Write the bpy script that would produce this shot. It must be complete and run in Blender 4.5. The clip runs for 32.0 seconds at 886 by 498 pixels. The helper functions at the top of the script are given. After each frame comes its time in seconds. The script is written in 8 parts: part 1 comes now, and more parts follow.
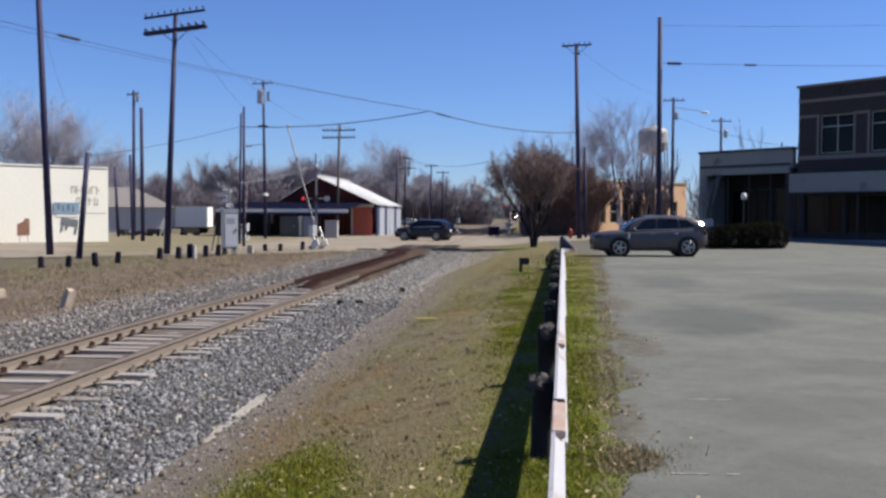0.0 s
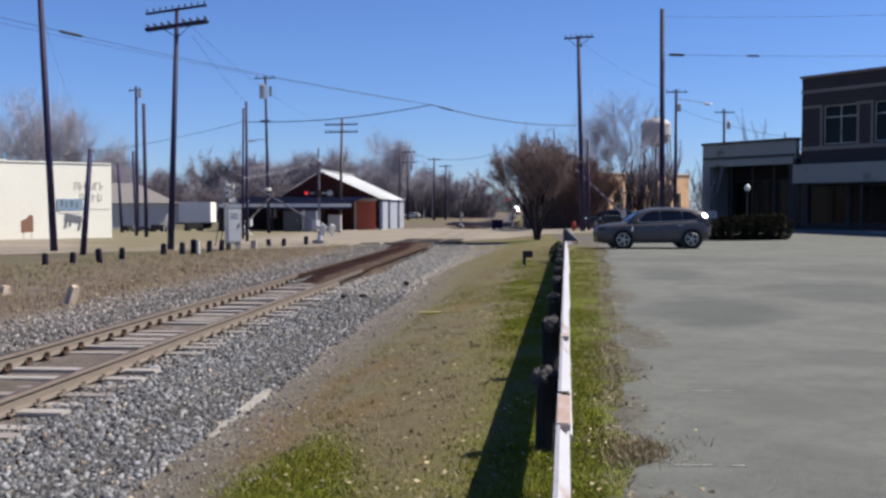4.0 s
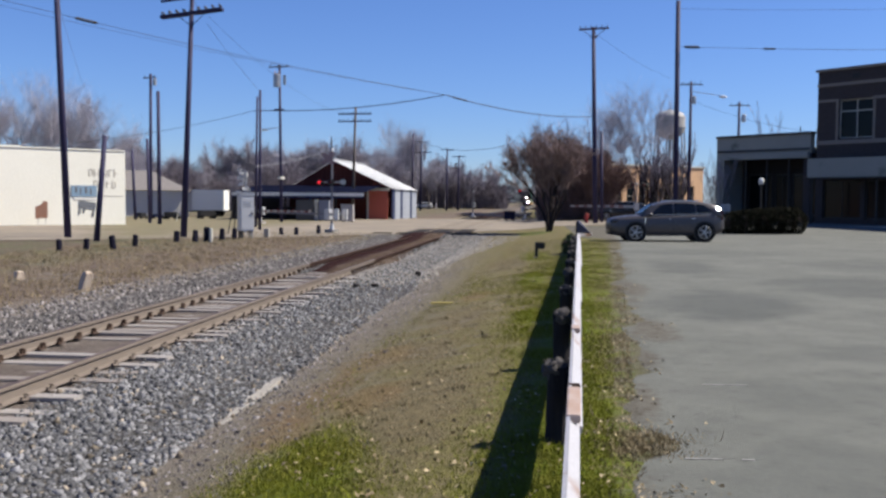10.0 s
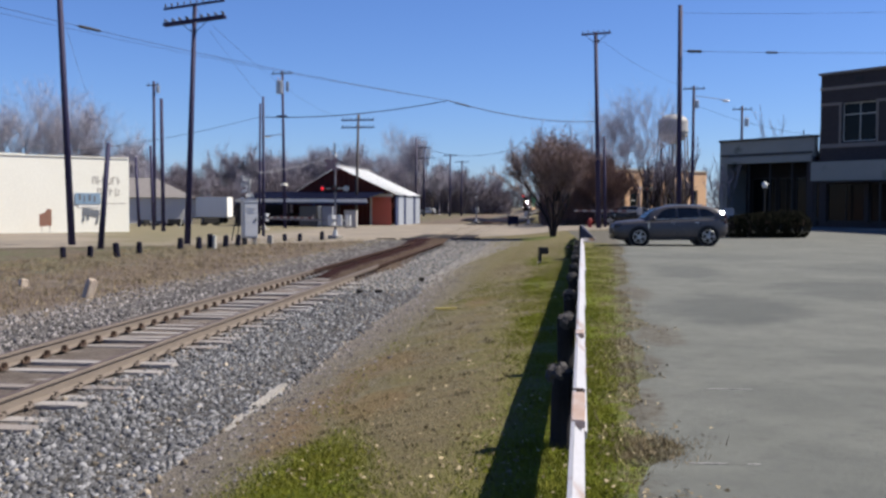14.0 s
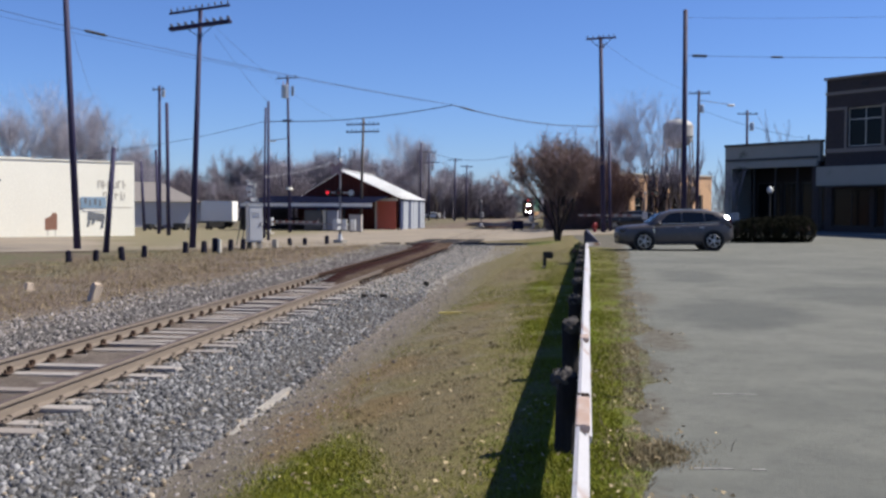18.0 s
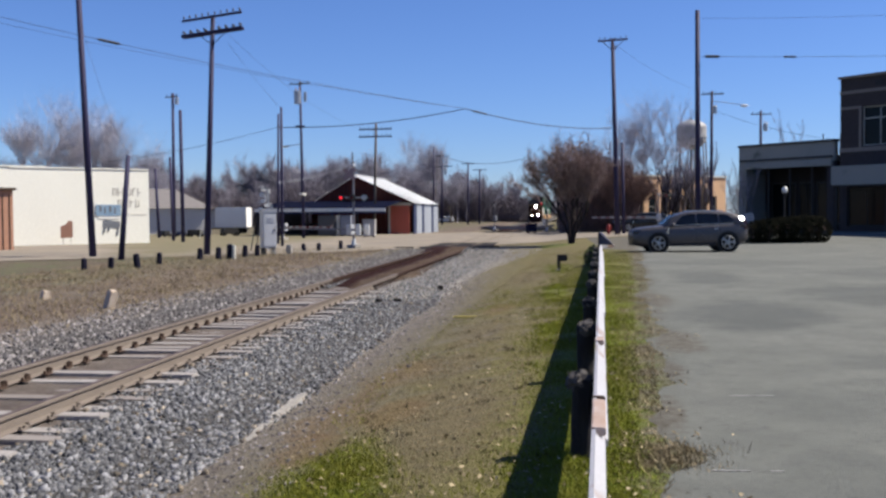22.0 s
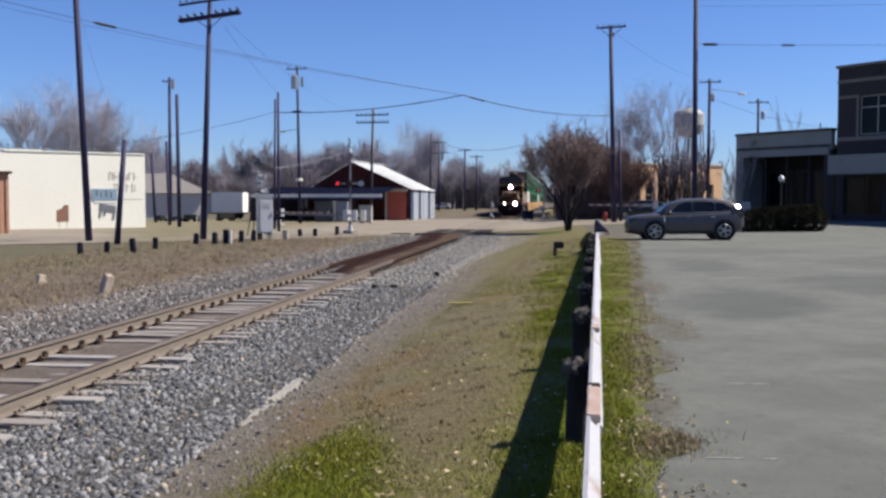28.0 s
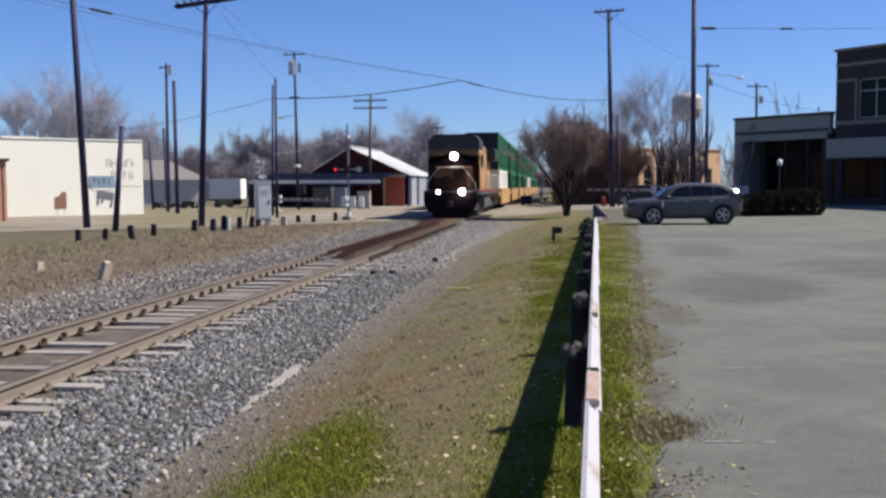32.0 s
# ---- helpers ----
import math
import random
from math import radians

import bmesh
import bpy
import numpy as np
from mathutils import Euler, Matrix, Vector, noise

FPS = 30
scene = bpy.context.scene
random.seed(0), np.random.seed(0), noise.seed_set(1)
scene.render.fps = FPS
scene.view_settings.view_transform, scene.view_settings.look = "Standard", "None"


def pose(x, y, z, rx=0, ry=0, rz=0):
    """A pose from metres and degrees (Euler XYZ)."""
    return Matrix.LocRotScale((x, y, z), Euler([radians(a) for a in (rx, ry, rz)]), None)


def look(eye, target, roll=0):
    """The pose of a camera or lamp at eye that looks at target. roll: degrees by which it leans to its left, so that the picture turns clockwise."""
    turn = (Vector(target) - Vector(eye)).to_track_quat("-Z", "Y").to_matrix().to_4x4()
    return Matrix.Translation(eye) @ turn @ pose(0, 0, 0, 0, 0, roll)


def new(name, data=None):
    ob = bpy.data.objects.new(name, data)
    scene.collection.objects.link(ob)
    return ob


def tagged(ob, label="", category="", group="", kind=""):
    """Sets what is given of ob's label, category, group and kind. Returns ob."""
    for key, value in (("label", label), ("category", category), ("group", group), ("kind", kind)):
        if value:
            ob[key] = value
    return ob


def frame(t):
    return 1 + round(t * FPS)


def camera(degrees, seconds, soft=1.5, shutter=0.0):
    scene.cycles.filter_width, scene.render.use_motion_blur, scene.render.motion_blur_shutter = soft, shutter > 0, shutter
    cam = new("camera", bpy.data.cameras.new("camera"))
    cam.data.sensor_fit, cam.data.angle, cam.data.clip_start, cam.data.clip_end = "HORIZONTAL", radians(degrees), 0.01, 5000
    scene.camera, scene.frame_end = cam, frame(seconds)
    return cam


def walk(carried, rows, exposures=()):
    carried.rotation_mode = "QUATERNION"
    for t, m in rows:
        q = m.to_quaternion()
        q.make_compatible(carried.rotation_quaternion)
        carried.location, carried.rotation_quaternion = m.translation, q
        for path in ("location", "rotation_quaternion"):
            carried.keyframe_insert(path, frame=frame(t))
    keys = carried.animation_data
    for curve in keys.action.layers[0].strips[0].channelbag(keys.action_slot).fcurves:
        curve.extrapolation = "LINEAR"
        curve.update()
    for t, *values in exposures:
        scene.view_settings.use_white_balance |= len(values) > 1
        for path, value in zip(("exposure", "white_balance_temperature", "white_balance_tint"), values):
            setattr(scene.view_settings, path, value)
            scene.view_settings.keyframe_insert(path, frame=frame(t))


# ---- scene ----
cam = camera(48.0, 32.0, soft=2.75)
EYE = (0.0, 0.0, 1.62)
TURNS = [
    (0, 88.146, -0.335, 4.701),
    (0.5, 87.742, -0.419, 4.732),
    (1, 87.657, -0.331, 4.890),
    (1.5, 87.736, -0.382, 4.563),
    (2, 87.743, -0.151, 4.655),
    (2.5, 87.588, -0.054, 4.664),
    (3, 87.622, -0.030, 4.691),
    (3.5, 87.814, 0.186, 4.833),
    (5.5, 87.512, -0.397, 5.156),
    (6, 87.466, -0.289, 5.231),
    (6.5, 87.381, -0.205, 5.235),
    (7, 87.330, -0.379, 5.048),
    (7.5, 87.651, -0.354, 5.260),
    (8, 87.663, -0.327, 5.508),
    (8.5, 87.349, -0.292, 5.458),
    (9, 87.406, -0.391, 5.599),
    (9.5, 87.235, -0.604, 5.495),
    (10, 87.224, -0.520, 5.606),
    (10.5, 87.736, -0.608, 5.545),
    (11, 87.770, -0.496, 5.589),
    (11.5, 87.648, -0.185, 5.426),
    (12, 87.533, -0.289, 5.374),
    (12.5, 87.248, -0.277, 5.470),
    (13, 87.240, -0.104, 5.718),
    (13.5, 87.486, -0.298, 5.742),
    (14, 87.542, -0.198, 5.795),
    (14.5, 87.410, -0.168, 5.862),
    (16.5, 87.738, -0.140, 6.215),
    (17, 87.849, -0.312, 6.072),
    (17.5, 87.887, -0.255, 6.085),
    (18, 87.791, -0.262, 6.072),
    (18.5, 87.989, -0.119, 6.270),
    (19, 87.805, -0.000, 6.380),
    (19.5, 87.816, 0.376, 6.304),
    (20, 87.885, 0.414, 6.403),
    (20.5, 87.711, 0.416, 6.532),
    (21, 87.560, 0.284, 6.342),
    (21.5, 87.849, 0.218, 6.557),
    (22, 88.015, 0.362, 6.840),
    (22.5, 87.714, 0.409, 6.709),
    (23, 87.701, 0.392, 6.696),
    (23.5, 87.705, 0.174, 6.654),
    (24, 87.780, 0.208, 6.555),
    (24.5, 87.568, 0.261, 6.230),
    (25, 87.693, 0.198, 6.258),
    (25.5, 87.728, 0.176, 6.265),
    (27.5, 87.316, -0.180, 6.417),
    (28, 87.236, -0.013, 6.649),
    (28.5, 87.065, -0.141, 6.590),
    (29, 87.199, -0.106, 6.481),
    (29.5, 86.601, 0.059, 6.557),
    (30, 86.779, 0.265, 6.311),
    (30.5, 86.748, 0.268, 6.246),
    (31, 86.534, 0.227, 6.344),
    (31.5, 86.441, 0.222, 6.543),
    (32, 86.406, 0.229, 6.548),
]
walk(cam, [(t, pose(*EYE, rx, ry, rz)) for t, rx, ry, rz in TURNS], exposures=[(0, 0.80), (32, 0.80)])

# ---- world and sun ----
SUN_DIR = Vector((0.92, 0.19, 1.07)).normalized()
world = bpy.data.worlds.new("sky")
scene.world = world
world.use_nodes = True
wn = world.node_tree.nodes
sky = wn.new("ShaderNodeTexSky")
sky.sky_type = "NISHITA"
sky.sun_disc = False
sky.sun_elevation = math.asin(SUN_DIR.z)
sky.sun_rotation = math.atan2(SUN_DIR.x, SUN_DIR.y)
sky.altitude = 200
sky.air_density = 1.0
sky.dust_density = 0.05
sky.ozone_density = 4.0
tone = wn.new("ShaderNodeMix")
tone.data_type, tone.blend_type = "RGBA", "MULTIPLY"
tone.inputs[0].default_value = 1.0
tone.inputs[7].default_value = (0.745, 0.94, 1.43, 1)
world.node_tree.links.new(sky.outputs[0], tone.inputs[6])
world.node_tree.links.new(tone.outputs[2], wn["Background"].inputs[0])
wn["Background"].inputs[1].default_value = 0.052
sun_data = bpy.data.lights.new("sun", "SUN")
sun_data.energy = 5.0
sun_data.angle = radians(0.55)
sun_data.color = (1.0, 0.93, 0.82)
sun = new("sun", sun_data)
sun.matrix_world = look(SUN_DIR * 60, (0, 0, 0))

# ---- materials ----
def mat(name, base, second=None, scale=6.0, fine=60.0, rough=0.7, metal=0.0, bump=0.15, contrast=0.5,
        spots=None, spot_at=0.62, spot_scale=2.0, spot_soft=0.08, island=0.0, stretch=(1, 1, 1), glow=None, glow_power=0.0, obj_random=0.0):
    """A procedural surface: two scales of variation, optional stains, relief."""
    m = bpy.data.materials.new(name)
    m.use_nodes = True
    nt = m.node_tree
    b = nt.nodes["Principled BSDF"]
    second = second or tuple(c * 0.65 for c in base)
    tc = nt.nodes.new("ShaderNodeTexCoord")
    mp = nt.nodes.new("ShaderNodeMapping")
    mp.inputs["Scale"].default_value = stretch
    nt.links.new(tc.outputs["Object"], mp.inputs[0])

    def noise_at(s, d):
        n = nt.nodes.new("ShaderNodeTexNoise")
        n.inputs["Scale"].default_value = s
        n.inputs["Detail"].default_value = d
        nt.links.new(mp.outputs[0], n.inputs["Vector"])
        return n

    def mix(a, c, fac):
        k = nt.nodes.new("ShaderNodeMix")
        k.data_type = "RGBA"
        for sock, v in ((k.inputs[0], fac), (k.inputs[6], a), (k.inputs[7], c)):
            if isinstance(v, bpy.types.NodeSocket):
                nt.links.new(v, sock)
            elif isinstance(v, tuple):
                sock.default_value = (*v, 1)
            else:
                sock.default_value = v
        return k.outputs[2]

    def ramp(src, lo, hi):
        r = nt.nodes.new("ShaderNodeMapRange")
        r.inputs[1].default_value, r.inputs[2].default_value = lo, hi
        nt.links.new(src, r.inputs[0])
        return r.outputs[0]

    n1, n2 = noise_at(scale, 5), noise_at(fine, 3)
    col = mix(base, second, ramp(n1.outputs[0], 0.5 - 0.25 / max(contrast, .05), 0.5 + 0.25 / max(contrast, .05)))
    col = mix(col, tuple(min(1, c * 1.35) for c in base), ramp(n2.outputs[0], 0.5, 0.95))
    if spots:
        n3 = noise_at(spot_scale, 6)
        col = mix(col, spots, ramp(n3.outputs[0], spot_at, spot_at + spot_soft))
    if island:
        g = nt.nodes.new("ShaderNodeNewGeometry")
        col = mix(col, tuple(min(1, c * 2.3) for c in base), ramp(g.outputs["Random Per Island"], 1 - island, 1.12))
        col = mix(col, tuple(c * 0.4 for c in base), ramp(g.outputs["Random Per Island"], island, 0.0))
    if obj_random:
        o = nt.nodes.new("ShaderNodeObjectInfo")
        col = mix(col, second, ramp(o.outputs["Random"], 1 - obj_random, 1.0))
    nt.links.new(col, b.inputs["Base Color"])
    b.inputs["Roughness"].default_value = rough
    b.inputs["Metallic"].default_value = metal
    if rough >= 0.79 and not metal:
        b.inputs["Specular IOR Level"].default_value = 0.12
    if bump:
        bp = nt.nodes.new("ShaderNodeBump")
        bp.inputs["Strength"].default_value = bump
        bp.inputs["Distance"].default_value = 0.02
        nt.links.new(n2.outputs[0], bp.inputs["Height"])
        nt.links.new(bp.outputs[0], b.inputs["Normal"])
    if glow:
        b.inputs["Emission Color"].default_value = (*glow, 1)
        b.inputs["Emission Strength"].default_value = glow_power
    return m


def glassy(name, tint, rough=0.05):
    m = mat(name, tint, rough=rough, bump=0.0, fine=3, scale=0.7)
    m.node_tree.nodes["Principled BSDF"].inputs["Specular IOR Level"].default_value = 0.8
    return m


M_CONC = mat("concrete", (0.3036, 0.2838, 0.2574), (0.2376, 0.2244, 0.2046), scale=1.2, fine=40, rough=0.9)
M_STONE = mat("ballast_stone", (0.1342, 0.134, 0.1388), (0.0545, 0.0572, 0.0648), scale=9, fine=90, rough=0.9, bump=0.3, island=0.45)
M_STONE_DUSTY = mat("dusty_ballast_stone", (0.1555, 0.144, 0.1412), (0.0899, 0.084, 0.0847), scale=9, fine=90, rough=0.95, bump=0.3, island=0.45)
M_STONE_WARM = mat("tan_ballast_stone", (0.2035, 0.176, 0.1408), (0.165, 0.1298, 0.0935), scale=9, fine=90, rough=0.95, bump=0.3, island=0.4)
M_TIE = mat("weathered_tie", (0.315, 0.300, 0.288), (0.185, 0.162, 0.146), scale=5, fine=50, rough=0.9, stretch=(0.4, 4, 4), obj_random=0.5)
M_RAILSIDE = mat("rusty_rail", (0.183, 0.1533, 0.1289), (0.1109, 0.0908, 0.0767), scale=6, fine=60, rough=0.8, stretch=(3, 0.5, 3))
M_RAILTOP = mat("worn_rail_head", (0.080, 0.056, 0.046), (0.050, 0.036, 0.031), scale=3, fine=40, rough=0.65, metal=0.15, stretch=(3, 0.3, 3))
M_RUST = mat("rust_steel", (0.0891, 0.0594, 0.0436), (0.0495, 0.033, 0.0251), scale=8, fine=70, rough=0.85)
M_GUARD = mat("chipped_white_paint", (0.365, 0.362, 0.385), (0.29, 0.285, 0.30), scale=3, fine=50, rough=0.55, spots=(0.21, 0.13, 0.085), spot_at=0.60, spot_scale=1.3)
M_GUARD_RUST = mat("rusted_patch_paint", (0.27, 0.165, 0.11), (0.38, 0.32, 0.29), scale=5, fine=60, rough=0.7, contrast=1.2)
# weathered timber, darkened so its colour holds the shade of the unlit side
M_POST = mat("shaded_weathered_post", (0.033, 0.0297, 0.0304), (0.0145, 0.0132, 0.0145), scale=9, fine=70, rough=0.95, stretch=(3, 3, 0.5), bump=0.5)
M_POSTTOP = mat("frayed_post_top", (0.098, 0.0908, 0.0871), (0.0472, 0.0436, 0.0436), scale=14, fine=80, rough=0.95, bump=0.8)
M_BARKDARK = mat("dark_brown_bark", (0.033, 0.0264, 0.0277), (0.0165, 0.0132, 0.0145), scale=6, fine=50, rough=0.95)
M_POLE = mat("creosote_pole", (0.0157, 0.0122, 0.0576), (0.0084, 0.0063, 0.0338), scale=3, fine=40, rough=0.75, stretch=(4, 4, 0.3), bump=0.4)
M_POLE_GREY = mat("grey_pole", (0.1122, 0.099, 0.0891), (0.066, 0.0561, 0.0528), scale=3, fine=40, rough=0.9, stretch=(4, 4, 0.3))
M_WIRE = mat("black_cable", (0.012, 0.012, 0.014), rough=0.6, bump=0)
M_GALV = mat("galvanised_steel", (0.384, 0.392, 0.4), (0.288, 0.296, 0.308), scale=4, fine=40, rough=0.42, metal=0.75)
M_SILVER = mat("silver_paint", (0.448, 0.456, 0.468), (0.368, 0.376, 0.392), scale=2, fine=30, rough=0.45, metal=0.2)
M_BLACK = mat("black_paint", (0.0053, 0.0053, 0.0059), (0.0092, 0.0079, 0.0073), rough=0.6)
M_DARKSTEEL = mat("dark_steel", (0.0231, 0.0218, 0.0218), (0.0119, 0.0106, 0.0099), scale=4, rough=0.6)
M_RUBBER = mat("tyre_rubber", (0.0132, 0.0132, 0.0132), (0.0079, 0.0079, 0.0079), rough=0.85)
M_ALLOY = mat("alloy_wheel", (0.55, 0.56, 0.58), rough=0.3, metal=0.9)
M_GLASS_CAR = glassy("tinted_window", (0.012, 0.014, 0.018))
M_GLASS = glassy("shop_glass", (0.006, 0.008, 0.009), 0.12)
M_GLASS.node_tree.nodes["Principled BSDF"].inputs["Specular IOR Level"].default_value = 0.1
M_SUV = mat("grey_metallic_paint", (0.0782, 0.0714, 0.0731), (0.0663, 0.0612, 0.0629), scale=1, fine=8, rough=0.36, metal=0.4, bump=0)
M_CARBLUE = mat("dark_blue_paint", (0.0048, 0.0079, 0.0206), (0.0034, 0.0058, 0.0153), scale=1, fine=8, rough=0.22, metal=0.3, bump=0)
M_CARBLACK = mat("black_car_paint", (0.0092, 0.0099, 0.0119), rough=0.25, bump=0)
M_WHITE = mat("white_paint", (0.672, 0.6636, 0.63), (0.588, 0.5712, 0.5292), scale=0.6, fine=15, rough=0.8)
M_WHITEWALL = mat("whitewashed_wall", (0.7205, 0.7095, 0.6325), (0.6545, 0.638, 0.561), scale=0.35, fine=12, rough=0.9, spots=(0.616, 0.5808, 0.5104), spot_at=0.68, spot_scale=0.5, bump=0.15)
M_FADED = mat("faded_lettering", (0.3036, 0.2838, 0.2508), (0.396, 0.3696, 0.33), scale=3, fine=30, rough=0.9)
M_SIGNBLUE = mat("sun_bleached_blue", (0.1452, 0.2376, 0.3432), (0.231, 0.3036, 0.3696), scale=2, fine=20, rough=0.8)
M_SIGNGREY = mat("grey_painted_sign", (0.1716, 0.1848, 0.2046), (0.0924, 0.099, 0.1122), scale=3, rough=0.8)
M_BROWN = mat("brown_board", (0.4224, 0.2323, 0.1584), (0.3062, 0.1637, 0.1109), scale=3, rough=0.85)
M_BARNRED = mat("dark_red_boards", (0.0792, 0.0211, 0.0165), (0.0462, 0.0132, 0.0119), scale=2, fine=30, rough=0.85, stretch=(4, 4, 0.4))
M_DOORRED = mat("brick_red_door", (0.46, 0.115, 0.078), (0.38, 0.088, 0.060), scale=2, fine=30, rough=0.75, stretch=(4, 4, 0.5))
M_TIN = mat("white_tin_roof", (0.72, 0.728, 0.736), (0.656, 0.664, 0.68), scale=1.5, fine=20, rough=0.6)
M_BLUEGREY = mat("pale_blue_siding", (0.2693, 0.293, 0.3326), (0.2059, 0.2257, 0.2614), scale=1.5, fine=25, rough=0.75)
M_BLUE = mat("dark_blue_trim", (0.0132, 0.0231, 0.0726), (0.0099, 0.0165, 0.0528), scale=1.5, rough=0.7)
M_CREAM = mat("cream_trim", (0.528, 0.512, 0.456), rough=0.8)
# one dark tone for recessed fronts, back rooms and the barn porch
M_INNER = mat("dark_brown_boards", (0.033, 0.0277, 0.0264), (0.0198, 0.0178, 0.0172), scale=2, rough=0.95)
M_GREYWALL = mat("grey_siding", (0.4633, 0.4544, 0.4455), (0.392, 0.3831, 0.3831), scale=1.2, fine=20, rough=0.85)
M_SHINGLE = mat("grey_shingles", (0.198, 0.1822, 0.1742), (0.1426, 0.1307, 0.1267), scale=3, fine=30, rough=0.95)
M_BRICK_D = mat("dark_brown_brick", (0.062, 0.053, 0.053), (0.042, 0.035, 0.036), scale=5, fine=30, rough=0.92, bump=0.3, contrast=0.9)
M_BRICK_BAND = mat("pale_brick_band", (0.2178, 0.1914, 0.1683), (0.1716, 0.1485, 0.132), scale=5, fine=30, rough=0.92)
M_STUCCO = mat("grey_stucco", (0.275, 0.275, 0.250), (0.215, 0.215, 0.195), scale=0.8, fine=25, rough=0.9, spots=(0.1188, 0.1254, 0.1089), spot_at=0.6, spot_scale=0.6)
M_PEACH = mat("peach_brick", (0.56, 0.375, 0.235), (0.47, 0.295, 0.175), scale=2.5, fine=25, rough=0.9)
M_BARK = mat("grey_bark", (0.132, 0.1089, 0.0957), (0.0726, 0.0594, 0.0528), scale=6, fine=50, rough=0.95)
M_TWIG = mat("bare_twigs", (0.2788, 0.2577, 0.2862), (0.2021, 0.1815, 0.2039), scale=1.2, fine=10, rough=0.95, bump=0, island=0.2)
# paler copy of the twigs, with the distance haze put into the colour
M_TWIG_HAZE = mat("hazed_bare_twigs", (0.3548, 0.3366, 0.3778), (0.2661, 0.2475, 0.278), scale=1.2, fine=10, rough=0.95, bump=0, island=0.2)
M_THICKET = mat("dark_reddish_thicket", (0.175, 0.118, 0.108), (0.105, 0.070, 0.065), scale=1.0, fine=10, rough=0.95, bump=0, island=0.25)
M_RAILRUST = mat("rust_brown_rail", (0.0561, 0.0317, 0.0231), (0.033, 0.0185, 0.0145), scale=4, fine=40, rough=0.85, stretch=(3, 0.5, 3))
M_TWIG_RED = mat("reddish_twigs", (0.2574, 0.193, 0.1802), (0.163, 0.1184, 0.1099), scale=1.0, fine=10, rough=0.95, bump=0, island=0.25)
M_DRYLEAF = mat("dry_leaves", (0.1254, 0.0759, 0.0561), (0.0726, 0.0462, 0.0383), scale=3, fine=20, rough=0.9, bump=0, island=0.3)
M_WEED = mat("dark_weeds", (0.050, 0.050, 0.020), (0.030, 0.026, 0.014), rough=0.9, bump=0, island=0.3)
M_SHRUB = mat("shrub_leaves", (0.045, 0.070, 0.018), (0.022, 0.032, 0.010), scale=4, fine=20, rough=0.7, bump=0, island=0.3)
M_HEDGE = mat("hedge_leaves", (0.0055, 0.007, 0.003), (0.020, 0.017, 0.007), scale=2.5, fine=14, rough=0.9, bump=0, island=0.2)
M_GRASSBLADE = mat("grass_blades", (0.115, 0.134, 0.010), (0.185, 0.170, 0.032), scale=0.8, fine=9, rough=0.9, bump=0, island=0.14, contrast=0.9)
M_STRAW = mat("dry_grass_blades", (0.245, 0.195, 0.115), (0.155, 0.125, 0.075), scale=0.8, fine=9, rough=0.9, bump=0, island=0.25)
M_LITTER = mat("fallen_leaves", (0.26, 0.215, 0.135), (0.105, 0.072, 0.042), scale=3, fine=30, rough=0.9, bump=0, island=0.45)
M_YELLOW = mat("armour_yellow", (0.36, 0.205, 0.082), (0.27, 0.150, 0.060), scale=1, fine=15, rough=0.6, bump=0)
M_CABGLASS = glassy("cab_window", (0.022, 0.012, 0.008), 0.35)
M_CABGLASS.node_tree.nodes["Principled BSDF"].inputs["Specular IOR Level"].default_value = 0.15
M_LOCOGREY = mat("harbour_grey", (0.0561, 0.0561, 0.0607), (0.0396, 0.0396, 0.0436), scale=1, rough=0.6, bump=0)
M_GREEN = mat("container_green", (0.0145, 0.1254, 0.0561), (0.0119, 0.099, 0.0429), scale=0.8, fine=12, rough=0.55, bump=0)
M_WELL = mat("well_car_yellow", (0.363, 0.2178, 0.0858), (0.264, 0.1452, 0.0594), scale=1.5, fine=15, rough=0.7, bump=0)
M_RED = mat("red_paint", (0.297, 0.0198, 0.0165), (0.2376, 0.0165, 0.0132), rough=0.5)
M_REDLAMP = mat("red_lamp_lit", (0.4, 0.01, 0.01), rough=0.3, bump=0, glow=(1.0, 0.02, 0.04), glow_power=0.5)
M_REDLENS = mat("red_lens", (0.0792, 0.0053, 0.0066), rough=0.25, bump=0)
M_BEAM = mat("head_lamp_lit", (0.9, 0.9, 0.85), rough=0.2, bump=0, glow=(1.0, 0.97, 0.94), glow_power=110.0)
M_BEAM_WEAK = mat("ditch_lamp_lit", (0.9, 0.9, 0.85), rough=0.2, bump=0, glow=(1.0, 0.86, 0.60), glow_power=40.0)
M_CLEAR = mat("clear_lens", (0.75, 0.76, 0.78), rough=0.12, bump=0, metal=0.3)
M_MAST = mat("weathered_mast_steel", (0.155, 0.150, 0.170), (0.105, 0.100, 0.115), scale=3, fine=30, rough=0.6, metal=0.2)
M_BUCK = mat("faded_crossbuck", (0.3168, 0.2244, 0.2244), (0.2244, 0.1716, 0.1782), scale=4, fine=30, rough=0.8)
M_BOXGREY = mat("blue_grey_cabinet_paint", (0.19, 0.20, 0.245), (0.15, 0.16, 0.19), scale=2, fine=30, rough=0.6)
M_CHROME = mat("mirror_chrome", (0.9, 0.9, 0.9), (0.88, 0.88, 0.88), rough=0.16, metal=1.0, bump=0)
# yellow front paint darkened to brown; the shade on the front is in its colour
M_FRONTSHADE = mat("shaded_front_paint", (0.042, 0.018, 0.008), (0.018, 0.008, 0.006), scale=1.8, fine=15, rough=0.8, bump=0)
M_PILOT = mat("dark_maroon_pilot", (0.010, 0.005, 0.006), (0.018, 0.008, 0.008), scale=2, fine=15, rough=0.85, bump=0)
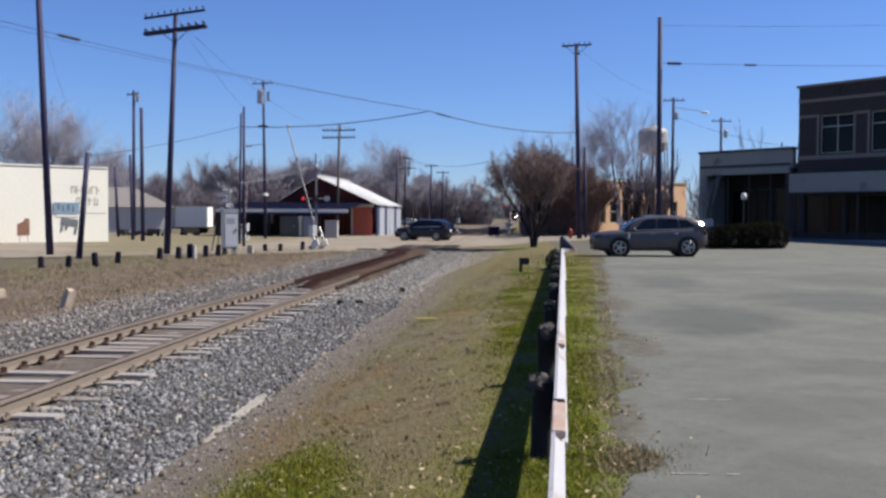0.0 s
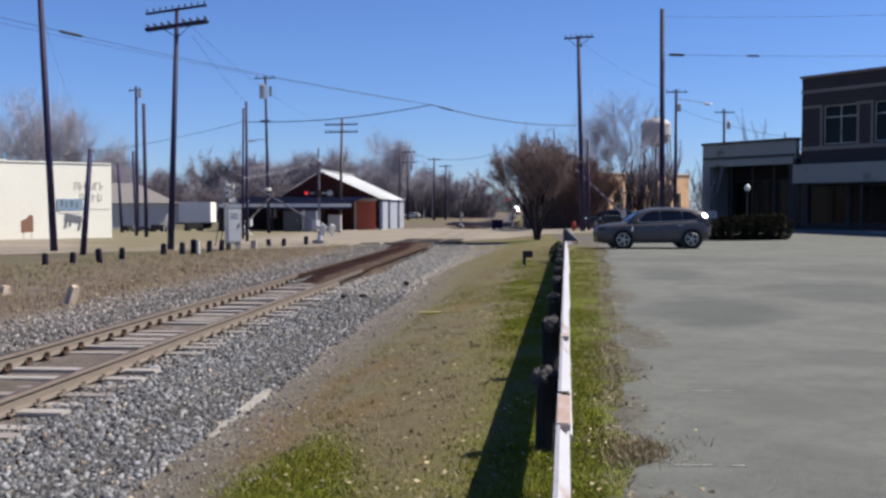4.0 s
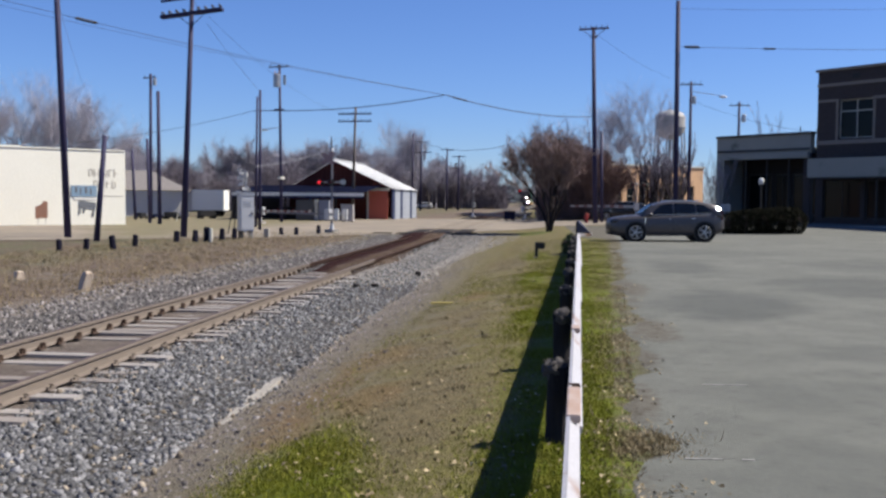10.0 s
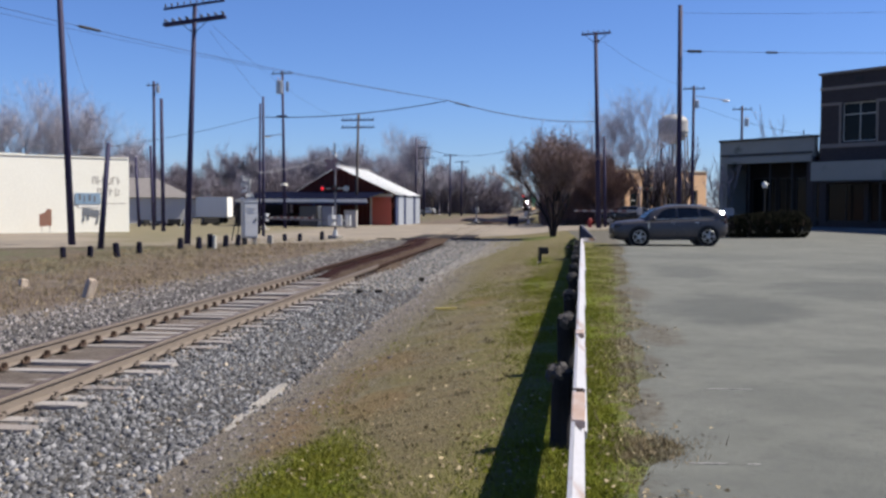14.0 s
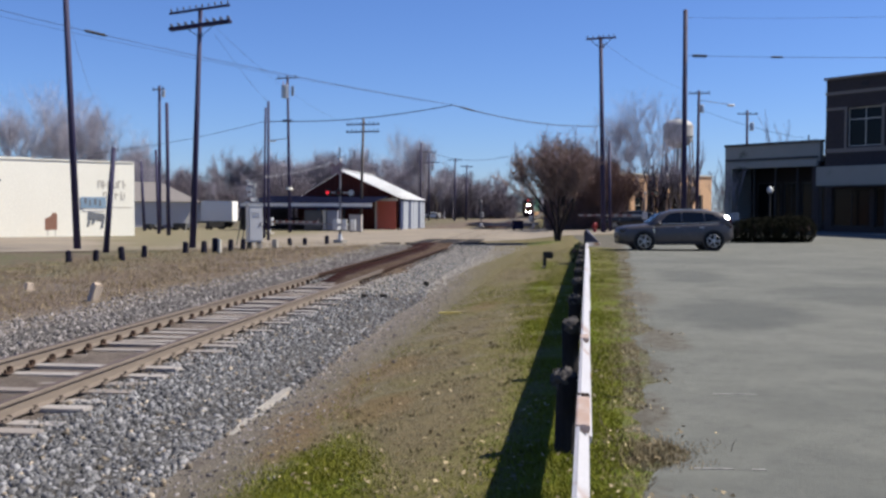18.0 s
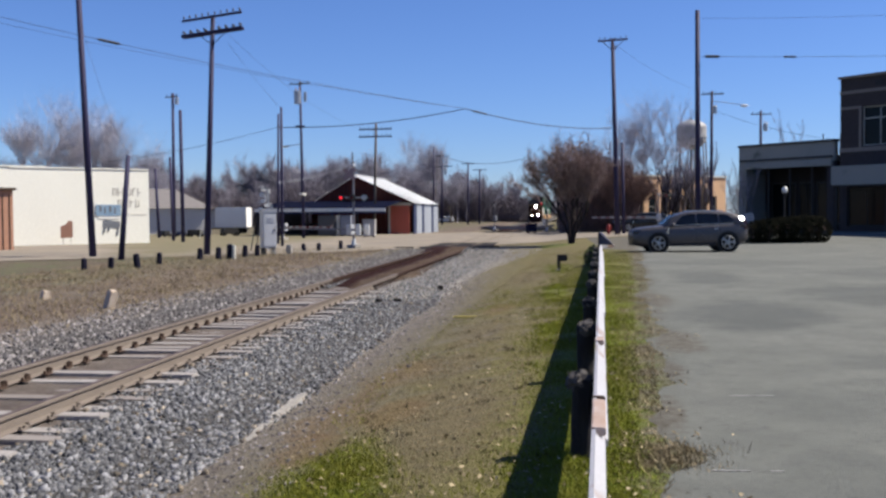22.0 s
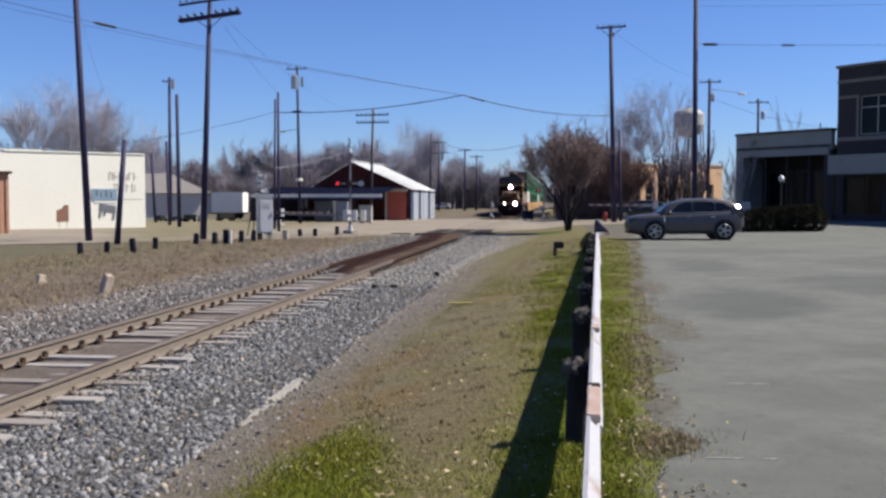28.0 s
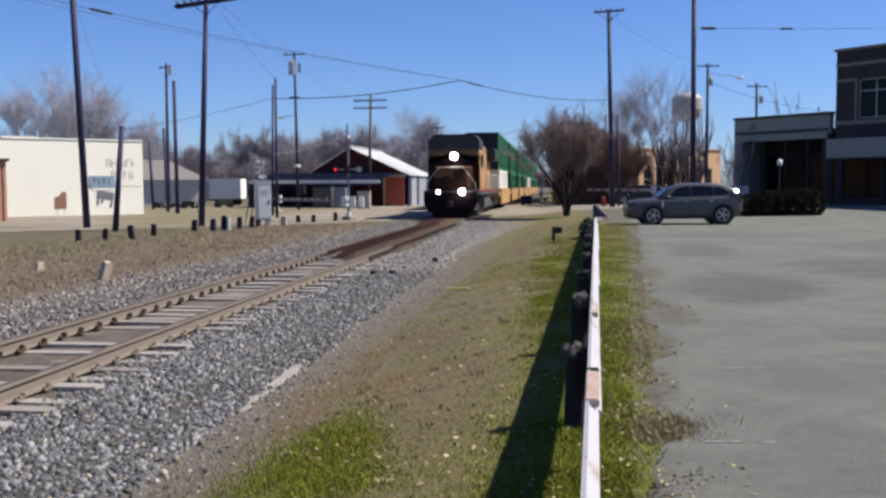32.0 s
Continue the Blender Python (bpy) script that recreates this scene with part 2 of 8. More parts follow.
# white greyed to paint in the gate arms' shaded side; also on the steel bin
M_DIMWHITE = mat("dimmed_white_paint", (0.3432, 0.3234, 0.3102), (0.264, 0.2442, 0.231), rough=0.7, bump=0)
M_DULLRED = mat("dull_red_paint", (0.2178, 0.1254, 0.1155), (0.1716, 0.0957, 0.0891), rough=0.7, bump=0)
M_BRUSH = mat("brown_brush", (0.1391, 0.1212, 0.1368), (0.097, 0.0821, 0.0924), scale=0.6, fine=6, rough=0.95, bump=0, island=0.3)
M_LINEPAINT = mat("worn_line_paint", (0.2244, 0.2244, 0.2112), (0.1254, 0.1254, 0.1188), scale=14, fine=60, rough=0.9, contrast=1.8)
M_NAVY = mat("navy_roof_boards", (0.006, 0.009, 0.034), (0.005, 0.007, 0.026), scale=1.5, rough=1.0)
M_NAVY.node_tree.nodes["Principled BSDF"].inputs["Specular IOR Level"].default_value = 0.1
M_LOCOROOF = mat("dark_cab_roof", (0.0198, 0.0198, 0.0238), (0.0132, 0.0132, 0.0165), rough=0.6, bump=0)
# dark copy of the container green, with the unlit end's shade painted in
M_GREENSHADE = mat("shaded_container_end", (0.0066, 0.0119, 0.0158), (0.0046, 0.0079, 0.0106), rough=0.75, bump=0)
M_GLOBE = mat("lamp_globe", (0.68, 0.68, 0.664), rough=0.35, bump=0)
M_TANK = mat("tower_paint", (0.2995, 0.2938, 0.2822), (0.2592, 0.2534, 0.2477), scale=0.2, fine=2, rough=0.6, bump=0)
M_PLANK = mat("crossing_planks", (0.033, 0.0277, 0.0251), (0.0165, 0.0145, 0.0132), scale=3, rough=0.9)
M_CHALK = mat("pale_limestone", (0.3432, 0.3036, 0.2442), (0.2508, 0.2178, 0.1716), scale=5, fine=40, rough=0.95)
M_DUST = mat("dusty_old_concrete", (0.2851, 0.2653, 0.2376), (0.198, 0.1861, 0.1703), scale=5, fine=40, rough=0.95, bump=0.4)
# near-black navy that stands for tree shade on the far track
M_TREESHADE = mat("painted_tree_shade", (0.014, 0.014, 0.022), (0.010, 0.010, 0.016), scale=0.6, fine=20, rough=0.9, bump=0.3)
M_TREESHADE.node_tree.nodes["Principled BSDF"].inputs["Specular IOR Level"].default_value = 0.02
M_BOLLARD = mat("creosoted_timber", (0.012, 0.011, 0.024), (0.008, 0.008, 0.014), scale=6, fine=40, rough=0.9)
# patched asphalt with the tree's shadow mixed into its colour
M_SHADEAPRON = mat("shade_dark_patched_asphalt", (0.0561, 0.0554, 0.0581), (0.0363, 0.0356, 0.0383), scale=0.9, fine=25, rough=0.93, bump=0.5, spots=(0.099, 0.0924, 0.0858), spot_at=0.58, spot_scale=1.2)
M_MARKER = mat("pale_marker_stone", (0.52, 0.44, 0.35), (0.30, 0.23, 0.18), scale=6, fine=40, rough=0.95, bump=0.4)
M_YBOARD = mat("yellow_board", (0.4092, 0.3432, 0.1056), (0.3432, 0.2904, 0.1056), rough=0.8)


def surface_kit(name, rough, bump, depth):
    """Helper closures for a surface painted by place."""
    m = bpy.data.materials.new(name)
    m.use_nodes = True
    nt = m.node_tree
    b = nt.nodes["Principled BSDF"]
    b.inputs["Roughness"].default_value = rough
    b.inputs["Specular IOR Level"].default_value = 0.08
    tc = nt.nodes.new("ShaderNodeTexCoord")
    sep = nt.nodes.new("ShaderNodeSeparateXYZ")
    nt.links.new(tc.outputs["Object"], sep.inputs[0])

    def calc(op, a, c=0.0, d=0.0):
        n = nt.nodes.new("ShaderNodeMath")
        n.operation = op
        for i, v in enumerate((a, c, d)):
            if isinstance(v, bpy.types.NodeSocket):
                nt.links.new(v, n.inputs[i])
            else:
                n.inputs[i].default_value = v
        return n.outputs[0]

    def noise_at(s, d=5, rough=0.6, stretch=(1, 1, 1)):
        n = nt.nodes.new("ShaderNodeTexNoise")
        mp = nt.nodes.new("ShaderNodeMapping")
        mp.inputs["Scale"].default_value = stretch
        nt.links.new(tc.outputs["Object"], mp.inputs[0])
        n.inputs["Scale"].default_value = s
        n.inputs["Detail"].default_value = d
        n.inputs["Roughness"].default_value = rough
        nt.links.new(mp.outputs[0], n.inputs["Vector"])
        return n.outputs[0]

    def step(src, lo, hi):
        r = nt.nodes.new("ShaderNodeMapRange")
        r.inputs[1].default_value, r.inputs[2].default_value = lo, hi
        nt.links.new(src, r.inputs[0])
        return r.outputs[0]

    def mix(a, c, fac):
        k = nt.nodes.new("ShaderNodeMix")
        k.data_type = "RGBA"
        nt.links.new(fac, k.inputs[0])
        for sock, v in ((k.inputs[6], a), (k.inputs[7], c)):
            if isinstance(v, bpy.types.NodeSocket):
                nt.links.new(v, sock)
            else:
                sock.default_value = (*v, 1)
        return k.outputs[2]

    def finish(col, height):
        nt.links.new(col, b.inputs["Base Color"])
        bp = nt.nodes.new("ShaderNodeBump")
        bp.inputs["Strength"].default_value = bump
        bp.inputs["Distance"].default_value = depth
        nt.links.new(height, bp.inputs["Height"])
        nt.links.new(bp.outputs[0], b.inputs["Normal"])
        return m

    return sep, calc, noise_at, step, mix, finish


def blot(kit, x, y, cx, cy, rx, ry, wob, lean=0.0):
    """A soft uneven patch round (cx, cy): 1 inside, 0 outside; lean slides it sideways with y."""
    calc, step = kit
    dy = calc("SUBTRACT", y, cy)
    dx = calc("SUBTRACT", calc("SUBTRACT", x, cx), calc("MULTIPLY", dy, lean))
    dx, dy = calc("DIVIDE", dx, rx), calc("DIVIDE", dy, ry)
    d = calc("SQRT", calc("ADD", calc("MULTIPLY", dx, dx), calc("MULTIPLY", dy, dy)))
    return step(calc("ADD", d, wob), 1.2, 0.6)


LOT_PATCHES = ((2.95, 16.2, 1.15, 2.6, 0.75, 0.10), (3.6, 25.5, 0.9, 3.4, 0.6, 0.05), (6.2, 20.2, 1.7, 2.6, 0.6, 0.12), (3.7, 11.0, 0.9, 0.8, 0.35, 0.0), (9.5, 27.0, 3.0, 3.0, 0.4, 0.1),
               (2.6, 8.6, 1.6, 0.7, 0.25, 0.0), (1.9, 5.9, 1.2, 0.8, 0.30, 0.0), (5.0, 33.0, 3.0, 2.0, 0.35, 0.0))
RIM_DIRT = ((1.72, 19.0, 0.30, 1.5), (1.42, 12.7, 0.32, 1.1), (1.02, 10.4, 0.22, 0.8), (2.25, 29.0, 0.25, 2.0), (0.80, 8.0, 0.16, 0.7))


def asphalt_material():
    """Worn asphalt with soft dark repairs, dusty bands and a dirty, grassy rim."""
    sep, calc, noise_at, step, mix, finish = surface_kit("worn_asphalt", 0.93, 0.6, 0.02)
    x, y = sep.outputs[0], sep.outputs[1]
    n_big, n_mid, n_fine, n_grain = noise_at(0.16, 4), noise_at(0.9, 6, 0.65), noise_at(7, 5, 0.7), noise_at(55, 4, 0.8)
    col = mix((0.1132, 0.1171, 0.1072), (0.1366, 0.1402, 0.1277), step(n_mid, 0.36, 0.64))
    col = mix(col, (0.1546, 0.1568, 0.1426), calc("MULTIPLY", step(noise_at(0.33, 6, 0.7), 0.46, 0.66), 0.8))
    col = mix(col, (0.092, 0.096, 0.090), calc("MULTIPLY", step(noise_at(1.9, 6, 0.75), 0.50, 0.66), 0.55))
    wob = calc("ADD", calc("MULTIPLY_ADD", n_mid, 1.4, -0.7), calc("MULTIPLY_ADD", n_fine, 0.3, -0.15))
    for cx, cy, rx, ry, amount, lean in LOT_PATCHES:
        col = mix(col, (0.0754, 0.0802, 0.0773), calc("MULTIPLY", blot((calc, step), x, y, cx, cy, rx, ry, wob, lean), amount))
    col = mix(col, (0.0764, 0.0802, 0.0755), calc("MULTIPLY", step(n_big, 0.58, 0.70), 0.25))
    col = mix(col, (0.1618, 0.1586, 0.1361), calc("MULTIPLY", step(n_grain, 0.54, 0.76), 0.6))
    col = mix(col, (0.054, 0.0554, 0.0512), calc("MULTIPLY", step(n_fine, 0.56, 0.74), 0.4))
    # dirt and straw washed over the rim
    rim = calc("SUBTRACT", x, calc("MULTIPLY", y, 0.071))
    rim = calc("ADD", rim, calc("MULTIPLY_ADD", n_mid, 1.1, -0.55))
    rim = calc("ADD", rim, calc("MULTIPLY_ADD", n_fine, 0.6, -0.30))
    dirt = mix((0.074, 0.066, 0.052), (0.1221, 0.1153, 0.0987), step(n_fine, 0.34, 0.60))
    dirt = mix(dirt, (0.038, 0.0302, 0.0217), step(noise_at(16, 4), 0.56, 0.7))
    col = mix(dirt, col, step(calc("ADD", rim, calc("MULTIPLY_ADD", n_mid, 0.8, -0.4)), -0.02, 0.36))
    for cx, cy, rx, ry in RIM_DIRT:
        col = mix(col, dirt, calc("MULTIPLY", blot((calc, step), x, y, cx, cy, rx, ry, calc("ADD", wob, calc("MULTIPLY_ADD", n_fine, 1.2, -0.6)), 0.05), 0.9))
    return finish(col, calc("ADD", n_grain, n_fine))


def soil_material():
    """Rust-stained dirt, darkest along one rail."""
    sep, calc, noise_at, step, mix, finish = surface_kit("rusty_bed_dirt", 0.95, 1.0, 0.05)
    n_mid, n_fine, n_grain = noise_at(1.4), noise_at(9, 6, 0.75), noise_at(38, 4, 0.8)
    side = calc("ADD", calc("SUBTRACT", sep.outputs[0], -6.12), calc("MULTIPLY_ADD", n_mid, 0.5, -0.25))
    maroon = mix((0.034, 0.0125, 0.0095), (0.016, 0.0065, 0.0060), step(n_fine, 0.40, 0.62))
    maroon = mix(maroon, (0.062, 0.030, 0.022), calc("MULTIPLY", step(n_grain, 0.58, 0.72), 0.6))
    brown = mix((0.092, 0.064, 0.044), (0.058, 0.038, 0.027), step(n_fine, 0.38, 0.62))
    brown = mix(brown, (0.150, 0.122, 0.098), calc("MULTIPLY", step(n_grain, 0.56, 0.72), 0.7))
    brown = mix(brown, (0.125, 0.096, 0.072), calc("MULTIPLY", step(n_mid, 0.50, 0.64), 0.7))
    return finish(mix(maroon, brown, step(side, -0.06, 0.20)), calc("ADD", n_fine, n_grain))


def bed_material():
    """Crushed stone, dusted brown between and just outside the rails."""
    sep, calc, noise_at, step, mix, finish = surface_kit("ballast_bed", 0.95, 1.0, 0.04)
    n_mid, n_fine, n_grain = noise_at(1.1), noise_at(14, 5, 0.7), noise_at(45, 4, 0.8)
    stone = mix((0.1176, 0.1098, 0.1008), (0.0504, 0.0482, 0.047), step(n_fine, 0.36, 0.62))
    stone = mix(stone, (0.1736, 0.1624, 0.1478), calc("MULTIPLY", step(n_grain, 0.56, 0.74), 0.7))
    dust = mix((0.178, 0.150, 0.130), (0.118, 0.095, 0.082), step(n_mid, 0.36, 0.64))
    dust = mix(dust, (0.2287, 0.2034, 0.1792), calc("MULTIPLY", step(n_fine, 0.50, 0.68), 0.7))
    dust = mix(dust, (0.072, 0.062, 0.056), calc("MULTIPLY", step(n_grain, 0.54, 0.70), 0.55))
    a = calc("ADD", calc("ABSOLUTE", calc("SUBTRACT", sep.outputs[0], -6.10)), calc("MULTIPLY_ADD", n_mid, 0.7, -0.35))
    return finish(mix(dust, stone, step(a, 0.95, 1.55)), calc("ADD", n_fine, n_grain))


def road_material():
    """Pale dusty street, with worn grass along its edge by the white building."""
    sep, calc, noise_at, step, mix, finish = surface_kit("dusty_road", 0.95, 0.3, 0.02)
    x, y = sep.outputs[0], sep.outputs[1]
    n_big, n_mid, n_fine = noise_at(0.25, 5), noise_at(1.1, 5), noise_at(18, 4, 0.7)
    col = mix((0.2391, 0.2037, 0.161), (0.183, 0.1598, 0.1318), step(n_big, 0.36, 0.62))
    col = mix(col, (0.2745, 0.244, 0.2013), calc("MULTIPLY", step(n_fine, 0.56, 0.74), 0.6))
    col = mix(col, (0.1281, 0.1147, 0.0976), calc("MULTIPLY", step(n_mid, 0.58, 0.72), 0.5))
    verge = calc("ADD", calc("ADD", x, calc("MULTIPLY", y, 0.55)), calc("MULTIPLY_ADD", n_big, 8.0, -4.0))
    grassy = mix((0.1586, 0.1318, 0.083), (0.1196, 0.1147, 0.0561), step(n_mid, 0.40, 0.60))
    col = mix(col, grassy, calc("MULTIPLY", calc("MULTIPLY", step(verge, 3.0, 7.0), step(x, -17.0, -21.0)), 0.75))
    return finish(col, n_fine)


M_ROAD = road_material()
M_ASPHALT = asphalt_material()
M_SOIL = soil_material()
M_BED = bed_material()

# patches of lush and of worn grass beside the guard rail: centre, half widths
LUSH = ((-1.58, 6.4, 0.50, 1.5), (-0.15, 21.5, 0.28, 2.4), (-0.15, 31.0, 0.45, 3.0), (-0.20, 14.0, 0.18, 1.4))
WORN = ((-1.05, 8.4, 0.55, 2.0), (-1.20, 15.0, 0.45, 1.8), (-1.3, 11.6, 0.4, 1.2), (-0.95, 28.0, 0.55, 3.0))
RUSTY = ((-1.92, 11.7, 0.45, 1.1), (-2.22, 9.5, 0.42, 1.2), (-2.10, 8.0, 0.35, 0.7), (-1.2, 18.8, 0.3, 1.0), (-1.6, 9.0, 0.35, 0.8))


def ground_material():
    """Bare earth, dry and green grass in strips along the fence and the track."""
    sep, calc, noise_at, step, mix, finish = surface_kit("ground_cover", 0.95, 0.9, 0.04)
    x, y = sep.outputs[0], sep.outputs[1]
    off = calc("SUBTRACT", x, calc("MULTIPLY", y, 0.038))
    n_big, n_mid, n_fine, n_grain = noise_at(0.7), noise_at(2.6), noise_at(11), noise_at(60, 3)
    n_tuft = noise_at(6.0, 6, 0.7)
    wob = calc("ADD", calc("MULTIPLY_ADD", n_mid, 1.6, -0.8), calc("MULTIPLY_ADD", n_fine, 0.7, -0.35))
    dry = mix((0.1663, 0.1337, 0.0772), (0.1069, 0.0891, 0.0535), step(n_tuft, 0.36, 0.64))
    dry = mix(dry, (0.2228, 0.1841, 0.1158), calc("MULTIPLY", step(n_fine, 0.56, 0.72), 0.6))
    green = mix((0.076, 0.108, 0.008), (0.142, 0.150, 0.016), step(n_tuft, 0.36, 0.66))
    olive = mix((0.120, 0.110, 0.040), (0.170, 0.143, 0.074), step(n_tuft, 0.38, 0.64))
    earth = mix((0.1408, 0.121, 0.1045), (0.176, 0.154, 0.132), step(n_mid, 0.35, 0.65))
    earth = mix(earth, (0.0726, 0.0627, 0.0572), calc("MULTIPLY", step(n_fine, 0.52, 0.70), 0.6))
    earth = mix(earth, (0.2035, 0.1815, 0.1595), calc("MULTIPLY", step(n_grain, 0.58, 0.72), 0.6))
    # olive turf, greener close to the rail posts
    along = calc("ADD", off, calc("MULTIPLY_ADD", n_mid, 1.0, -0.5))
    col = mix(olive, green, step(along, -0.75, -0.15))
    for cx, cy, rx, ry in LUSH:
        col = mix(col, green, blot((calc, step), x, y, cx, cy, rx, ry, wob))
    for cx, cy, rx, ry in WORN:
        col = mix(col, dry, calc("MULTIPLY", blot((calc, step), x, y, cx, cy, rx, ry, wob), 0.85))
    col = mix(col, dry, calc("MULTIPLY", step(n_tuft, 0.55, 0.68), calc("MULTIPLY", step(off, 0.2, -0.2), 0.7)))
    col = mix(col, mix(olive, dry, step(n_fine, 0.4, 0.6)), calc("MULTIPLY", calc("MULTIPLY", step(calc("ADD", n_mid, calc("MULTIPLY_ADD", n_big, 0.6, -0.3)), 0.46, 0.58), step(off, 0.10, 0.30)), 0.85))
    col = mix(col, mix(earth, dry, step(n_fine, 0.45, 0.65)), calc("MULTIPLY", calc("MULTIPLY", step(calc("ADD", n_mid, calc("MULTIPLY_ADD", n_fine, 0.5, -0.25)), 0.50, 0.62), calc("MULTIPLY", step(off, -0.55, -1.0), step(y, 7.5, 12.0))), 0.7))
    # bare dusty earth towards the stones, wider further off
    edge = calc("ADD", calc("ADD", x, calc("MULTIPLY_ADD", n_big, 1.3, -0.65)), calc("MULTIPLY_ADD", n_tuft, 1.2, -0.6))
    edge = calc("SUBTRACT", edge, calc("MULTIPLY", calc("MULTIPLY", step(y, 9.0, 17.0), step(y, 30.0, 20.0)), 0.22))
    col = mix(earth, col, step(edge, -2.95, -1.55))
    for cx, cy, rx, ry in RUSTY:
        col = mix(col, mix((0.205, 0.118, 0.056), (0.140, 0.080, 0.040), step(n_fine, 0.4, 0.65)), calc("MULTIPLY", blot((calc, step), x, y, cx, cy, rx, ry, calc("ADD", wob, calc("MULTIPLY_ADD", n_tuft, 1.0, -0.5))), 0.34))
    # paler, drier growth further off
    col = mix(col, mix((0.1623, 0.1293, 0.077), (0.121, 0.11, 0.0495), step(n_mid, 0.4, 0.6)), calc("MULTIPLY", step(y, 22.0, 40.0), 0.65))
    col = mix(col, (0.0935, 0.1155, 0.0286), calc("MULTIPLY", blot((calc, step), x, y, -0.5, 56.5, 1.3, 3.5, wob), 0.8))
    # brown dirt where the grass strip meets the lot
    rim = calc("SUBTRACT", x, calc("MULTIPLY", y, 0.062))
    rim = calc("ADD", rim, calc("MULTIPLY_ADD", n_mid, 0.8, -0.4))
    rim = calc("ADD", rim, calc("MULTIPLY_ADD", n_fine, 0.5, -0.25))
    col = mix(col, mix((0.085, 0.074, 0.056), (0.1398, 0.1274, 0.1052), step(n_fine, 0.35, 0.6)), calc("MULTIPLY", step(rim, 0.02, 0.30), 0.8))
    # far side of the track: brown straw with a few green patches
    left = step(x, -9.0, -10.2)
    far_dry = mix((0.148, 0.1156, 0.0901), (0.1009, 0.0767, 0.06), step(n_mid, 0.38, 0.62))
    far_dry = mix(far_dry, (0.1738, 0.1558, 0.1376), calc("MULTIPLY", step(n_big, 0.52, 0.64), 0.6))
    far_col = mix(far_dry, (0.104, 0.108, 0.060), calc("MULTIPLY", step(n_big, 0.44, 0.60), step(x, -13.0, -16.5)))
    col = mix(col, far_col, left)
    col = mix(col, mix((0.033, 0.0307, 0.0165), (0.0649, 0.0531, 0.033), n_mid), calc("MULTIPLY", step(noise_at(22, 4, 0.7), 0.62, 0.72), 0.40))
    return finish(col, calc("ADD", n_fine, n_grain))


M_GROUND = ground_material()


# ---- building blocks ----
def link_mesh(name, bm, material, parent=None, label="", smooth=False):
    me = bpy.data.meshes.new(name)
    bm.to_mesh(me)
    bm.free()
    if smooth:
        me.shade_smooth()
    me.materials.append(material)
    ob = new(name, me)
    ob.parent = parent
    if label:
        ob["label"] = label
    return ob


def part(name, bm, material, parent, label="", smooth=False):
    return link_mesh(name, bm, material, parent, label, smooth)


def thing(name, m, label, category, group=""):
    ob = new(name)
    ob.matrix_basis = m
    ob.empty_display_size = 0.2
    return tagged(ob, label, category, group)


def raw_mesh(name, verts, tris, material, parent=None, smooth=False):
    """A mesh from generated arrays of points and triangles."""
    verts, tris = np.asarray(verts, np.float32), np.asarray(tris, np.int32)
    me = bpy.data.meshes.new(name)
    me.vertices.add(len(verts))
    me.vertices.foreach_set("co", verts.ravel())
    me.loops.add(tris.size)
    me.loops.foreach_set("vertex_index", tris.ravel())
    me.polygons.add(len(tris))
    k = tris.shape[1]
    me.polygons.foreach_set("loop_start", np.arange(0, tris.size, k, dtype=np.int32))
    me.update(calc_edges=True)
    me.validate()
    if smooth:
        me.shade_smooth()
    me.materials.append(material)
    ob = new(name, me)
    ob.parent = parent
    return ob


def box(bm, x, y, z, sx, sy, sz, rz=0.0, bevel=0.0, tilt=None):
    """A box centred at x, y, z."""
    r = bmesh.ops.create_cube(bm, size=1)
    vs = r["verts"]
    m = Matrix.Translation((x, y, z)) @ (tilt or Matrix.Rotation(radians(rz), 4, "Z")) @ Matrix.Diagonal((sx, sy, sz, 1))
    bmesh.ops.transform(bm, matrix=m, verts=vs)
    if bevel:
        es = list({e for v in vs for e in v.link_edges})
        bmesh.ops.bevel(bm, geom=es, offset=bevel, segments=2, affect="EDGES")
    return bm


def rod(bm, p, q, r0, r1=None, seg=10):
    """A tapered round bar from p to q."""
    p, q = Vector(p), Vector(q)
    d = q - p
    r = bmesh.ops.create_cone(bm, cap_ends=True, segments=seg, radius1=r0, radius2=r0 if r1 is None else r1, depth=d.length)
    m = Matrix.Translation((p + q) / 2) @ d.to_track_quat("Z", "Y").to_matrix().to_4x4()
    bmesh.ops.transform(bm, matrix=m, verts=r["verts"])
    return bm


def ball(bm, x, y, z, r, sx=1, sy=1, sz=1, u=14, v=9):
    s = bmesh.ops.create_uvsphere(bm, u_segments=u, v_segments=v, radius=r)
    bmesh.ops.transform(bm, matrix=Matrix.Translation((x, y, z)) @ Matrix.Diagonal((sx, sy, sz, 1)), verts=s["verts"])
    return bm


def extrude(bm, profile, y0, y1, axis="y"):
    """A solid with an (x, z) profile between y0 and y1 (or a (y, z) profile along x)."""
    place = (lambda a, b, c: (a, c, b)) if axis == "y" else (lambda a, b, c: (c, a, b))
    n = len(profile)
    a = [bm.verts.new(place(u, v, y0)) for u, v in profile]
    b = [bm.verts.new(place(u, v, y1)) for u, v in profile]
    for i in range(n):
        j = (i + 1) % n
        bm.faces.new((a[i], a[j], b[j], b[i]))
    bm.faces.new(a[::-1])
    bm.faces.new(b)
    bmesh.ops.recalc_face_normals(bm, faces=bm.faces[:])
    return bm


def B():
    return bmesh.new()


def smoothstep(a, b, x):
    t = np.clip((x - a) / (b - a), 0, 1)
    return t * t * (3 - 2 * t)


TRACK_X, RAIL_TOP = -5.96, -0.24


def fence_x(y):
    return -0.035 + 0.038 * y


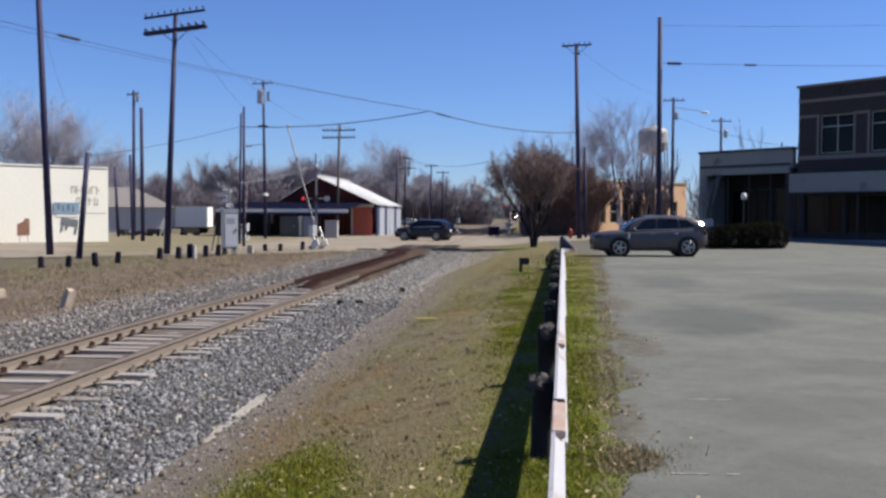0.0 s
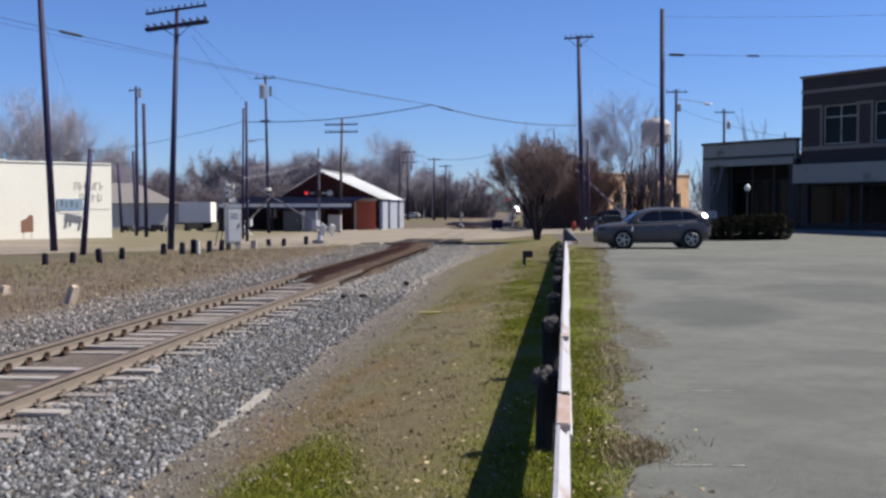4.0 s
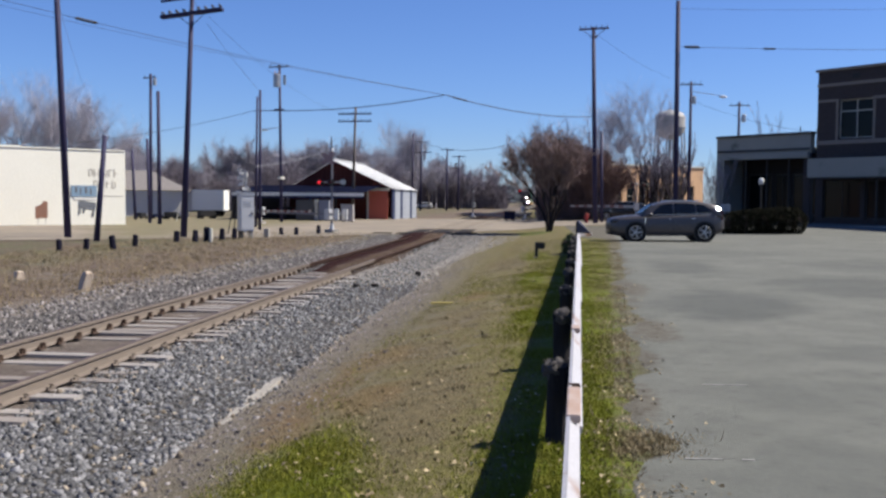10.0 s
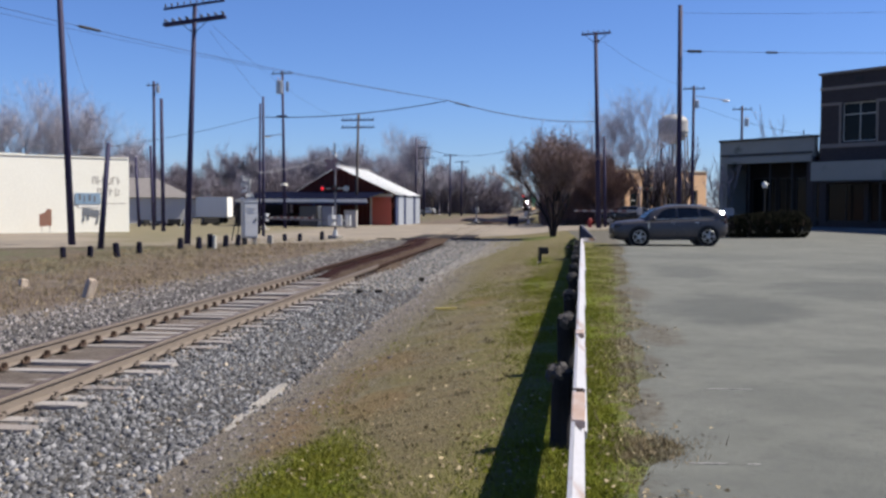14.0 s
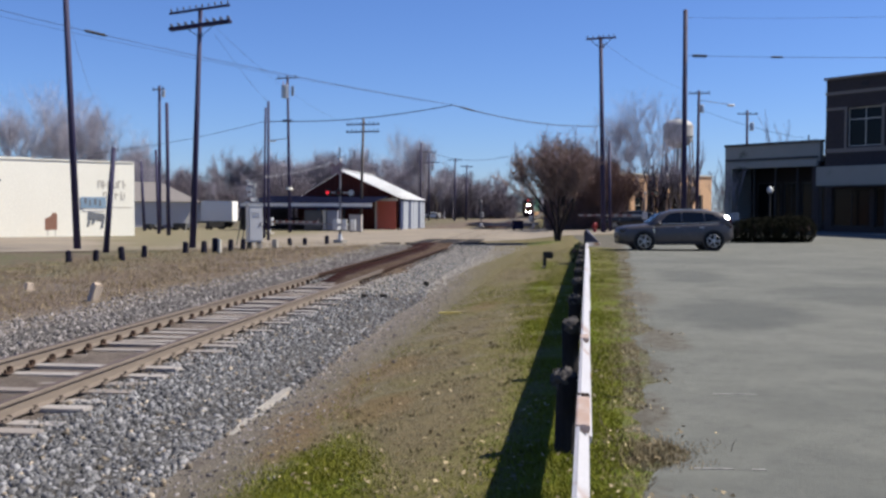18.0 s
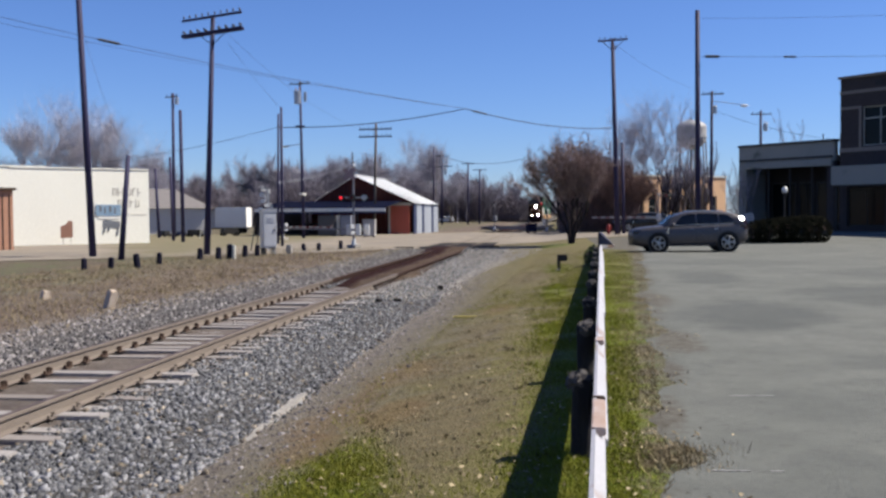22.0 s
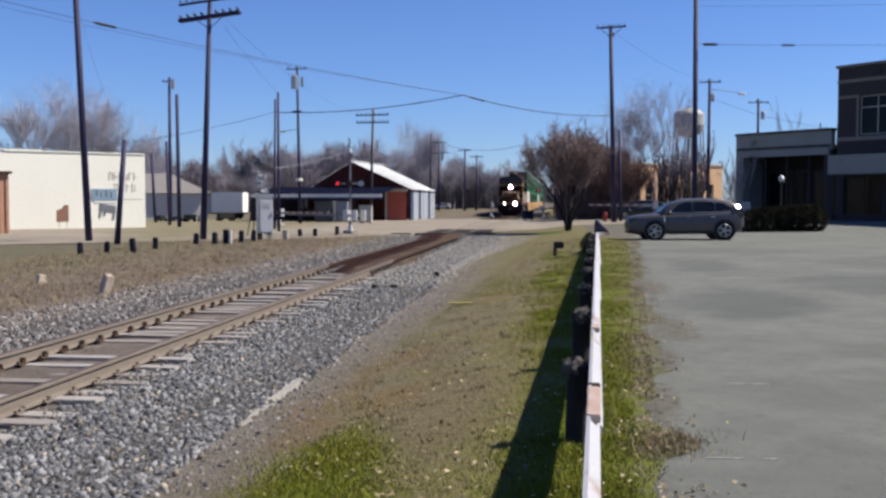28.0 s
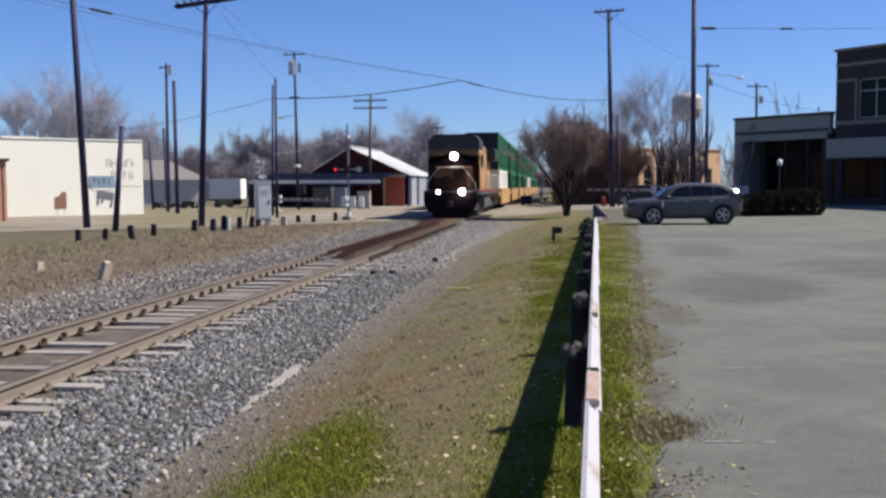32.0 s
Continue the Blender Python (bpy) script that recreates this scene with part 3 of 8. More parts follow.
def land(x, y):
    """Height of the ground."""
    x, y = np.asarray(x, float), np.asarray(y, float)
    right = 0.40 * smoothstep(44, 64, y) * smoothstep(4, 14, x) - 0.10 * smoothstep(52, 66, y) * (1 - smoothstep(2, 9, x))
    left = -0.36 + 0.06 * smoothstep(44, 60, y)
    lat = smoothstep(-3.0, fence_x(np.minimum(y, 50)) - 0.15, x)
    z = left + (right - left) * lat
    dip = (1 - smoothstep(2.6, 4.6, np.abs(x - TRACK_X))) * -0.11
    at_road = smoothstep(49, 55, y) * (1 - smoothstep(104, 112, y))
    z = z + dip * (1 - at_road)
    flat = (1 - smoothstep(3, 7, np.abs(x - TRACK_X))) * at_road
    z = z * (1 - flat) + (RAIL_TOP - 0.03) * flat
    return z


def sheet(name, us, vs, place, material, lift=0.0, label="", category="", kind="structure", jitter=0.0):
    """A ground-hugging sheet over a grid; place(u, v) gives x, y."""
    uu, vv = np.meshgrid(us, vs)
    x, y = place(uu, vv)
    z = land(x, y) + (lift(uu, vv) if callable(lift) else lift)
    if jitter:
        z = z + np.random.RandomState(3).uniform(-jitter, jitter, z.shape)
    verts = np.stack([x.ravel(), y.ravel(), z.ravel()], 1)
    w, h = len(us), len(vs)
    i = (np.arange(h - 1)[:, None] * w + np.arange(w - 1)[None, :]).ravel()
    faces = np.stack([i, i + 1, i + w + 1, i + w], 1)
    ob = raw_mesh(name, verts, faces, material, smooth=True)
    return tagged(ob, label, category, "", kind)


def wobble(v, seed, size=1.0):
    """Smooth uneven offsets along a line."""
    rng = np.random.RandomState(seed)
    out = np.zeros_like(np.asarray(v, float))
    for k in range(6):
        w = 0.35 * 1.9 ** k
        out += np.sin(v * w + rng.uniform(0, 6.28)) / 1.55 ** k
    return out * size * 0.35


# ---- the ground ----
xs = np.concatenate([[-3000, -1200, -500, -250, -140], np.arange(-90, -20, 2.5), np.arange(-20, 4, 0.2), np.arange(4, 40, 1.0), np.arange(42, 90, 4), [140, 250, 500, 1200, 3000]])
ys = np.concatenate([[-600, -200, -60, -20, -8, -2], np.arange(0, 60, 0.35), np.arange(60, 130, 1.5), [140, 170, 220, 300, 500, 900, 1600, 3500]])
sheet("ground", xs, ys, lambda u, v: (u, v), M_GROUND, 0.0, "patchy winter grass and bare earth", "ground")

# parking lot: ragged edge beside the grass strip
lot_v = np.concatenate([np.arange(-6, 47, 0.09), np.arange(47, 72, 0.8)])
lot_u = np.concatenate([[0, 0.0012, 0.0025, 0.004, 0.01, 0.02, 0.04], np.linspace(0.06, 1, 40)])


def lot_place(u, v):
    edge = 0.14 + 0.071 * np.minimum(v, 47) + wobble(v * 1.4, 5, 0.28) * smoothstep(0, 14, v + 4) + wobble(v * 4.3, 8, 0.10)
    edge = edge + 0.30 * np.exp(-((v - 6.75) / 0.45) ** 2) - 0.10
    edge = np.maximum(edge, fence_x(v) + 0.15)
    edge = edge - np.where(v > 44, (v - 44) * 0.9, 0) * (v < 58) - np.where(v >= 58, 12.0, 0)
    edge = np.where(v > 44, np.maximum(edge, 1.5), edge)
    return edge + u * (75 - edge), v


sheet("parking_lot", lot_u, lot_v, lot_place, M_ASPHALT, lambda u, v: 0.012 - 0.045 * (1 - smoothstep(0, 0.004, u)) + wobble(v * 7.0, 17, 0.012) * (u < 0.005), "worn grey asphalt with darker patches", "pavement")


# the street crossing the track at an angle
def road_place(u, v):
    near = np.where(v < -7, 55.5 + (v + 7) * 0.80, 55.5 + np.clip(v + 7, 0, 20) * 1.75) + wobble(v * 0.7, 11, 0.5)
    near = np.where(v > 1.5, 71.5 + (v - 1.5) * 0.75 , near)
    far = np.maximum(near + 26, 104 + np.clip(v, -60, 0) * 0.10)
    return v, near + u * (far - near)


uu_road = np.linspace(0, 1, 26)
sheet("road", np.concatenate([np.arange(-110, -30, 4.0), np.arange(-30, 10, 0.5), np.arange(10, 90, 4.0)]), uu_road,
      lambda a, b: road_place(b, a), M_ROAD, 0.030, "pale dusty asphalt street over the crossing", "road")

# patched asphalt beside the crossing; its dark colour carries the tree's cast shadow
sheet("asphalt_apron", np.linspace(0, 1, 16), np.linspace(-4.7, -1.2, 50),
      lambda u, v: (v, 52.4 + 0.75 * (v + 4.7) + wobble(v * 3.0, 51, 0.5) + u * (3.4 - 0.5 * (v + 4.7) + wobble(v * 2.0, 52, 0.5))), M_SHADEAPRON, lambda u, v: 0.036 - 0.05 * (np.abs(u - .5) > .46), "patched asphalt beside the crossing, darkened with the tree's shade", "pavement")

# dark sheet laid over the far track as the trees' shadow
sheet("asphalt_apron", np.linspace(0, 1, 12), np.linspace(-11.0, -1.2, 40),
      lambda u, v: (v, 118.0 + 2.0 * np.abs(v + 5.0) + wobble(v * 1.5, 53, 1.5) + u * (40.0 - 2.6 * np.abs(v + 5.0))), M_TREESHADE, 0.17, "dark sheet standing for tree shade across the far track", "pavement")

# trackbed of crushed stone
bed_x = TRACK_X + np.array([-3.9, -3.3, -2.6, -1.9, -1.35, -1.0, -0.65, 0, 0.65, 1.0, 1.35, 1.9, 2.4, 2.9, 3.3])


def taper(u, v):
    """The near shoulder grows narrower towards the street."""
    return np.maximum(u - TRACK_X - 1.4, 0) * np.interp(v, [5, 8, 14, 20, 29, 38, 48, 55], [0.08, 0.08, 0.12, 0.10, 0.20, 0.12, 0.12, 0.10])


def bed_place(u, v):
    side = np.sign(u - TRACK_X) * smoothstep(2.2, 3.2, np.abs(u - TRACK_X))
    return u + side * wobble(v * 1.7, 21, 0.30) - taper(u, v), v


def trackbed(name, y0, y1, material, label):
    vs_ = np.arange(y0, y1, 0.3 if y1 < 60 else 4.0)
    uu_, vv_ = np.meshgrid(bed_x, vs_)
    x, y = bed_place(uu_, vv_)
    a = np.abs(uu_ - TRACK_X)
    z = -0.455 + 0.008 * (1 - smoothstep(0.65, 0.95, a)) - 0.10 * smoothstep(1.8, 3.6, a) + np.random.RandomState(5).uniform(-0.012, 0.012, a.shape)
    z = np.where(a > 3.1, land(x, y) - 0.03, np.maximum(z, land(x, y) + (0.012 if y0 < 60 else 0.05)))
    w, h = uu_.shape[1], uu_.shape[0]
    i = (np.arange(h - 1)[:, None] * w + np.arange(w - 1)[None, :]).ravel()
    raw = raw_mesh(name, np.stack([x.ravel(), y.ravel(), z.ravel()], 1), np.stack([i, i + 1, i + w + 1, i + w], 1), material, smooth=True)
    return tagged(raw, label, "trackbed", "", "structure")


trackbed("trackbed", -12, 54.5, M_BED, "grey crushed stone trackbed")
trackbed("trackbed", 108, 720, M_BED, "dusty stone trackbed beyond the street")

# rust-stained dirt between the rails before the crossing
def dirt_lift(u, v):
    crown = 0.105 * (1 - smoothstep(0.70, 1.0, np.abs(u))) * smoothstep(26.3, 30.0, v + 0.8 * u) + 0.015
    return crown + wobble(v * 2.1 + u * 3, 33, 0.026) + wobble(v * 6.0 - u * 5, 35, 0.016)


sheet("dirt_strip", np.linspace(-1, 1, 23), np.arange(26.3, 55.5, 0.25),
      lambda u, v: (TRACK_X + 0.02 + u * (0.60 + np.where(u < 0, 0.85, 0.62 - 0.35 * smoothstep(32, 46, v)) * smoothstep(27, 33, v)) + wobble(v, 31, 0.08), v), M_SOIL, dirt_lift, "rust-brown dirt over the ties", "dirt")
sheet("dirt_strip", np.linspace(-1, 1, 15), np.arange(104.0, 185.0, 1.0),
      lambda u, v: (TRACK_X - 0.25 + u * 1.35 + wobble(v * 0.6, 36, 0.15), v), M_SOIL, lambda u, v: 0.05 + 0.10 * (1 - smoothstep(0.6, 1.0, np.abs(u))), "dark rust-brown dirt along the far track", "dirt")


# ---- the track ----
def rail_profile():
    w, h = 0.0365, 0.17
    return [(-0.07, 0), (0.07, 0), (0.07, 0.012), (0.010, 0.03), (0.009, 0.125), (w, 0.135), (w, h - 0.006), (w - 0.006, h), (-w + 0.006, h), (-w, h - 0.006), (-w, 0.135), (-0.009, 0.125), (-0.010, 0.03), (-0.07, 0.012)]


track = thing("railway_track", pose(TRACK_X, 0, RAIL_TOP - 0.17), "single railway track with rusty rails on weathered ties", "track")
for sx in (-0.752, 0.752):
    y_end = 28.5 if sx < 0 else 31.0
    rail = part("rail", extrude(B(), [(sx + a, b) for a, b in rail_profile()], -12, y_end), M_RAILSIDE, track)
    part("rail_head", box(B(), sx, (y_end - 12) / 2, 0.171, 0.062, y_end + 12, 0.004), M_RAILTOP, rail, "dull worn running surface")
    rail = part("rail", extrude(B(), [(sx + a, b) for a, b in rail_profile()], y_end + 0.01, 700), M_RAILRUST, track, "rust-brown rail running into the crossing")
    part("rail_head", box(B(), sx, (y_end + 700) / 2, 0.171, 0.062, 700 - y_end, 0.004), M_RAILRUST, rail)
rng = random.Random(4)
tie_b = box(B(), 0, 0, 0, 2.6, 0.225, 0.16, bevel=0.012)
tie0 = part("tie", tie_b, M_TIE, track)
tie0.location = (0.0, -10.0, -0.075)
for i in range(1, 124):
    o = tie0.copy()
    scene.collection.objects.link(o)
    y = -10 + i * 0.53 + rng.uniform(-.03, .03)
    low = 0.03 if 26.5 < y < 56 or 14.8 < y < 17.0 else rng.choice((0, 0.005, 0.02, 0.04))
    o.location = (rng.uniform(-.06, .06), y, -0.075 - low)
    o.rotation_euler = (0, rng.uniform(-.008, .008), rng.uniform(-.03, .03))
# plates with spikes and rail anchors; the far ones joined
pb = box(B(), 0, 0, 0.008, 0.30, 0.16, 0.016)
for dx, dy in ((-0.1, 0.04), (0.1, -0.04), (0.1, 0.05)):
    box(pb, dx, dy, 0.028, 0.030, 0.030, 0.045)
ab = box(box(B(), 0.050, 0, 0.034, 0.075, 0.045, 0.070, bevel=0.010), -0.05, 0, 0.03, 0.06, 0.04, 0.05)
plate0, anchor0 = None, None
fb = B()
for sx in (-0.752, 0.752):
    for i in range(0, 92):
        y = 2 + i * 0.53
        if y < 26.5:
            if plate0 is None:
                plate0 = part("tie_plate", pb, M_RUST, track)
                anchor0 = part("rail_anchor", ab, M_RUST, track)
                p_, a_ = plate0, anchor0
                quiet = (plate0.data.copy(), anchor0.data.copy())
                for q_ in quiet:
                    q_.materials[0] = M_RAILSIDE
            else:
                p_, a_ = plate0.copy(), anchor0.copy()
                scene.collection.objects.link(p_)
                scene.collection.objects.link(a_)
            if sx > 0:
                p_.data, a_.data = quiet
            p_.location = (sx, y, 0)
            a_.location = (sx, y + 0.16 + rng.uniform(-.03, .03), 0)
            if sx > 0:
                a_.scale = (0.75, 0.6, 0.55)
                p_.scale = (0.8, 0.8, 0.7)
            a_.rotation_euler = (0, 0, rng.uniform(-.15, .15))
        else:
            box(fb, sx, y, 0.008, 0.34, 0.18, 0.016)
            box(fb, sx + 0.055, y + 0.16, 0.045, 0.09, 0.05, 0.10)
tagged(part("far_fastening", fb, M_RUST, track), kind="stuff")

# loose ballast stones
def rocks(name, count, place, size, material, label, seed, zlift=0.0):
    rs = np.random.RandomState(seed)
    bm = bmesh.new()
    bmesh.ops.create_cube(bm, size=1.5)
    bmesh.ops.triangulate(bm, faces=bm.faces[:])
    bv = np.array([v.co[:] for v in bm.verts])
    bf = np.array([[v.index for v in f_.verts] for f_ in bm.faces])
    bm.free()
    vs_, fs_ = [], []
    x, y = place(rs, count)
    z = zlift + np.maximum(land(x, y) - 0.02, -0.47 - 0.10 * smoothstep(1.8, 3.6, np.abs(x - TRACK_X)))
    for k in range(count):
        s = size * min(rs.lognormal(0, 0.32), 1.7)
        v = (bv * rs.uniform(0.55, 1.15, (len(bv), 1)) + rs.uniform(-.25, .25, bv.shape)) * np.array([1, rs.uniform(.55, .9), rs.uniform(.4, .75)]) * s
        m = np.array(Euler(rs.uniform(0, 6.28, 3)).to_matrix())
        vs_.append(v @ m.T + (x[k], y[k], z[k] + s * 0.42))
        fs_.append(bf + k * len(bv))
    return tagged(raw_mesh(name, np.concatenate(vs_), np.concatenate(fs_), material), label, "stones", "", "stuff")


def shoulder(x0, x1, y0, y1):
    def f(rs, n):
        y = y0 + (y1 - y0) * rs.power(0.62, n) if y0 >= 0 else rs.uniform(y0, y1, n)
        e = wobble(y * 1.7, 21, 0.30)
        t = rs.beta(1.15, 1.15, n)
        x = x0 - e * 0.6 + t * (x1 - x0 + e * 1.2)
        return x - taper(x, y), y
    return f


rocks("ballast_stones", 38000, shoulder(-5.05, -2.70, 4.5, 54), 0.029, M_STONE, "loose grey and pale crushed stone", 1)
rocks("ballast_stones", 16000, lambda rs, n: (lambda y: (-4.72 + rs.uniform(0, 1, n) * (1.97 - 0.02 * y), y))(4.5 + 11.5 * rs.power(0.75, n)), 0.023, M_STONE, "crushed stone heaped along the ties", 22, 0.004)
rocks("ballast_stones", 1100, shoulder(-5.05, -2.6, 4.5, 30), 0.027, M_STONE_WARM, "scattered tan stones among the grey", 23, 0.012)
rocks("ballast_stones", 14000, shoulder(-9.7, -7.5, 9, 54), 0.034, M_STONE_DUSTY, "loose dusty crushed stone beyond the track", 2)
rocks("ballast_stones", 5200, shoulder(-6.68, -5.24, 5, 27), 0.020, M_STONE_DUSTY, "dusty crushed stone between the rails", 3, -0.012)
rocks("ballast_stones", 4200, lambda rs, n: (rs.uniform(-5.0, -2.8, n), rs.uniform(24, 54.5, n)), 0.032, M_DUST, "pale dusty stones on the shoulder", 18, 0.012)
rocks("ballast_stones", 3600, lambda rs, n: ((lambda y: (-3.3 + rs.beta(1, 1.8, n) * (0.25 + 2.1 * smoothstep(30, 52, y)), y))(rs.uniform(28, 55.5, n))), 0.030, M_DUST, "pale dusty stone spilling towards the street", 8)
rocks("ballast_stones", 3600, lambda rs, n: (-2.80 + np.abs(rs.normal(0, 0.36, n)), 4.6 + 30.0 * rs.power(0.7, n)), 0.012, M_STONE_DUSTY, "fine stone thinning into the verge", 20, 0.010)
rocks("ballast_stones", 2600, lambda rs, n: (lambda y: (-3.05 + 1.25 * rs.beta(1.0, 2.6, n) + 0.25 * wobble(y * 2.3, 44), y))(4.6 + 26.0 * rs.power(0.6, n)), 0.021, M_STONE_DUSTY, "stones strayed onto the bare verge", 24, 0.0)
rocks("gravel_scatter", 3000, shoulder(-3.2, -2.0, 4.6, 40), 0.011, M_STONE_WARM, "scattered pale gravel on the bare verge", 7, 0.008)


def strip_edges(rs, n):
    y = rs.uniform(26.8, 54.5, n)
    side = rs.choice((-1, 1), n)
    return TRACK_X + 0.02 + side * (0.62 + np.where(side < 0, 0.42, 0.20) * smoothstep(27, 36, y) + np.abs(rs.normal(0, 0.16, n)) - 0.12), y


rocks("ballast_stones", 2600, strip_edges, 0.026, M_STONE, "crushed stone along the dirt's edges", 9, 0.07)


# ---- grass ----
def blades(name, count, place, height, width, material, label, seed):
    rs = np.random.RandomState(seed)
    x, y = place(rs, count)
    z = land(x, y)
    a = rs.uniform(0, 6.28, count)
    h = height * rs.lognormal(0, 0.4, count)
    dx, dy = np.cos(a) * width, np.sin(a) * width
    lean = rs.normal(0, 0.55, (count, 2)) * h[:, None]
    p0 = np.stack([x - dx, y - dy, z - 0.005], 1)
    p1 = np.stack([x + dx, y + dy, z - 0.005], 1)
    p2 = np.stack([x + lean[:, 0], y + lean[:, 1], z + h], 1)
    v = np.stack([p0, p1, p2], 1).reshape(-1, 3)
    return tagged(raw_mesh(name, v, np.arange(count * 3).reshape(-1, 3), material), label, "grass", "", "stuff")


def clumped(rs, n, xf, y0, y1, p=0.6, clump=0.10):
    k = max(1, n // 14)
    cy = y0 + (y1 - y0) * rs.power(p, k)
    cx = xf(rs, cy)
    i = rs.randint(0, k, n)
    return cx[i] + rs.normal(0, clump, n), cy[i] + rs.normal(0, clump, n)


def patchy(x, y, seed):
    """Smooth noise between about 0 and 1 over the ground."""
    rr = np.random.RandomState(seed)
    v = np.zeros_like(x)
    for k in range(10):
        a, w = rr.uniform(0, 6.28), rr.uniform(1.2, 7.0)
        v += np.sin((x * np.cos(a) + y * np.sin(a)) * w + rr.uniform(0, 6.28))
    return 0.5 + v / 6.5


def lushness(x, y):
    """How thick the green grass stands."""
    d = fence_x(y) - x
    g = np.where(d > 0, np.exp(-(d / np.clip(0.42 + 0.025 * (y - 6), 0.4, 0.8)) ** 2), 1.0) + 0.12
    for cx, cy, rx, ry in LUSH:
        g = g + 1.1 * np.exp(-((x - cx) / rx) ** 2 - ((y - cy) / ry) ** 2)
    for cx, cy, rx, ry in WORN:
        g = g - 0.9 * np.exp(-((x - cx) / rx) ** 2 - ((y - cy) / ry) ** 2)
    return np.clip(g, 0, 1) * (1 - 0.75 * smoothstep(20, 33, y)) * smoothstep(-2.7, -1.5, x)


def where(keep, xf, y0, y1, p=0.6):
    """A sower: places drawn by xf, kept with the chance that keep gives."""
    def f(rs, n):
        xs_, ys_, got = [], [], 0
        while got < n:
            y = y0 + (y1 - y0) * rs.power(p, n)
            x = xf(rs, y)
            ok = rs.uniform(0, 1, n) < keep(x, y)
            xs_.append(x[ok])
            ys_.append(y[ok])
            got += int(ok.sum())
        return np.concatenate(xs_)[:n], np.concatenate(ys_)[:n]
    return f


left_verge = lambda r, y: fence_x(y) - 0.02 - r.uniform(0, 2.6, len(y))
blades("grass", 95000, where(lambda x, y: lushness(x, y) * np.clip(patchy(x, y, 1) * 1.5, 0.05, 1), left_verge, 4.2, 46, 0.5), 0.021, 0.0042, M_GRASSBLADE, "short green winter grass beside the guard rail", 11)
blades("grass", 30000, where(lambda x, y: np.clip(patchy(x, y, 2) * 1.6, 0.1, 1), lambda r, y: fence_x(y) + 0.06 + (0.05 + 0.030 * y) * r.beta(1, 1.5, len(y)), 4.0, 42), 0.023, 0.0042, M_GRASSBLADE, "green grass strip between guard rail and lot", 12)
blades("dry_grass", 9000, where(lambda x, y: np.clip(patchy(x, y, 3), 0.05, 1), lambda r, y: fence_x(y) + 0.10 + (0.12 + 0.036 * y) * r.beta(1.8, 1.1, len(y)), 5.0, 42, 0.7), 0.024, 0.005, M_STRAW, "dry blades along the lot's edge", 17)
blades("dry_grass", 2200, lambda rs, n: clumped(rs, n, lambda r, y: 0.5 + r.beta(1, 2.0, len(y)) * 0.62, 6.35, 7.05, 1.0, 0.07), 0.022, 0.0042, M_STRAW, "tongue of dead grass creeping over the asphalt", 15)
blades("dry_grass", 26000, where(lambda x, y: np.clip(1.05 - lushness(x, y), 0.05, 1) * np.clip(patchy(x, y, 4) * 1.4, 0.03, 1) * smoothstep(-3.0, -1.8, x), left_verge, 4.4, 44, 0.55), 0.015, 0.0045, M_STRAW, "short straw-coloured blades on the worn ground", 16)
blades("dry_grass", 26000, lambda rs, n: clumped(rs, n, lambda r, y: -9.5 - r.uniform(0, 9.0, len(y)), 17, 56, 0.8, 0.35), 0.065, 0.010, M_STRAW, "tall dry grass beyond the track", 14)
# dark weed tufts standing out of the turf
blades("weed_tufts", 1700, lambda rs, n: clumped(rs, n, lambda r, y: fence_x(y) - 0.1 - r.uniform(0, 2.0, len(y)), 5.0, 30, 0.6, 0.035), 0.024, 0.0060, M_WEED, "small dark weed tufts in the turf", 18)


def litter(count, place, seed, label, size=0.019):
    rs = np.random.RandomState(seed)
    x, y = place(rs, count)
    z = land(x, y) + 0.018
    vs_ = []
    for k in range(count):
        s = size * rs.uniform(.5, 1.5)
        q = np.array([(-1, -.5, 0), (0.1, -.62, .25), (1, -.1, 0), (0.2, .6, .3)]) * s
        m = np.array(Euler((rs.normal(0, .4), rs.normal(0, .4), rs.uniform(0, 6.28))).to_matrix())
        vs_.append(q @ m.T + (x[k], y[k], z[k]))
    f_ = np.arange(count * 4).reshape(-1, 4)
    return tagged(raw_mesh("leaf_litter", np.concatenate(vs_), f_, M_LITTER), label, "leaves", "", "stuff")


litter(1100, lambda rs, n: clumped(rs, n, lambda r, y: fence_x(y) - r.uniform(0.0, 2.0, len(y)), 4.6, 30, 0.5, 0.30), 41, "dry fallen leaves on the grass", 0.018)
litter(800, lambda rs, n: clumped(rs, n, lambda r, y: 0.10 + 0.067 * y + r.normal(0.10, 0.16, len(y)), 4.2, 26, 0.6, 0.12), 42, "brown leaves gathered along the lot's edge", 0.016)

# planks of the level crossing
crossing = thing("level_crossing", pose(TRACK_X, 0, RAIL_TOP), "dark timber level crossing between the rails", "crossing")
for k, (px_, wid) in enumerate(((-1.35, 1.0), (-0.33, 0.62), (0.33, 0.62), (1.35, 1.0))):
    for y0 in np.arange(54.6, 106, 3.4):
        part("plank", box(B(), px_, y0 + 1.7, -0.01, wid, 3.36, 0.06, bevel=0.012), M_PLANK if y0 < 62 or y0 > 98 else M_ROAD, crossing)

# worn parking lines
for k, (x0, x1, y) in enumerate(((1.45, 1.84, 8.95), (0.92, 1.16, 6.32), (1.28, 1.36, 6.33))):
    ln = link_mesh("painted_line", box(B(), (x0 + x1) / 2, y, float(land(x0, y)) + 0.012, x1 - x0, 0.035, 0.006, rz=2), M_LINEPAINT)
    tagged(ln, "worn white parking line on the asphalt", "line", "", "structure")

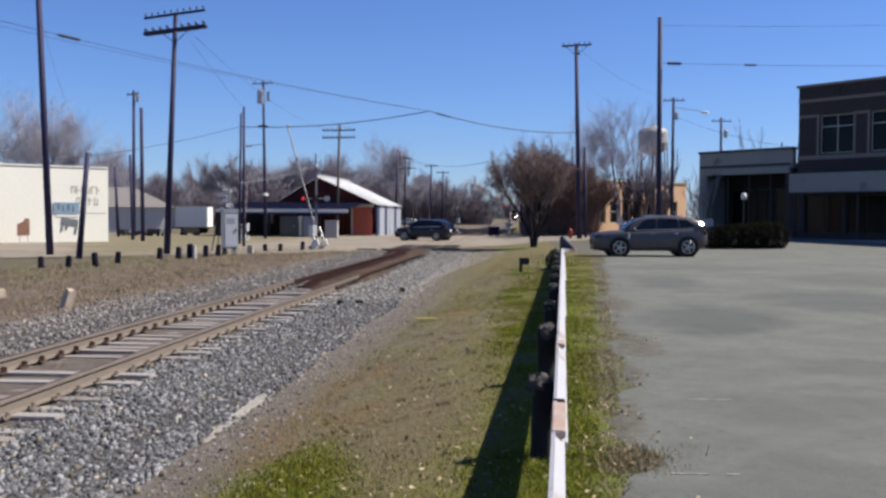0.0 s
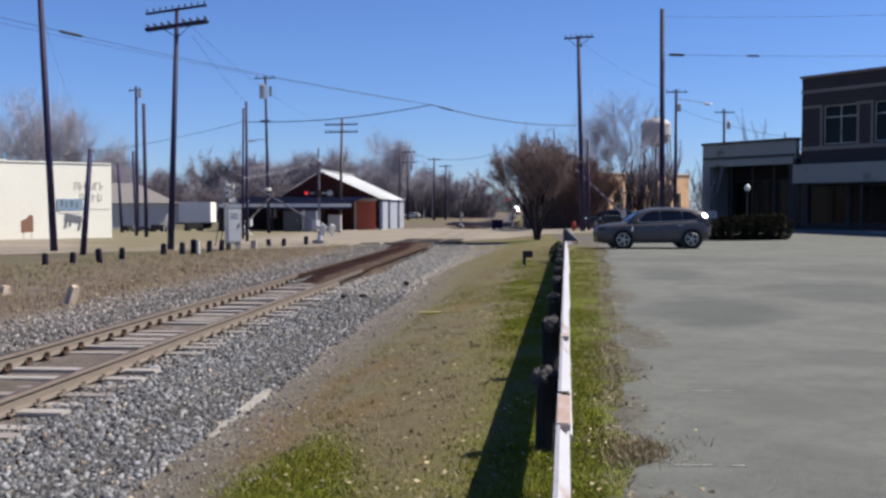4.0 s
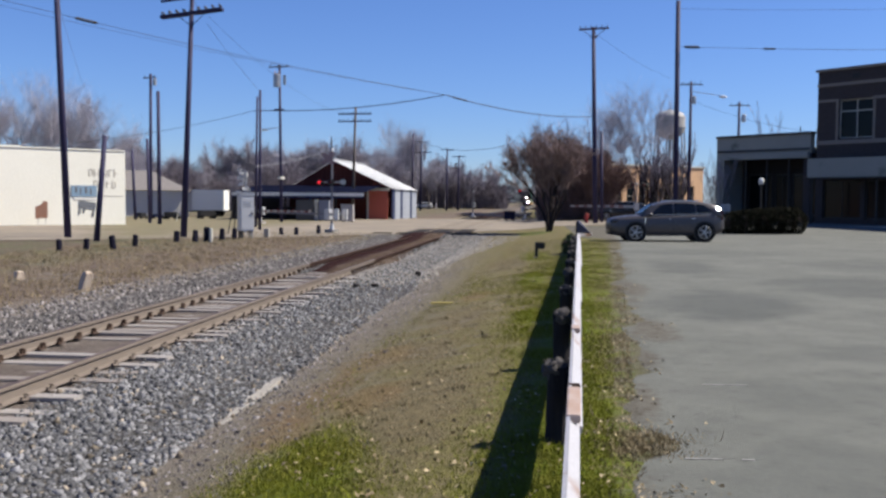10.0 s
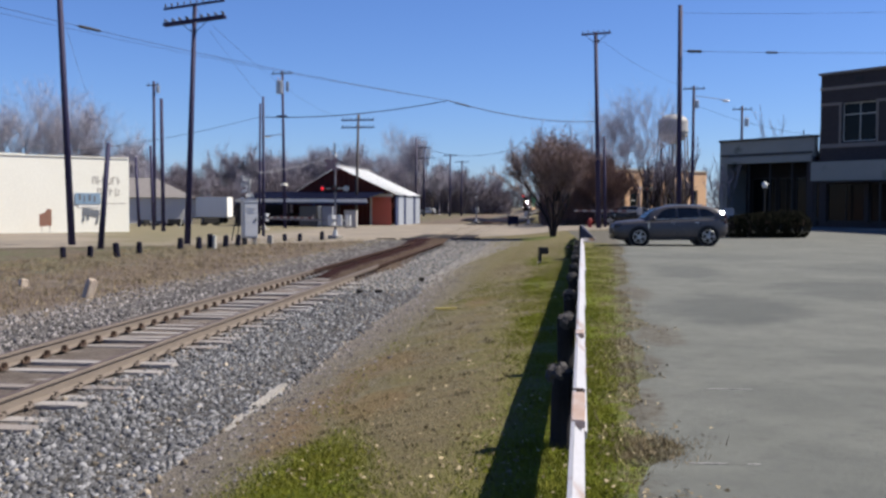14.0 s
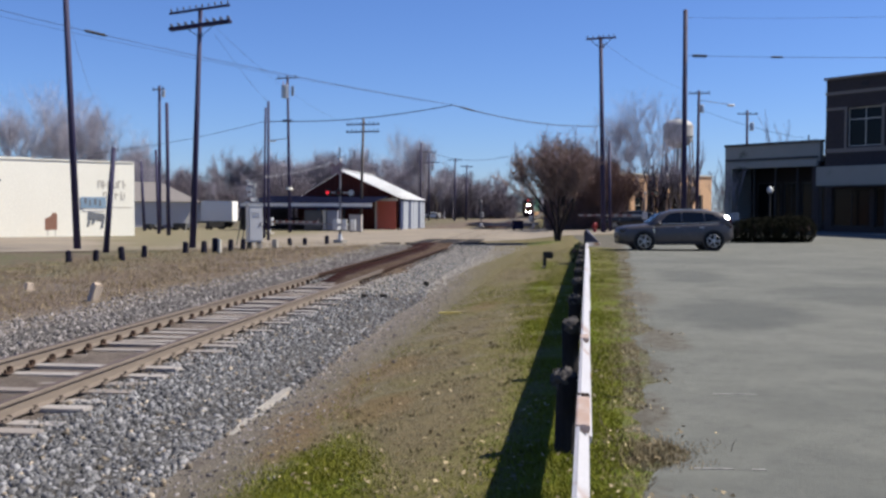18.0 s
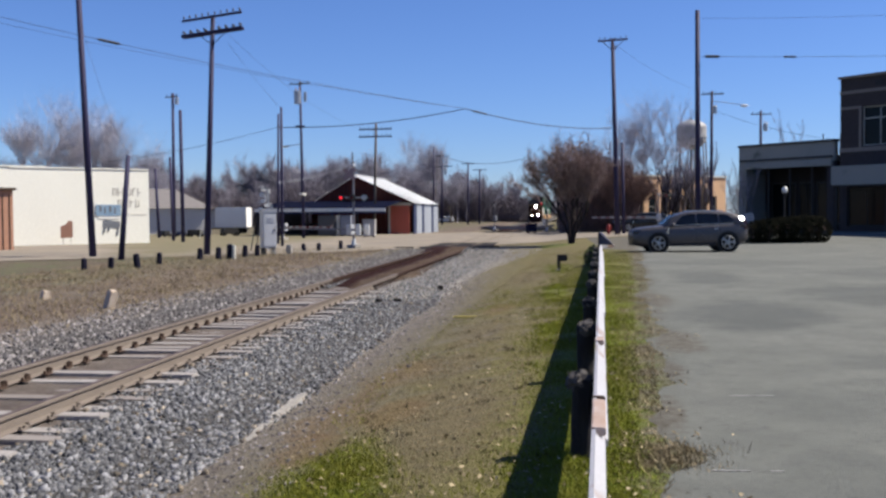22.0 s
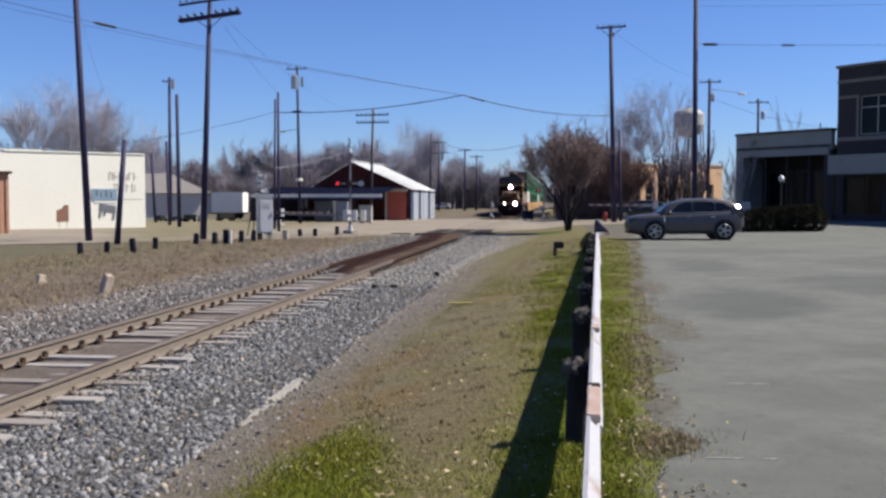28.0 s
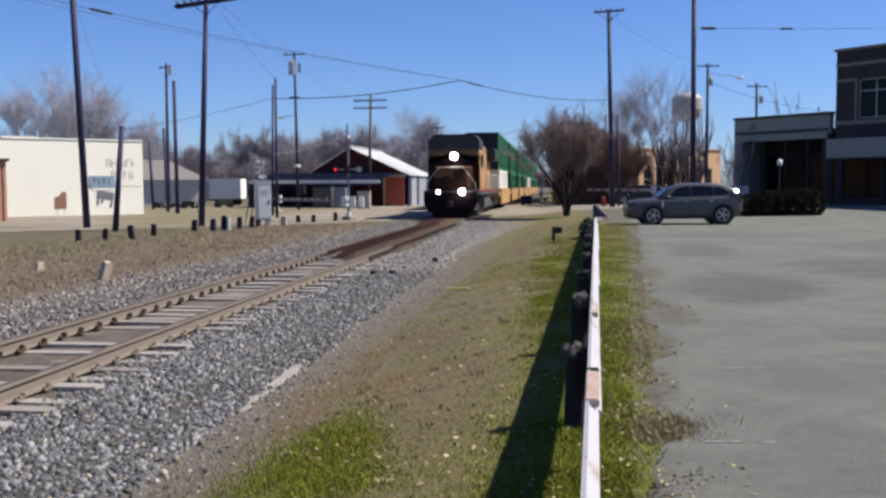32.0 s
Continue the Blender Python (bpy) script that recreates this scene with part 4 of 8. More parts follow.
# timber headers where the street meets the stones
hd0 = thing("crossing_header", pose(0, 0, 0), "dark weathered timbers along the street's edge at the track", "timber")
for k, (x0, x1, y) in enumerate(((-9.4, -8.3, 55.4), (-8.1, -7.1, 55.7), (-6.6, -5.3, 55.9), (-4.9, -3.6, 56.6))):
    part("timber", box(B(), (x0 + x1) / 2, y, RAIL_TOP - 0.01, x1 - x0, 0.30, 0.12, rz=4 + k * 3, bevel=0.02), M_PLANK, hd0)

# ---- guard rail along the lot ----
def guard_rail():
    g = thing("guard_rail", pose(0, 0, 0, 0, 0, -math.degrees(math.atan(0.038))), "long white-painted steel guard rail with rust stains on wooden posts", "guard rail")
    # corrugated section, seen edge-on from above
    prof = [(0.000, .60), (.018, .605), (.020, .585), (.062, .545), (.066, .515), (.022, .475), (.018, .445), (.022, .415), (.066, .375), (.062, .345), (.020, .305), (.016, .285),
            (.004, .290), (.008, .31), (.048, .352), (.050, .368), (.008, .408), (.004, .445), (.008, .482), (.050, .522), (.048, .538), (.008, .578)]
    ends = [(1.2, 5.55), (5.50, 12.6), (12.5, 19.6), (19.5, 26.6), (26.5, 33.2)]
    for k, (a, b) in enumerate(ends):
        lean = (0.0, 0.07, 0.14, 0.22, 0.22)[k]
        bm = extrude(B(), [(u - 0.045 + 0.002 * (k % 2) + lean * (0.60 - v), v) for u, v in prof], a, b)
        part("rail_section", bm, M_GUARD, g)
    # stained upper lip
    for a, b, m in ((4.72, 5.46, M_GUARD_RUST), (5.53, 5.57, M_RUST), (8.0, 8.25, M_GUARD_RUST)):
        part("rust_stain", box(B(), -0.012, (a + b) / 2, 0.590, 0.070, b - a, 0.040, bevel=0.006), m, g, "rusted stretch of the rail")
    rs = random.Random(8)
    for k in range(11):
        y = 0.70 + k * 3.0
        if k < 2:
            continue
        hgt = 0.535 + rs.uniform(-.03, .03)
        bm = rod(B(), (-0.135, y, -0.4), (-0.135 + rs.uniform(-.02, .02), y + rs.uniform(-.02, .02), hgt), 0.088, 0.082, 14)
        for v in bm.verts:
            if v.co.z > 0:
                v.co += Vector((rs.uniform(-.008, .008), rs.uniform(-.008, .008), rs.uniform(-.03, .012)))
        p_ = part("post", bm, M_POST, g)
        tb = ball(B(), -0.135, y, hgt - 0.03, 0.098, 1, 1, 0.80, 14, 8)
        for v in tb.verts:
            v.co += Vector((rs.uniform(-.014, .014), rs.uniform(-.014, .014), rs.uniform(-.020, .020)))
        for j in range(60):
            a, q = rs.uniform(0, 6.283), rs.uniform(.02, .085)
            fx_, fy_ = -0.135 + math.cos(a) * q, y + math.sin(a) * q
            rod(tb, (fx_, fy_, hgt - .03), (fx_ + math.cos(a) * .02 + rs.uniform(-.012, .012), fy_ + math.sin(a) * .02, hgt + rs.uniform(.01, .05)), .005, .001, 3)
        part("post_top", tb, M_POSTTOP, p_, "frayed grey splintered post top")
        part("bolt", rod(B(), (-0.07, y, 0.445), (0.0, y, 0.445), 0.014, seg=6), M_RUST, p_)
    # flared end of the rail
    bm = B()
    for i in range(6):
        t0, t1 = i / 6, (i + 1) / 6
        a = (0.02 + 0.42 * t0 ** 1.6, 33.15 + 1.0 * t0)
        b = (0.02 + 0.42 * t1 ** 1.6, 33.15 + 1.0 * t1)
        vs_ = [bm.verts.new((u, v, w)) for (u, v), w in ((a, .47 - .0 * t0), (b, .47 - .0 * t1), (b, .60 - .04 * t1), (a, .60 - .04 * t0))]
        bm.faces.new(vs_)
    bmesh.ops.solidify(bm, geom=bm.faces[:], thickness=0.02)
    part("end_wing", bm, M_GUARD, g, "flared white end piece")
    bm = B()
    pts = [(-0.06, 34.2, 0.56), (0.40, 34.4, 0.56), (0.34, 34.4, 0.63), (0.04, 34.3, 0.98), (-0.06, 34.2, 1.00)]
    f0 = [bm.verts.new(p) for p in pts]
    bm.faces.new(f0)
    bmesh.ops.solidify(bm, geom=bm.faces[:], thickness=0.05)
    part("end_plate", bm, M_BLUE, g, "dark triangular end plate")
    part("end_post", rod(B(), (-0.05, 34.3, -0.2), (-0.05, 34.3, 0.95), 0.05, seg=8), M_POST, g)
    return g


guard_rail()


# ---- trees ----
def grow(segs, rs, p, d, length, r, depth, kids, spread, up, keep=0.72):
    """A limb of three bent pieces with side limbs at its last two joints."""
    n = 3
    q = Vector(p)
    dd = Vector(d)
    for i in range(n):
        dd = (dd + Vector((rs.gauss(0, .13), rs.gauss(0, .13), rs.gauss(0, .06) + up * 0.12))).normalized()
        w = q + dd * (length / n)
        segs.append((q.copy(), w.copy(), r * (1 - 0.36 * i / n), r * (1 - 0.36 * (i + 1) / n)))
        if depth > 0:
            m = (kids if i == n - 1 else kids - 1) if i else (1 if depth < 4 else 0)
            az = rs.uniform(0, 6.283)
            for _ in range(m):
                az += 2.4 + rs.uniform(-.5, .5)
                side = Vector((math.cos(az), math.sin(az), 0))
                nd = (dd + side * spread * rs.uniform(.6, 1.3) + Vector((0, 0, up * 0.25))).normalized()
                grow(segs, rs, w, nd, length * keep * rs.uniform(.65, 1.15), r * 0.62, depth - 1, kids, spread, up, keep)
        q = w


def tubes(segs, sides, floor=0.004):
    vs_, fs_ = [], []
    k = 0
    ang = [2 * math.pi * i / sides for i in range(sides)]
    for p, q, r0, r1 in segs:
        d = (q - p).normalized()
        a = d.orthogonal().normalized()
        b = d.cross(a)
        for c, r in ((p, r0), (q, r1)):
            r = max(r, floor)
            for t in ang:
                v = c + a * (math.cos(t) * r) + b * (math.sin(t) * r)
                vs_.append(v[:])
        for i in range(sides):
            j = (i + 1) % sides
            fs_.append((k + i, k + j, k + sides + j, k + sides + i))
        k += 2 * sides
    return vs_, fs_


def slivers(limbs, count, length, width, seed):
    """Fine twigs: thin pointed blades that leave the outer limbs."""
    rr = np.random.RandomState(seed)
    a = np.array([p[:] for p, _ in limbs])
    b = np.array([q[:] for _, q in limbs])
    i = rr.randint(0, len(a), count)
    base = a[i] + (b[i] - a[i]) * rr.uniform(0, 1, (count, 1))
    d = b[i] - a[i]
    d = d / np.maximum(np.linalg.norm(d, axis=1, keepdims=True), 1e-6) + rr.normal(0, 0.55, (count, 3)) + (0, 0, 0.25)
    d = d / np.linalg.norm(d, axis=1, keepdims=True)
    ln = length * rr.lognormal(0, 0.35, (count, 1))
    side = np.cross(d, rr.normal(0, 1, (count, 3)))
    side = side / np.maximum(np.linalg.norm(side, axis=1, keepdims=True), 1e-6) * width
    v = np.stack([base - side, base + side, base + d * ln], 1).reshape(-1, 3)
    return v, np.arange(count * 3).reshape(-1, 3)


def bare_tree(x, y, h, seed, label, depth=4, kids=3, spread=0.6, up=0.5, stems=1, twig=M_TWIG, r=0.16, floor=0.010, keep=0.70, leaves=0, name="bare_tree", trunk=0.30, spray=0, lean=0.34, bark=M_BARK, fine=0.055, reach=0.42):
    rs = random.Random(seed)
    t = thing(name, pose(x, y, float(land(x, y)) - 0.05), label, "tree")
    all_ = []
    first = h * trunk
    for s in range(stems):
        az = 6.283 * s / stems + rs.uniform(-.4, .4)
        tilt = 0.0 if stems == 1 else lean * rs.uniform(.5, 1.2)
        grow(all_, rs, (math.cos(az) * 0.1 * (stems > 1), math.sin(az) * 0.1 * (stems > 1), 0), Vector((math.cos(az) * tilt, math.sin(az) * tilt, 1)).normalized(), first, r, depth, kids, spread, up, keep)
    top = max(q.z for _, q, _, _ in all_) * 1.03
    f_ = h / top
    all_ = [(p * f_, q * f_, a, b) for p, q, a, b in all_]
    big = [s for s in all_ if s[2] > r * 0.45]
    small = [s for s in all_ if s[2] <= r * 0.45]
    raw_mesh("trunk", *tubes(big, 7), bark, t, True)
    raw_mesh("crown", *tubes(small, 3, floor), twig, t)
    if spray:
        tagged(raw_mesh("twig_spray", *slivers([(a, b) for a, b, c, d in small if c < r * reach], spray, h * fine, floor * 0.75, seed), twig, t), kind="stuff")
    if leaves:
        lr = np.random.RandomState(seed)
        ends = [s[1] for s in small if s[2] < r * 0.12] or [s[1] for s in small]
        idx = lr.randint(0, len(ends), leaves)
        q = np.array([(-1, -.5, 0), (0.1, -.62, .25), (1, -.1, 0), (0.2, .6, .3)])
        vs_ = []
        for i in idx:
            m = np.array(Euler(lr.uniform(0, 6.28, 3)).to_matrix())
            vs_.append((q * lr.uniform(.025, .06)) @ m.T + np.array(ends[i][:]) + lr.normal(0, .10, 3))
        raw_mesh("leaves", np.concatenate(vs_), np.arange(leaves * 4).reshape(-1, 4), M_DRYLEAF, t)
    return t


# the many-stemmed tree beside the crossing
bare_tree(0.52, 57.2, 6.7, 3, "bare many-stemmed crape myrtle with reddish brown twigs", depth=5, kids=2, spread=0.46, up=0.30, stems=7, twig=M_TWIG_RED, r=0.085, floor=0.008, keep=0.78, leaves=6000, name="crape_myrtle", trunk=0.27, spray=26000, lean=0.26, bark=M_BARKDARK)
# thicket and trees behind it
for k, (x, y, h, st) in enumerate(((5.2, 92.5, 6.9, 8), (3.2, 95, 7.0, 8), (4.9, 92, 7.2, 8), (2.4, 104, 6.6, 8), (4.5, 96, 7.6, 8))):
    bare_tree(x, y, h, 20 + k, "leafless brown thicket of slender stems", depth=4, kids=2, spread=.45, up=0.35, stems=st, twig=M_THICKET, r=0.06, floor=0.013, keep=0.80, leaves=7000, name="shrub_thicket", trunk=0.26, spray=17000, bark=M_BARKDARK)
bare_tree(9.6, 112, 15.8, 43, "tall leafless shade tree behind the street", depth=6, kids=2, spread=0.60, up=0.40, r=0.16, floor=0.009, keep=0.86, trunk=.17, spray=6000, fine=0.085, twig=M_TWIG_HAZE, reach=0.26, bark=M_BARKDARK)
bare_tree(5.4, 122, 10.5, 37, "leafless shade tree behind the street", depth=5, kids=3, spread=0.62, up=0.35, r=0.11, floor=0.008, keep=0.80, trunk=.24, spray=3500, twig=M_TWIG_HAZE, fine=0.09, reach=0.8)
for k, (x, y, h) in enumerate(((9.2, 96, 6.4), (9.9, 95, 7.0), (10.5, 96.5, 7.6), (11.1, 95, 6.8), (11.7, 97, 7.4), (12.3, 96, 8.2), (12.9, 95.5, 6.8), (13.5, 97, 6.4))):
    bare_tree(x, y, h, 35 + k, "slender pale-stemmed young tree before the peach building", depth=2, kids=2, spread=0.20, up=1.0, stems=4, r=0.10, floor=0.020, keep=0.72, twig=M_TWIG, name="young_tree", trunk=0.55, spray=220, lean=.10, bark=M_BARKDARK if k % 3 == 1 else M_BARK)
# big trees behind the white building
for k, (x, y, h) in enumerate(((-66, 116, 18.0), (-60.5, 122, 17), (-55.5, 126, 13.5), (-73, 112, 17), (-63.5, 128, 17), (-51.5, 124, 10))):
    bare_tree(x, y, h, 50 + k, "large leafless tree behind the white building", depth=5, kids=2, spread=0.48, up=0.45, r=0.14, floor=0.008, keep=0.86, trunk=.15, spray=9000, twig=M_TWIG_HAZE, fine=0.10, reach=0.8)
# trees beyond the barn
for k, (x, y, h) in enumerate(((-24.0, 215, 13.5), (-36, 195, 15.5), (-33, 200, 14), (-42, 185, 13.5), (-47.5, 175, 11.5))):
    bare_tree(x, y, h, 160 + k, "leafless tree beyond the barn", depth=5, kids=2, spread=0.46, up=0.45, r=0.15, floor=0.012, keep=0.86, trunk=.15, spray=8000, twig=M_TWIG_HAZE, fine=0.085, reach=0.8)


bare_tree(-27.2, 208, 19.6, 171, "tall fan-shaped leafless tree beyond the barn", depth=5, kids=2, spread=0.40, up=0.45, stems=4, lean=0.20, r=0.15, floor=0.012, keep=0.80, trunk=.27, spray=14000, twig=M_TWIG_HAZE, fine=0.085, reach=0.8)


def wood(name, spots, h0, h1, seed, label, floor=0.02, fill=500):
    """A far stretch of leafless wood in one piece: limbs and a haze of twigs."""
    rs = random.Random(seed)
    vs_, fs_ = [], []
    off = 0
    for n, (x, y) in enumerate(spots):
        segs = []
        h = rs.uniform(h0, h1)
        z = float(land(x, y)) - 0.1
        grow(segs, rs, (x, y, 0), Vector((rs.gauss(0, .15), rs.gauss(0, .15), 1)).normalized(), h * 0.24, 0.13, 4, 2, 0.5, 0.3, 0.80)
        top = max(q.z for _, q, _, _ in segs)
        segs = [(Vector((p.x, p.y, p.z * h / top + z)), Vector((q.x, q.y, q.z * h / top + z)), a, b) for p, q, a, b in segs]
        v, f_ = tubes([s for s in segs if s[2] > 0.03], 3, floor)
        tris = [(a, b, c) for a, b, c, d in f_] + [(a, c, d) for a, b, c, d in f_]
        sv, sf = slivers([(s[0], s[1]) for s in segs if s[2] < 0.05], fill, h * 0.09, floor * 1.2, seed * 100 + n)
        vs_.append(np.array(v))
        fs_.append(np.array(tris) + off)
        off += len(v)
        vs_.append(sv)
        fs_.append(sf + off)
        off += len(sv)
    return tagged(raw_mesh(name, np.concatenate(vs_), np.concatenate(fs_), M_TWIG), label, "wood", "", "stuff")


def brush(name, x0, x1, y0, y1, count, h, width, seed, label, material=M_BRUSH):
    """Dense leafless brush: thin upright stems from the ground."""
    rr = np.random.RandomState(seed)
    x, y = rr.uniform(x0, x1, count), rr.uniform(y0, y1, count)
    tall = h * (0.72 + 0.22 * np.sin(x * 0.33 + seed) + 0.16 * np.sin(x * 0.81 + 2 * seed) + 0.10 * np.sin(x * 2.1 + 3 * seed))
    z = land(x, y) + rr.beta(1.0, 1.25, count) * tall * 0.92
    ln = h * rr.uniform(0.08, 0.22, count)
    a = rr.uniform(0, 6.28, count)
    dx, dy = np.cos(a) * width, np.sin(a) * width
    lean = rr.normal(0, 0.6, (count, 2)) * ln[:, None]
    v = np.stack([np.stack([x - dx, y - dy, z], 1), np.stack([x + dx, y + dy, z], 1), np.stack([x + lean[:, 0], y + lean[:, 1], z + ln], 1)], 1).reshape(-1, 3)
    return tagged(raw_mesh(name, v, np.arange(count * 3).reshape(-1, 3), material), label, "brush", "", "stuff")


rs_ = random.Random(77)
wood("far_wood", [(0.3 + rs_.uniform(-1.2, 1.4), 124 + i * 6.5 + rs_.uniform(-2, 2)) for i in range(9)], 4.5, 7.0, 19, "thin leafless trees beside the far track", 0.014, 130)
brush("brush", -40, 60, 800, 820, 14000, 24.0, 0.13, 21, "hazy wood closing the far end of the track")
brush("brush", 2.0, 9.5, 112, 186, 8000, 7.0, 0.035, 12, "leafless brush close beside the far track")
wood("far_wood", [(4.2 + rs_.uniform(-.8, 4), 112 + i * 4.6 + rs_.uniform(-1, 1)) for i in range(16)], 6.0, 8.5, 9, "leafless trees close beside the far track", 0.02, 700)
brush("brush", -105, -24, 158, 172, 80000, 7.8, 0.034, 3, "dense leafless brush along the wood")
brush("brush", -84, -54, 132, 142, 40000, 10.0, 0.030, 15, "dense leafless brush behind the white building")
brush("brush", -100, -30, 190, 205, 70000, 9.4, 0.034, 8, "hazy leafless brush within the wood")
brush("brush", -34, -8.5, 240, 258, 32000, 10.0, 0.04, 9, "hazy leafless brush beyond the barn")
brush("brush", -34, -9.5, 250, 275, 6000, 7.0, 0.05, 4, "dense leafless brush beside the far track")
brush("brush", 2, 80, 150, 165, 12000, 5.0, 0.035, 5, "dense leafless brush behind the town")
brush("brush", -0.2, 2.2, 92, 97, 9000, 4.6, 0.018, 14, "dark leafless brush beside the thicket", M_THICKET)
brush("brush", 1.4, 6.8, 91, 97.5, 24000, 5.8, 0.016, 6, "dense dark leafless brush filling the thicket", M_THICKET)
wood("far_wood", [(-98 + i * 1.6 + rs_.uniform(-1, 1), 180 + rs_.uniform(-10, 12)) for i in range(46)], 7, 10.5, 1, "brown leafless wood along the skyline", 0.022, 1500)
wood("far_wood", [(-62 + i * 1.7 + rs_.uniform(-1, 1), 186 + rs_.uniform(-5, 5)) for i in range(17)], 10.5, 14.0, 6, "taller brown leafless wood behind the barn", 0.022, 2600)
wood("far_wood", [(-62 + i * 1.8 + rs_.uniform(-1, 1), 235 + rs_.uniform(-10, 12)) for i in range(26)], 9, 14, 2, "brown leafless wood behind the barn", 0.026, 1500)
wood("far_wood", [(-54 + i * 1.8 + rs_.uniform(-1, 1), 345 + rs_.uniform(-15, 15)) for i in range(22)], 10, 16.5, 3, "brown leafless wood closing the track's view", 0.035, 1500)
wood("far_wood", [(5 + i * 3.0 + rs_.uniform(-1, 1), 180 + rs_.uniform(-10, 12)) for i in range(26)], 7, 10, 4, "brown leafless wood behind the town", 0.022, 900)
wood("undergrowth", [(-100 + i * 1.25 + rs_.uniform(-.6, .6), 165 + rs_.uniform(-8, 8)) for i in range(59)], 3.0, 6.5, 5, "low leafless brush along the wood", 0.02, 900)
wood("undergrowth", [(-34 + i * 1.1 + rs_.uniform(-.6, .6), 285 + rs_.uniform(-20, 20)) for i in range(21)], 4.0, 8.0, 6, "low leafless brush beside the far track", 0.03, 900)


# ---- poles and wires ----
def tip_pole(name, base, top, r0, r1, label, material=M_POLE, group=""):
    b, t = Vector(base), Vector(top)
    b.z = float(land(b.x, b.y)) - 0.1
    ob = thing(name, Matrix.Translation(b), label, "pole", group)
    part("shaft", rod(B(), (0, 0, 0), t - b, r0, r1, 12), material, ob, smooth=True)
    return ob, t - b


def crossarm(pole, at, length, yaw, tilt=0.0, pins=6, thick=0.11, material=M_POLE, pin_mat=M_DARKSTEEL):
    m = Matrix.Translation(at) @ Euler((0, radians(-tilt), radians(yaw))).to_matrix().to_4x4()
    bm = box(B(), 0, -0.12, 0, length, 0.10, thick, bevel=0.01)
    arm = part("crossarm", bm, material, pole)
    arm.matrix_basis = m
    for i in range(pins):
        u = -length / 2 + length * (i + 0.3) / (pins - 0.4)
        ib = rod(B(), (u, -0.12, thick / 2 - 0.01), (u, -0.12, thick / 2 + 0.10), 0.018, seg=6)
        rod(ib, (u, -0.12, thick / 2 + 0.07), (u, -0.12, thick / 2 + 0.18), 0.055, 0.035, 8)
        part("insulator", ib, pin_mat, arm)
    return arm


def transformer(pole, at, s=1.0):
    bm = rod(B(), (0, 0, -0.42 * s), (0, 0, 0.38 * s), 0.24 * s, seg=16)
    rod(bm, (0, 0, 0.37 * s), (0, 0, 0.44 * s), 0.26 * s, 0.18 * s, 16)
    can = part("transformer", bm, M_GALV, pole, "grey transformer can", smooth=False)
    can.location = at
    for dx in (-0.12, 0.12):
        part("bushing", rod(B(), (dx * s, 0, 0.42 * s), (dx * s, 0, 0.66 * s), 0.035 * s, 0.02 * s, 6), M_BROWN, can)
    part("bracket", box(B(), 0, 0.26 * s, 0, 0.10 * s, 0.30 * s, 0.5 * s), M_GALV, can)
    return can


pole_a, _ = tip_pole("utility_pole", (-22.88, 46.4, 0), (-23.56, 46.6, 14.5), 0.178, 0.13, "tall dark leaning wooden utility pole")
pole_b, _ = tip_pole("leaning_pole", (-20.06, 43.4, 0), (-19.62, 43.4, 4.42), 0.14, 0.105, "short dark leaning pole stub")
pole_c, top_c = tip_pole("telegraph_pole", (-17.82, 48.4, 0), (-17.33, 48.4, 11.65), 0.168, 0.105, "dark telegraph pole with two wooden crossarms")
crossarm(pole_c, top_c + Vector((0.0, 0, -0.10)), 3.3, -8, 5.0, 10, 0.11)
for dy in (0.0, 0.26):
    crossarm(pole_c, top_c + Vector((-0.02, dy, -0.86)), 3.35, -8, 5.0, 9, 0.16)
for sx in (-1, 1):
    part("brace", rod(B(), top_c + Vector((sx * 0.75, -0.1, -0.88 + sx * .08)), top_c + Vector((0, -0.1, -1.5)), 0.02, seg=6), M_DARKSTEEL, pole_c)
pole_d, _ = tip_pole("utility_pole", (-35.46, 84.5, 0), (-35.74, 84.5, 5.85), 0.14, 0.11, "thin dark leaning pole")
pole_e, te = tip_pole("utility_pole", (-35.03, 86.9, 0), (-34.98, 86.9, 12.75), 0.16, 0.12, "wooden utility pole with transformer fittings")
crossarm(pole_e, te + Vector((0, 0, -0.35)), 1.7, -30, 0, 3, 0.09, M_POLE_GREY)
transformer(pole_e, te + Vector((0.45, -0.2, -0.75)), 0.7)
pole_f, _ = tip_pole("utility_pole", (-27.59, 70.1, 0), (-27.67, 70.1, 9.35), 0.15, 0.12, "bare dark wooden pole")
pole_h, _ = tip_pole("utility_pole", (-29.9, 74.0, 0), (-30.1, 74.0, 6.2), 0.13, 0.10, "bare dark wooden pole")
pair_1, _ = tip_pole("utility_pole", (-19.05, 65.3, 0), (-18.92, 65.3, 8.45), 0.085, 0.07, "bare dark wooden pole, one of a pair")
pair_2, _ = tip_pole("utility_pole", (-17.37, 60.5, 0), (-17.35, 60.5, 8.35), 0.095, 0.075, "bare dark wooden pole, one of a pair")
pole_t, tt = tip_pole("utility_pole", (-21.59, 81.65, 0), (-21.78, 81.65, 12.80), 0.14, 0.10, "wooden utility pole with a transformer and a crossarm")
crossarm(pole_t, tt + Vector((0, 0, -0.2)), 1.9, -10, 0, 3, 0.09, M_POLE_GREY)
transformer(pole_t, tt + Vector((-0.12, -0.35, -1.35)), 1.25)
part("cutout_rack", box(B(), tt.x + 0.50, tt.y - 0.25, tt.z - 1.3, 0.22, 0.2, 0.8, bevel=0.03), M_GALV, pole_t, "pale fuse rack")
crossarm(pole_t, tt + Vector((0, 0, -3.72)), 0.85, 0, 0, 0, 0.12, M_POLE)
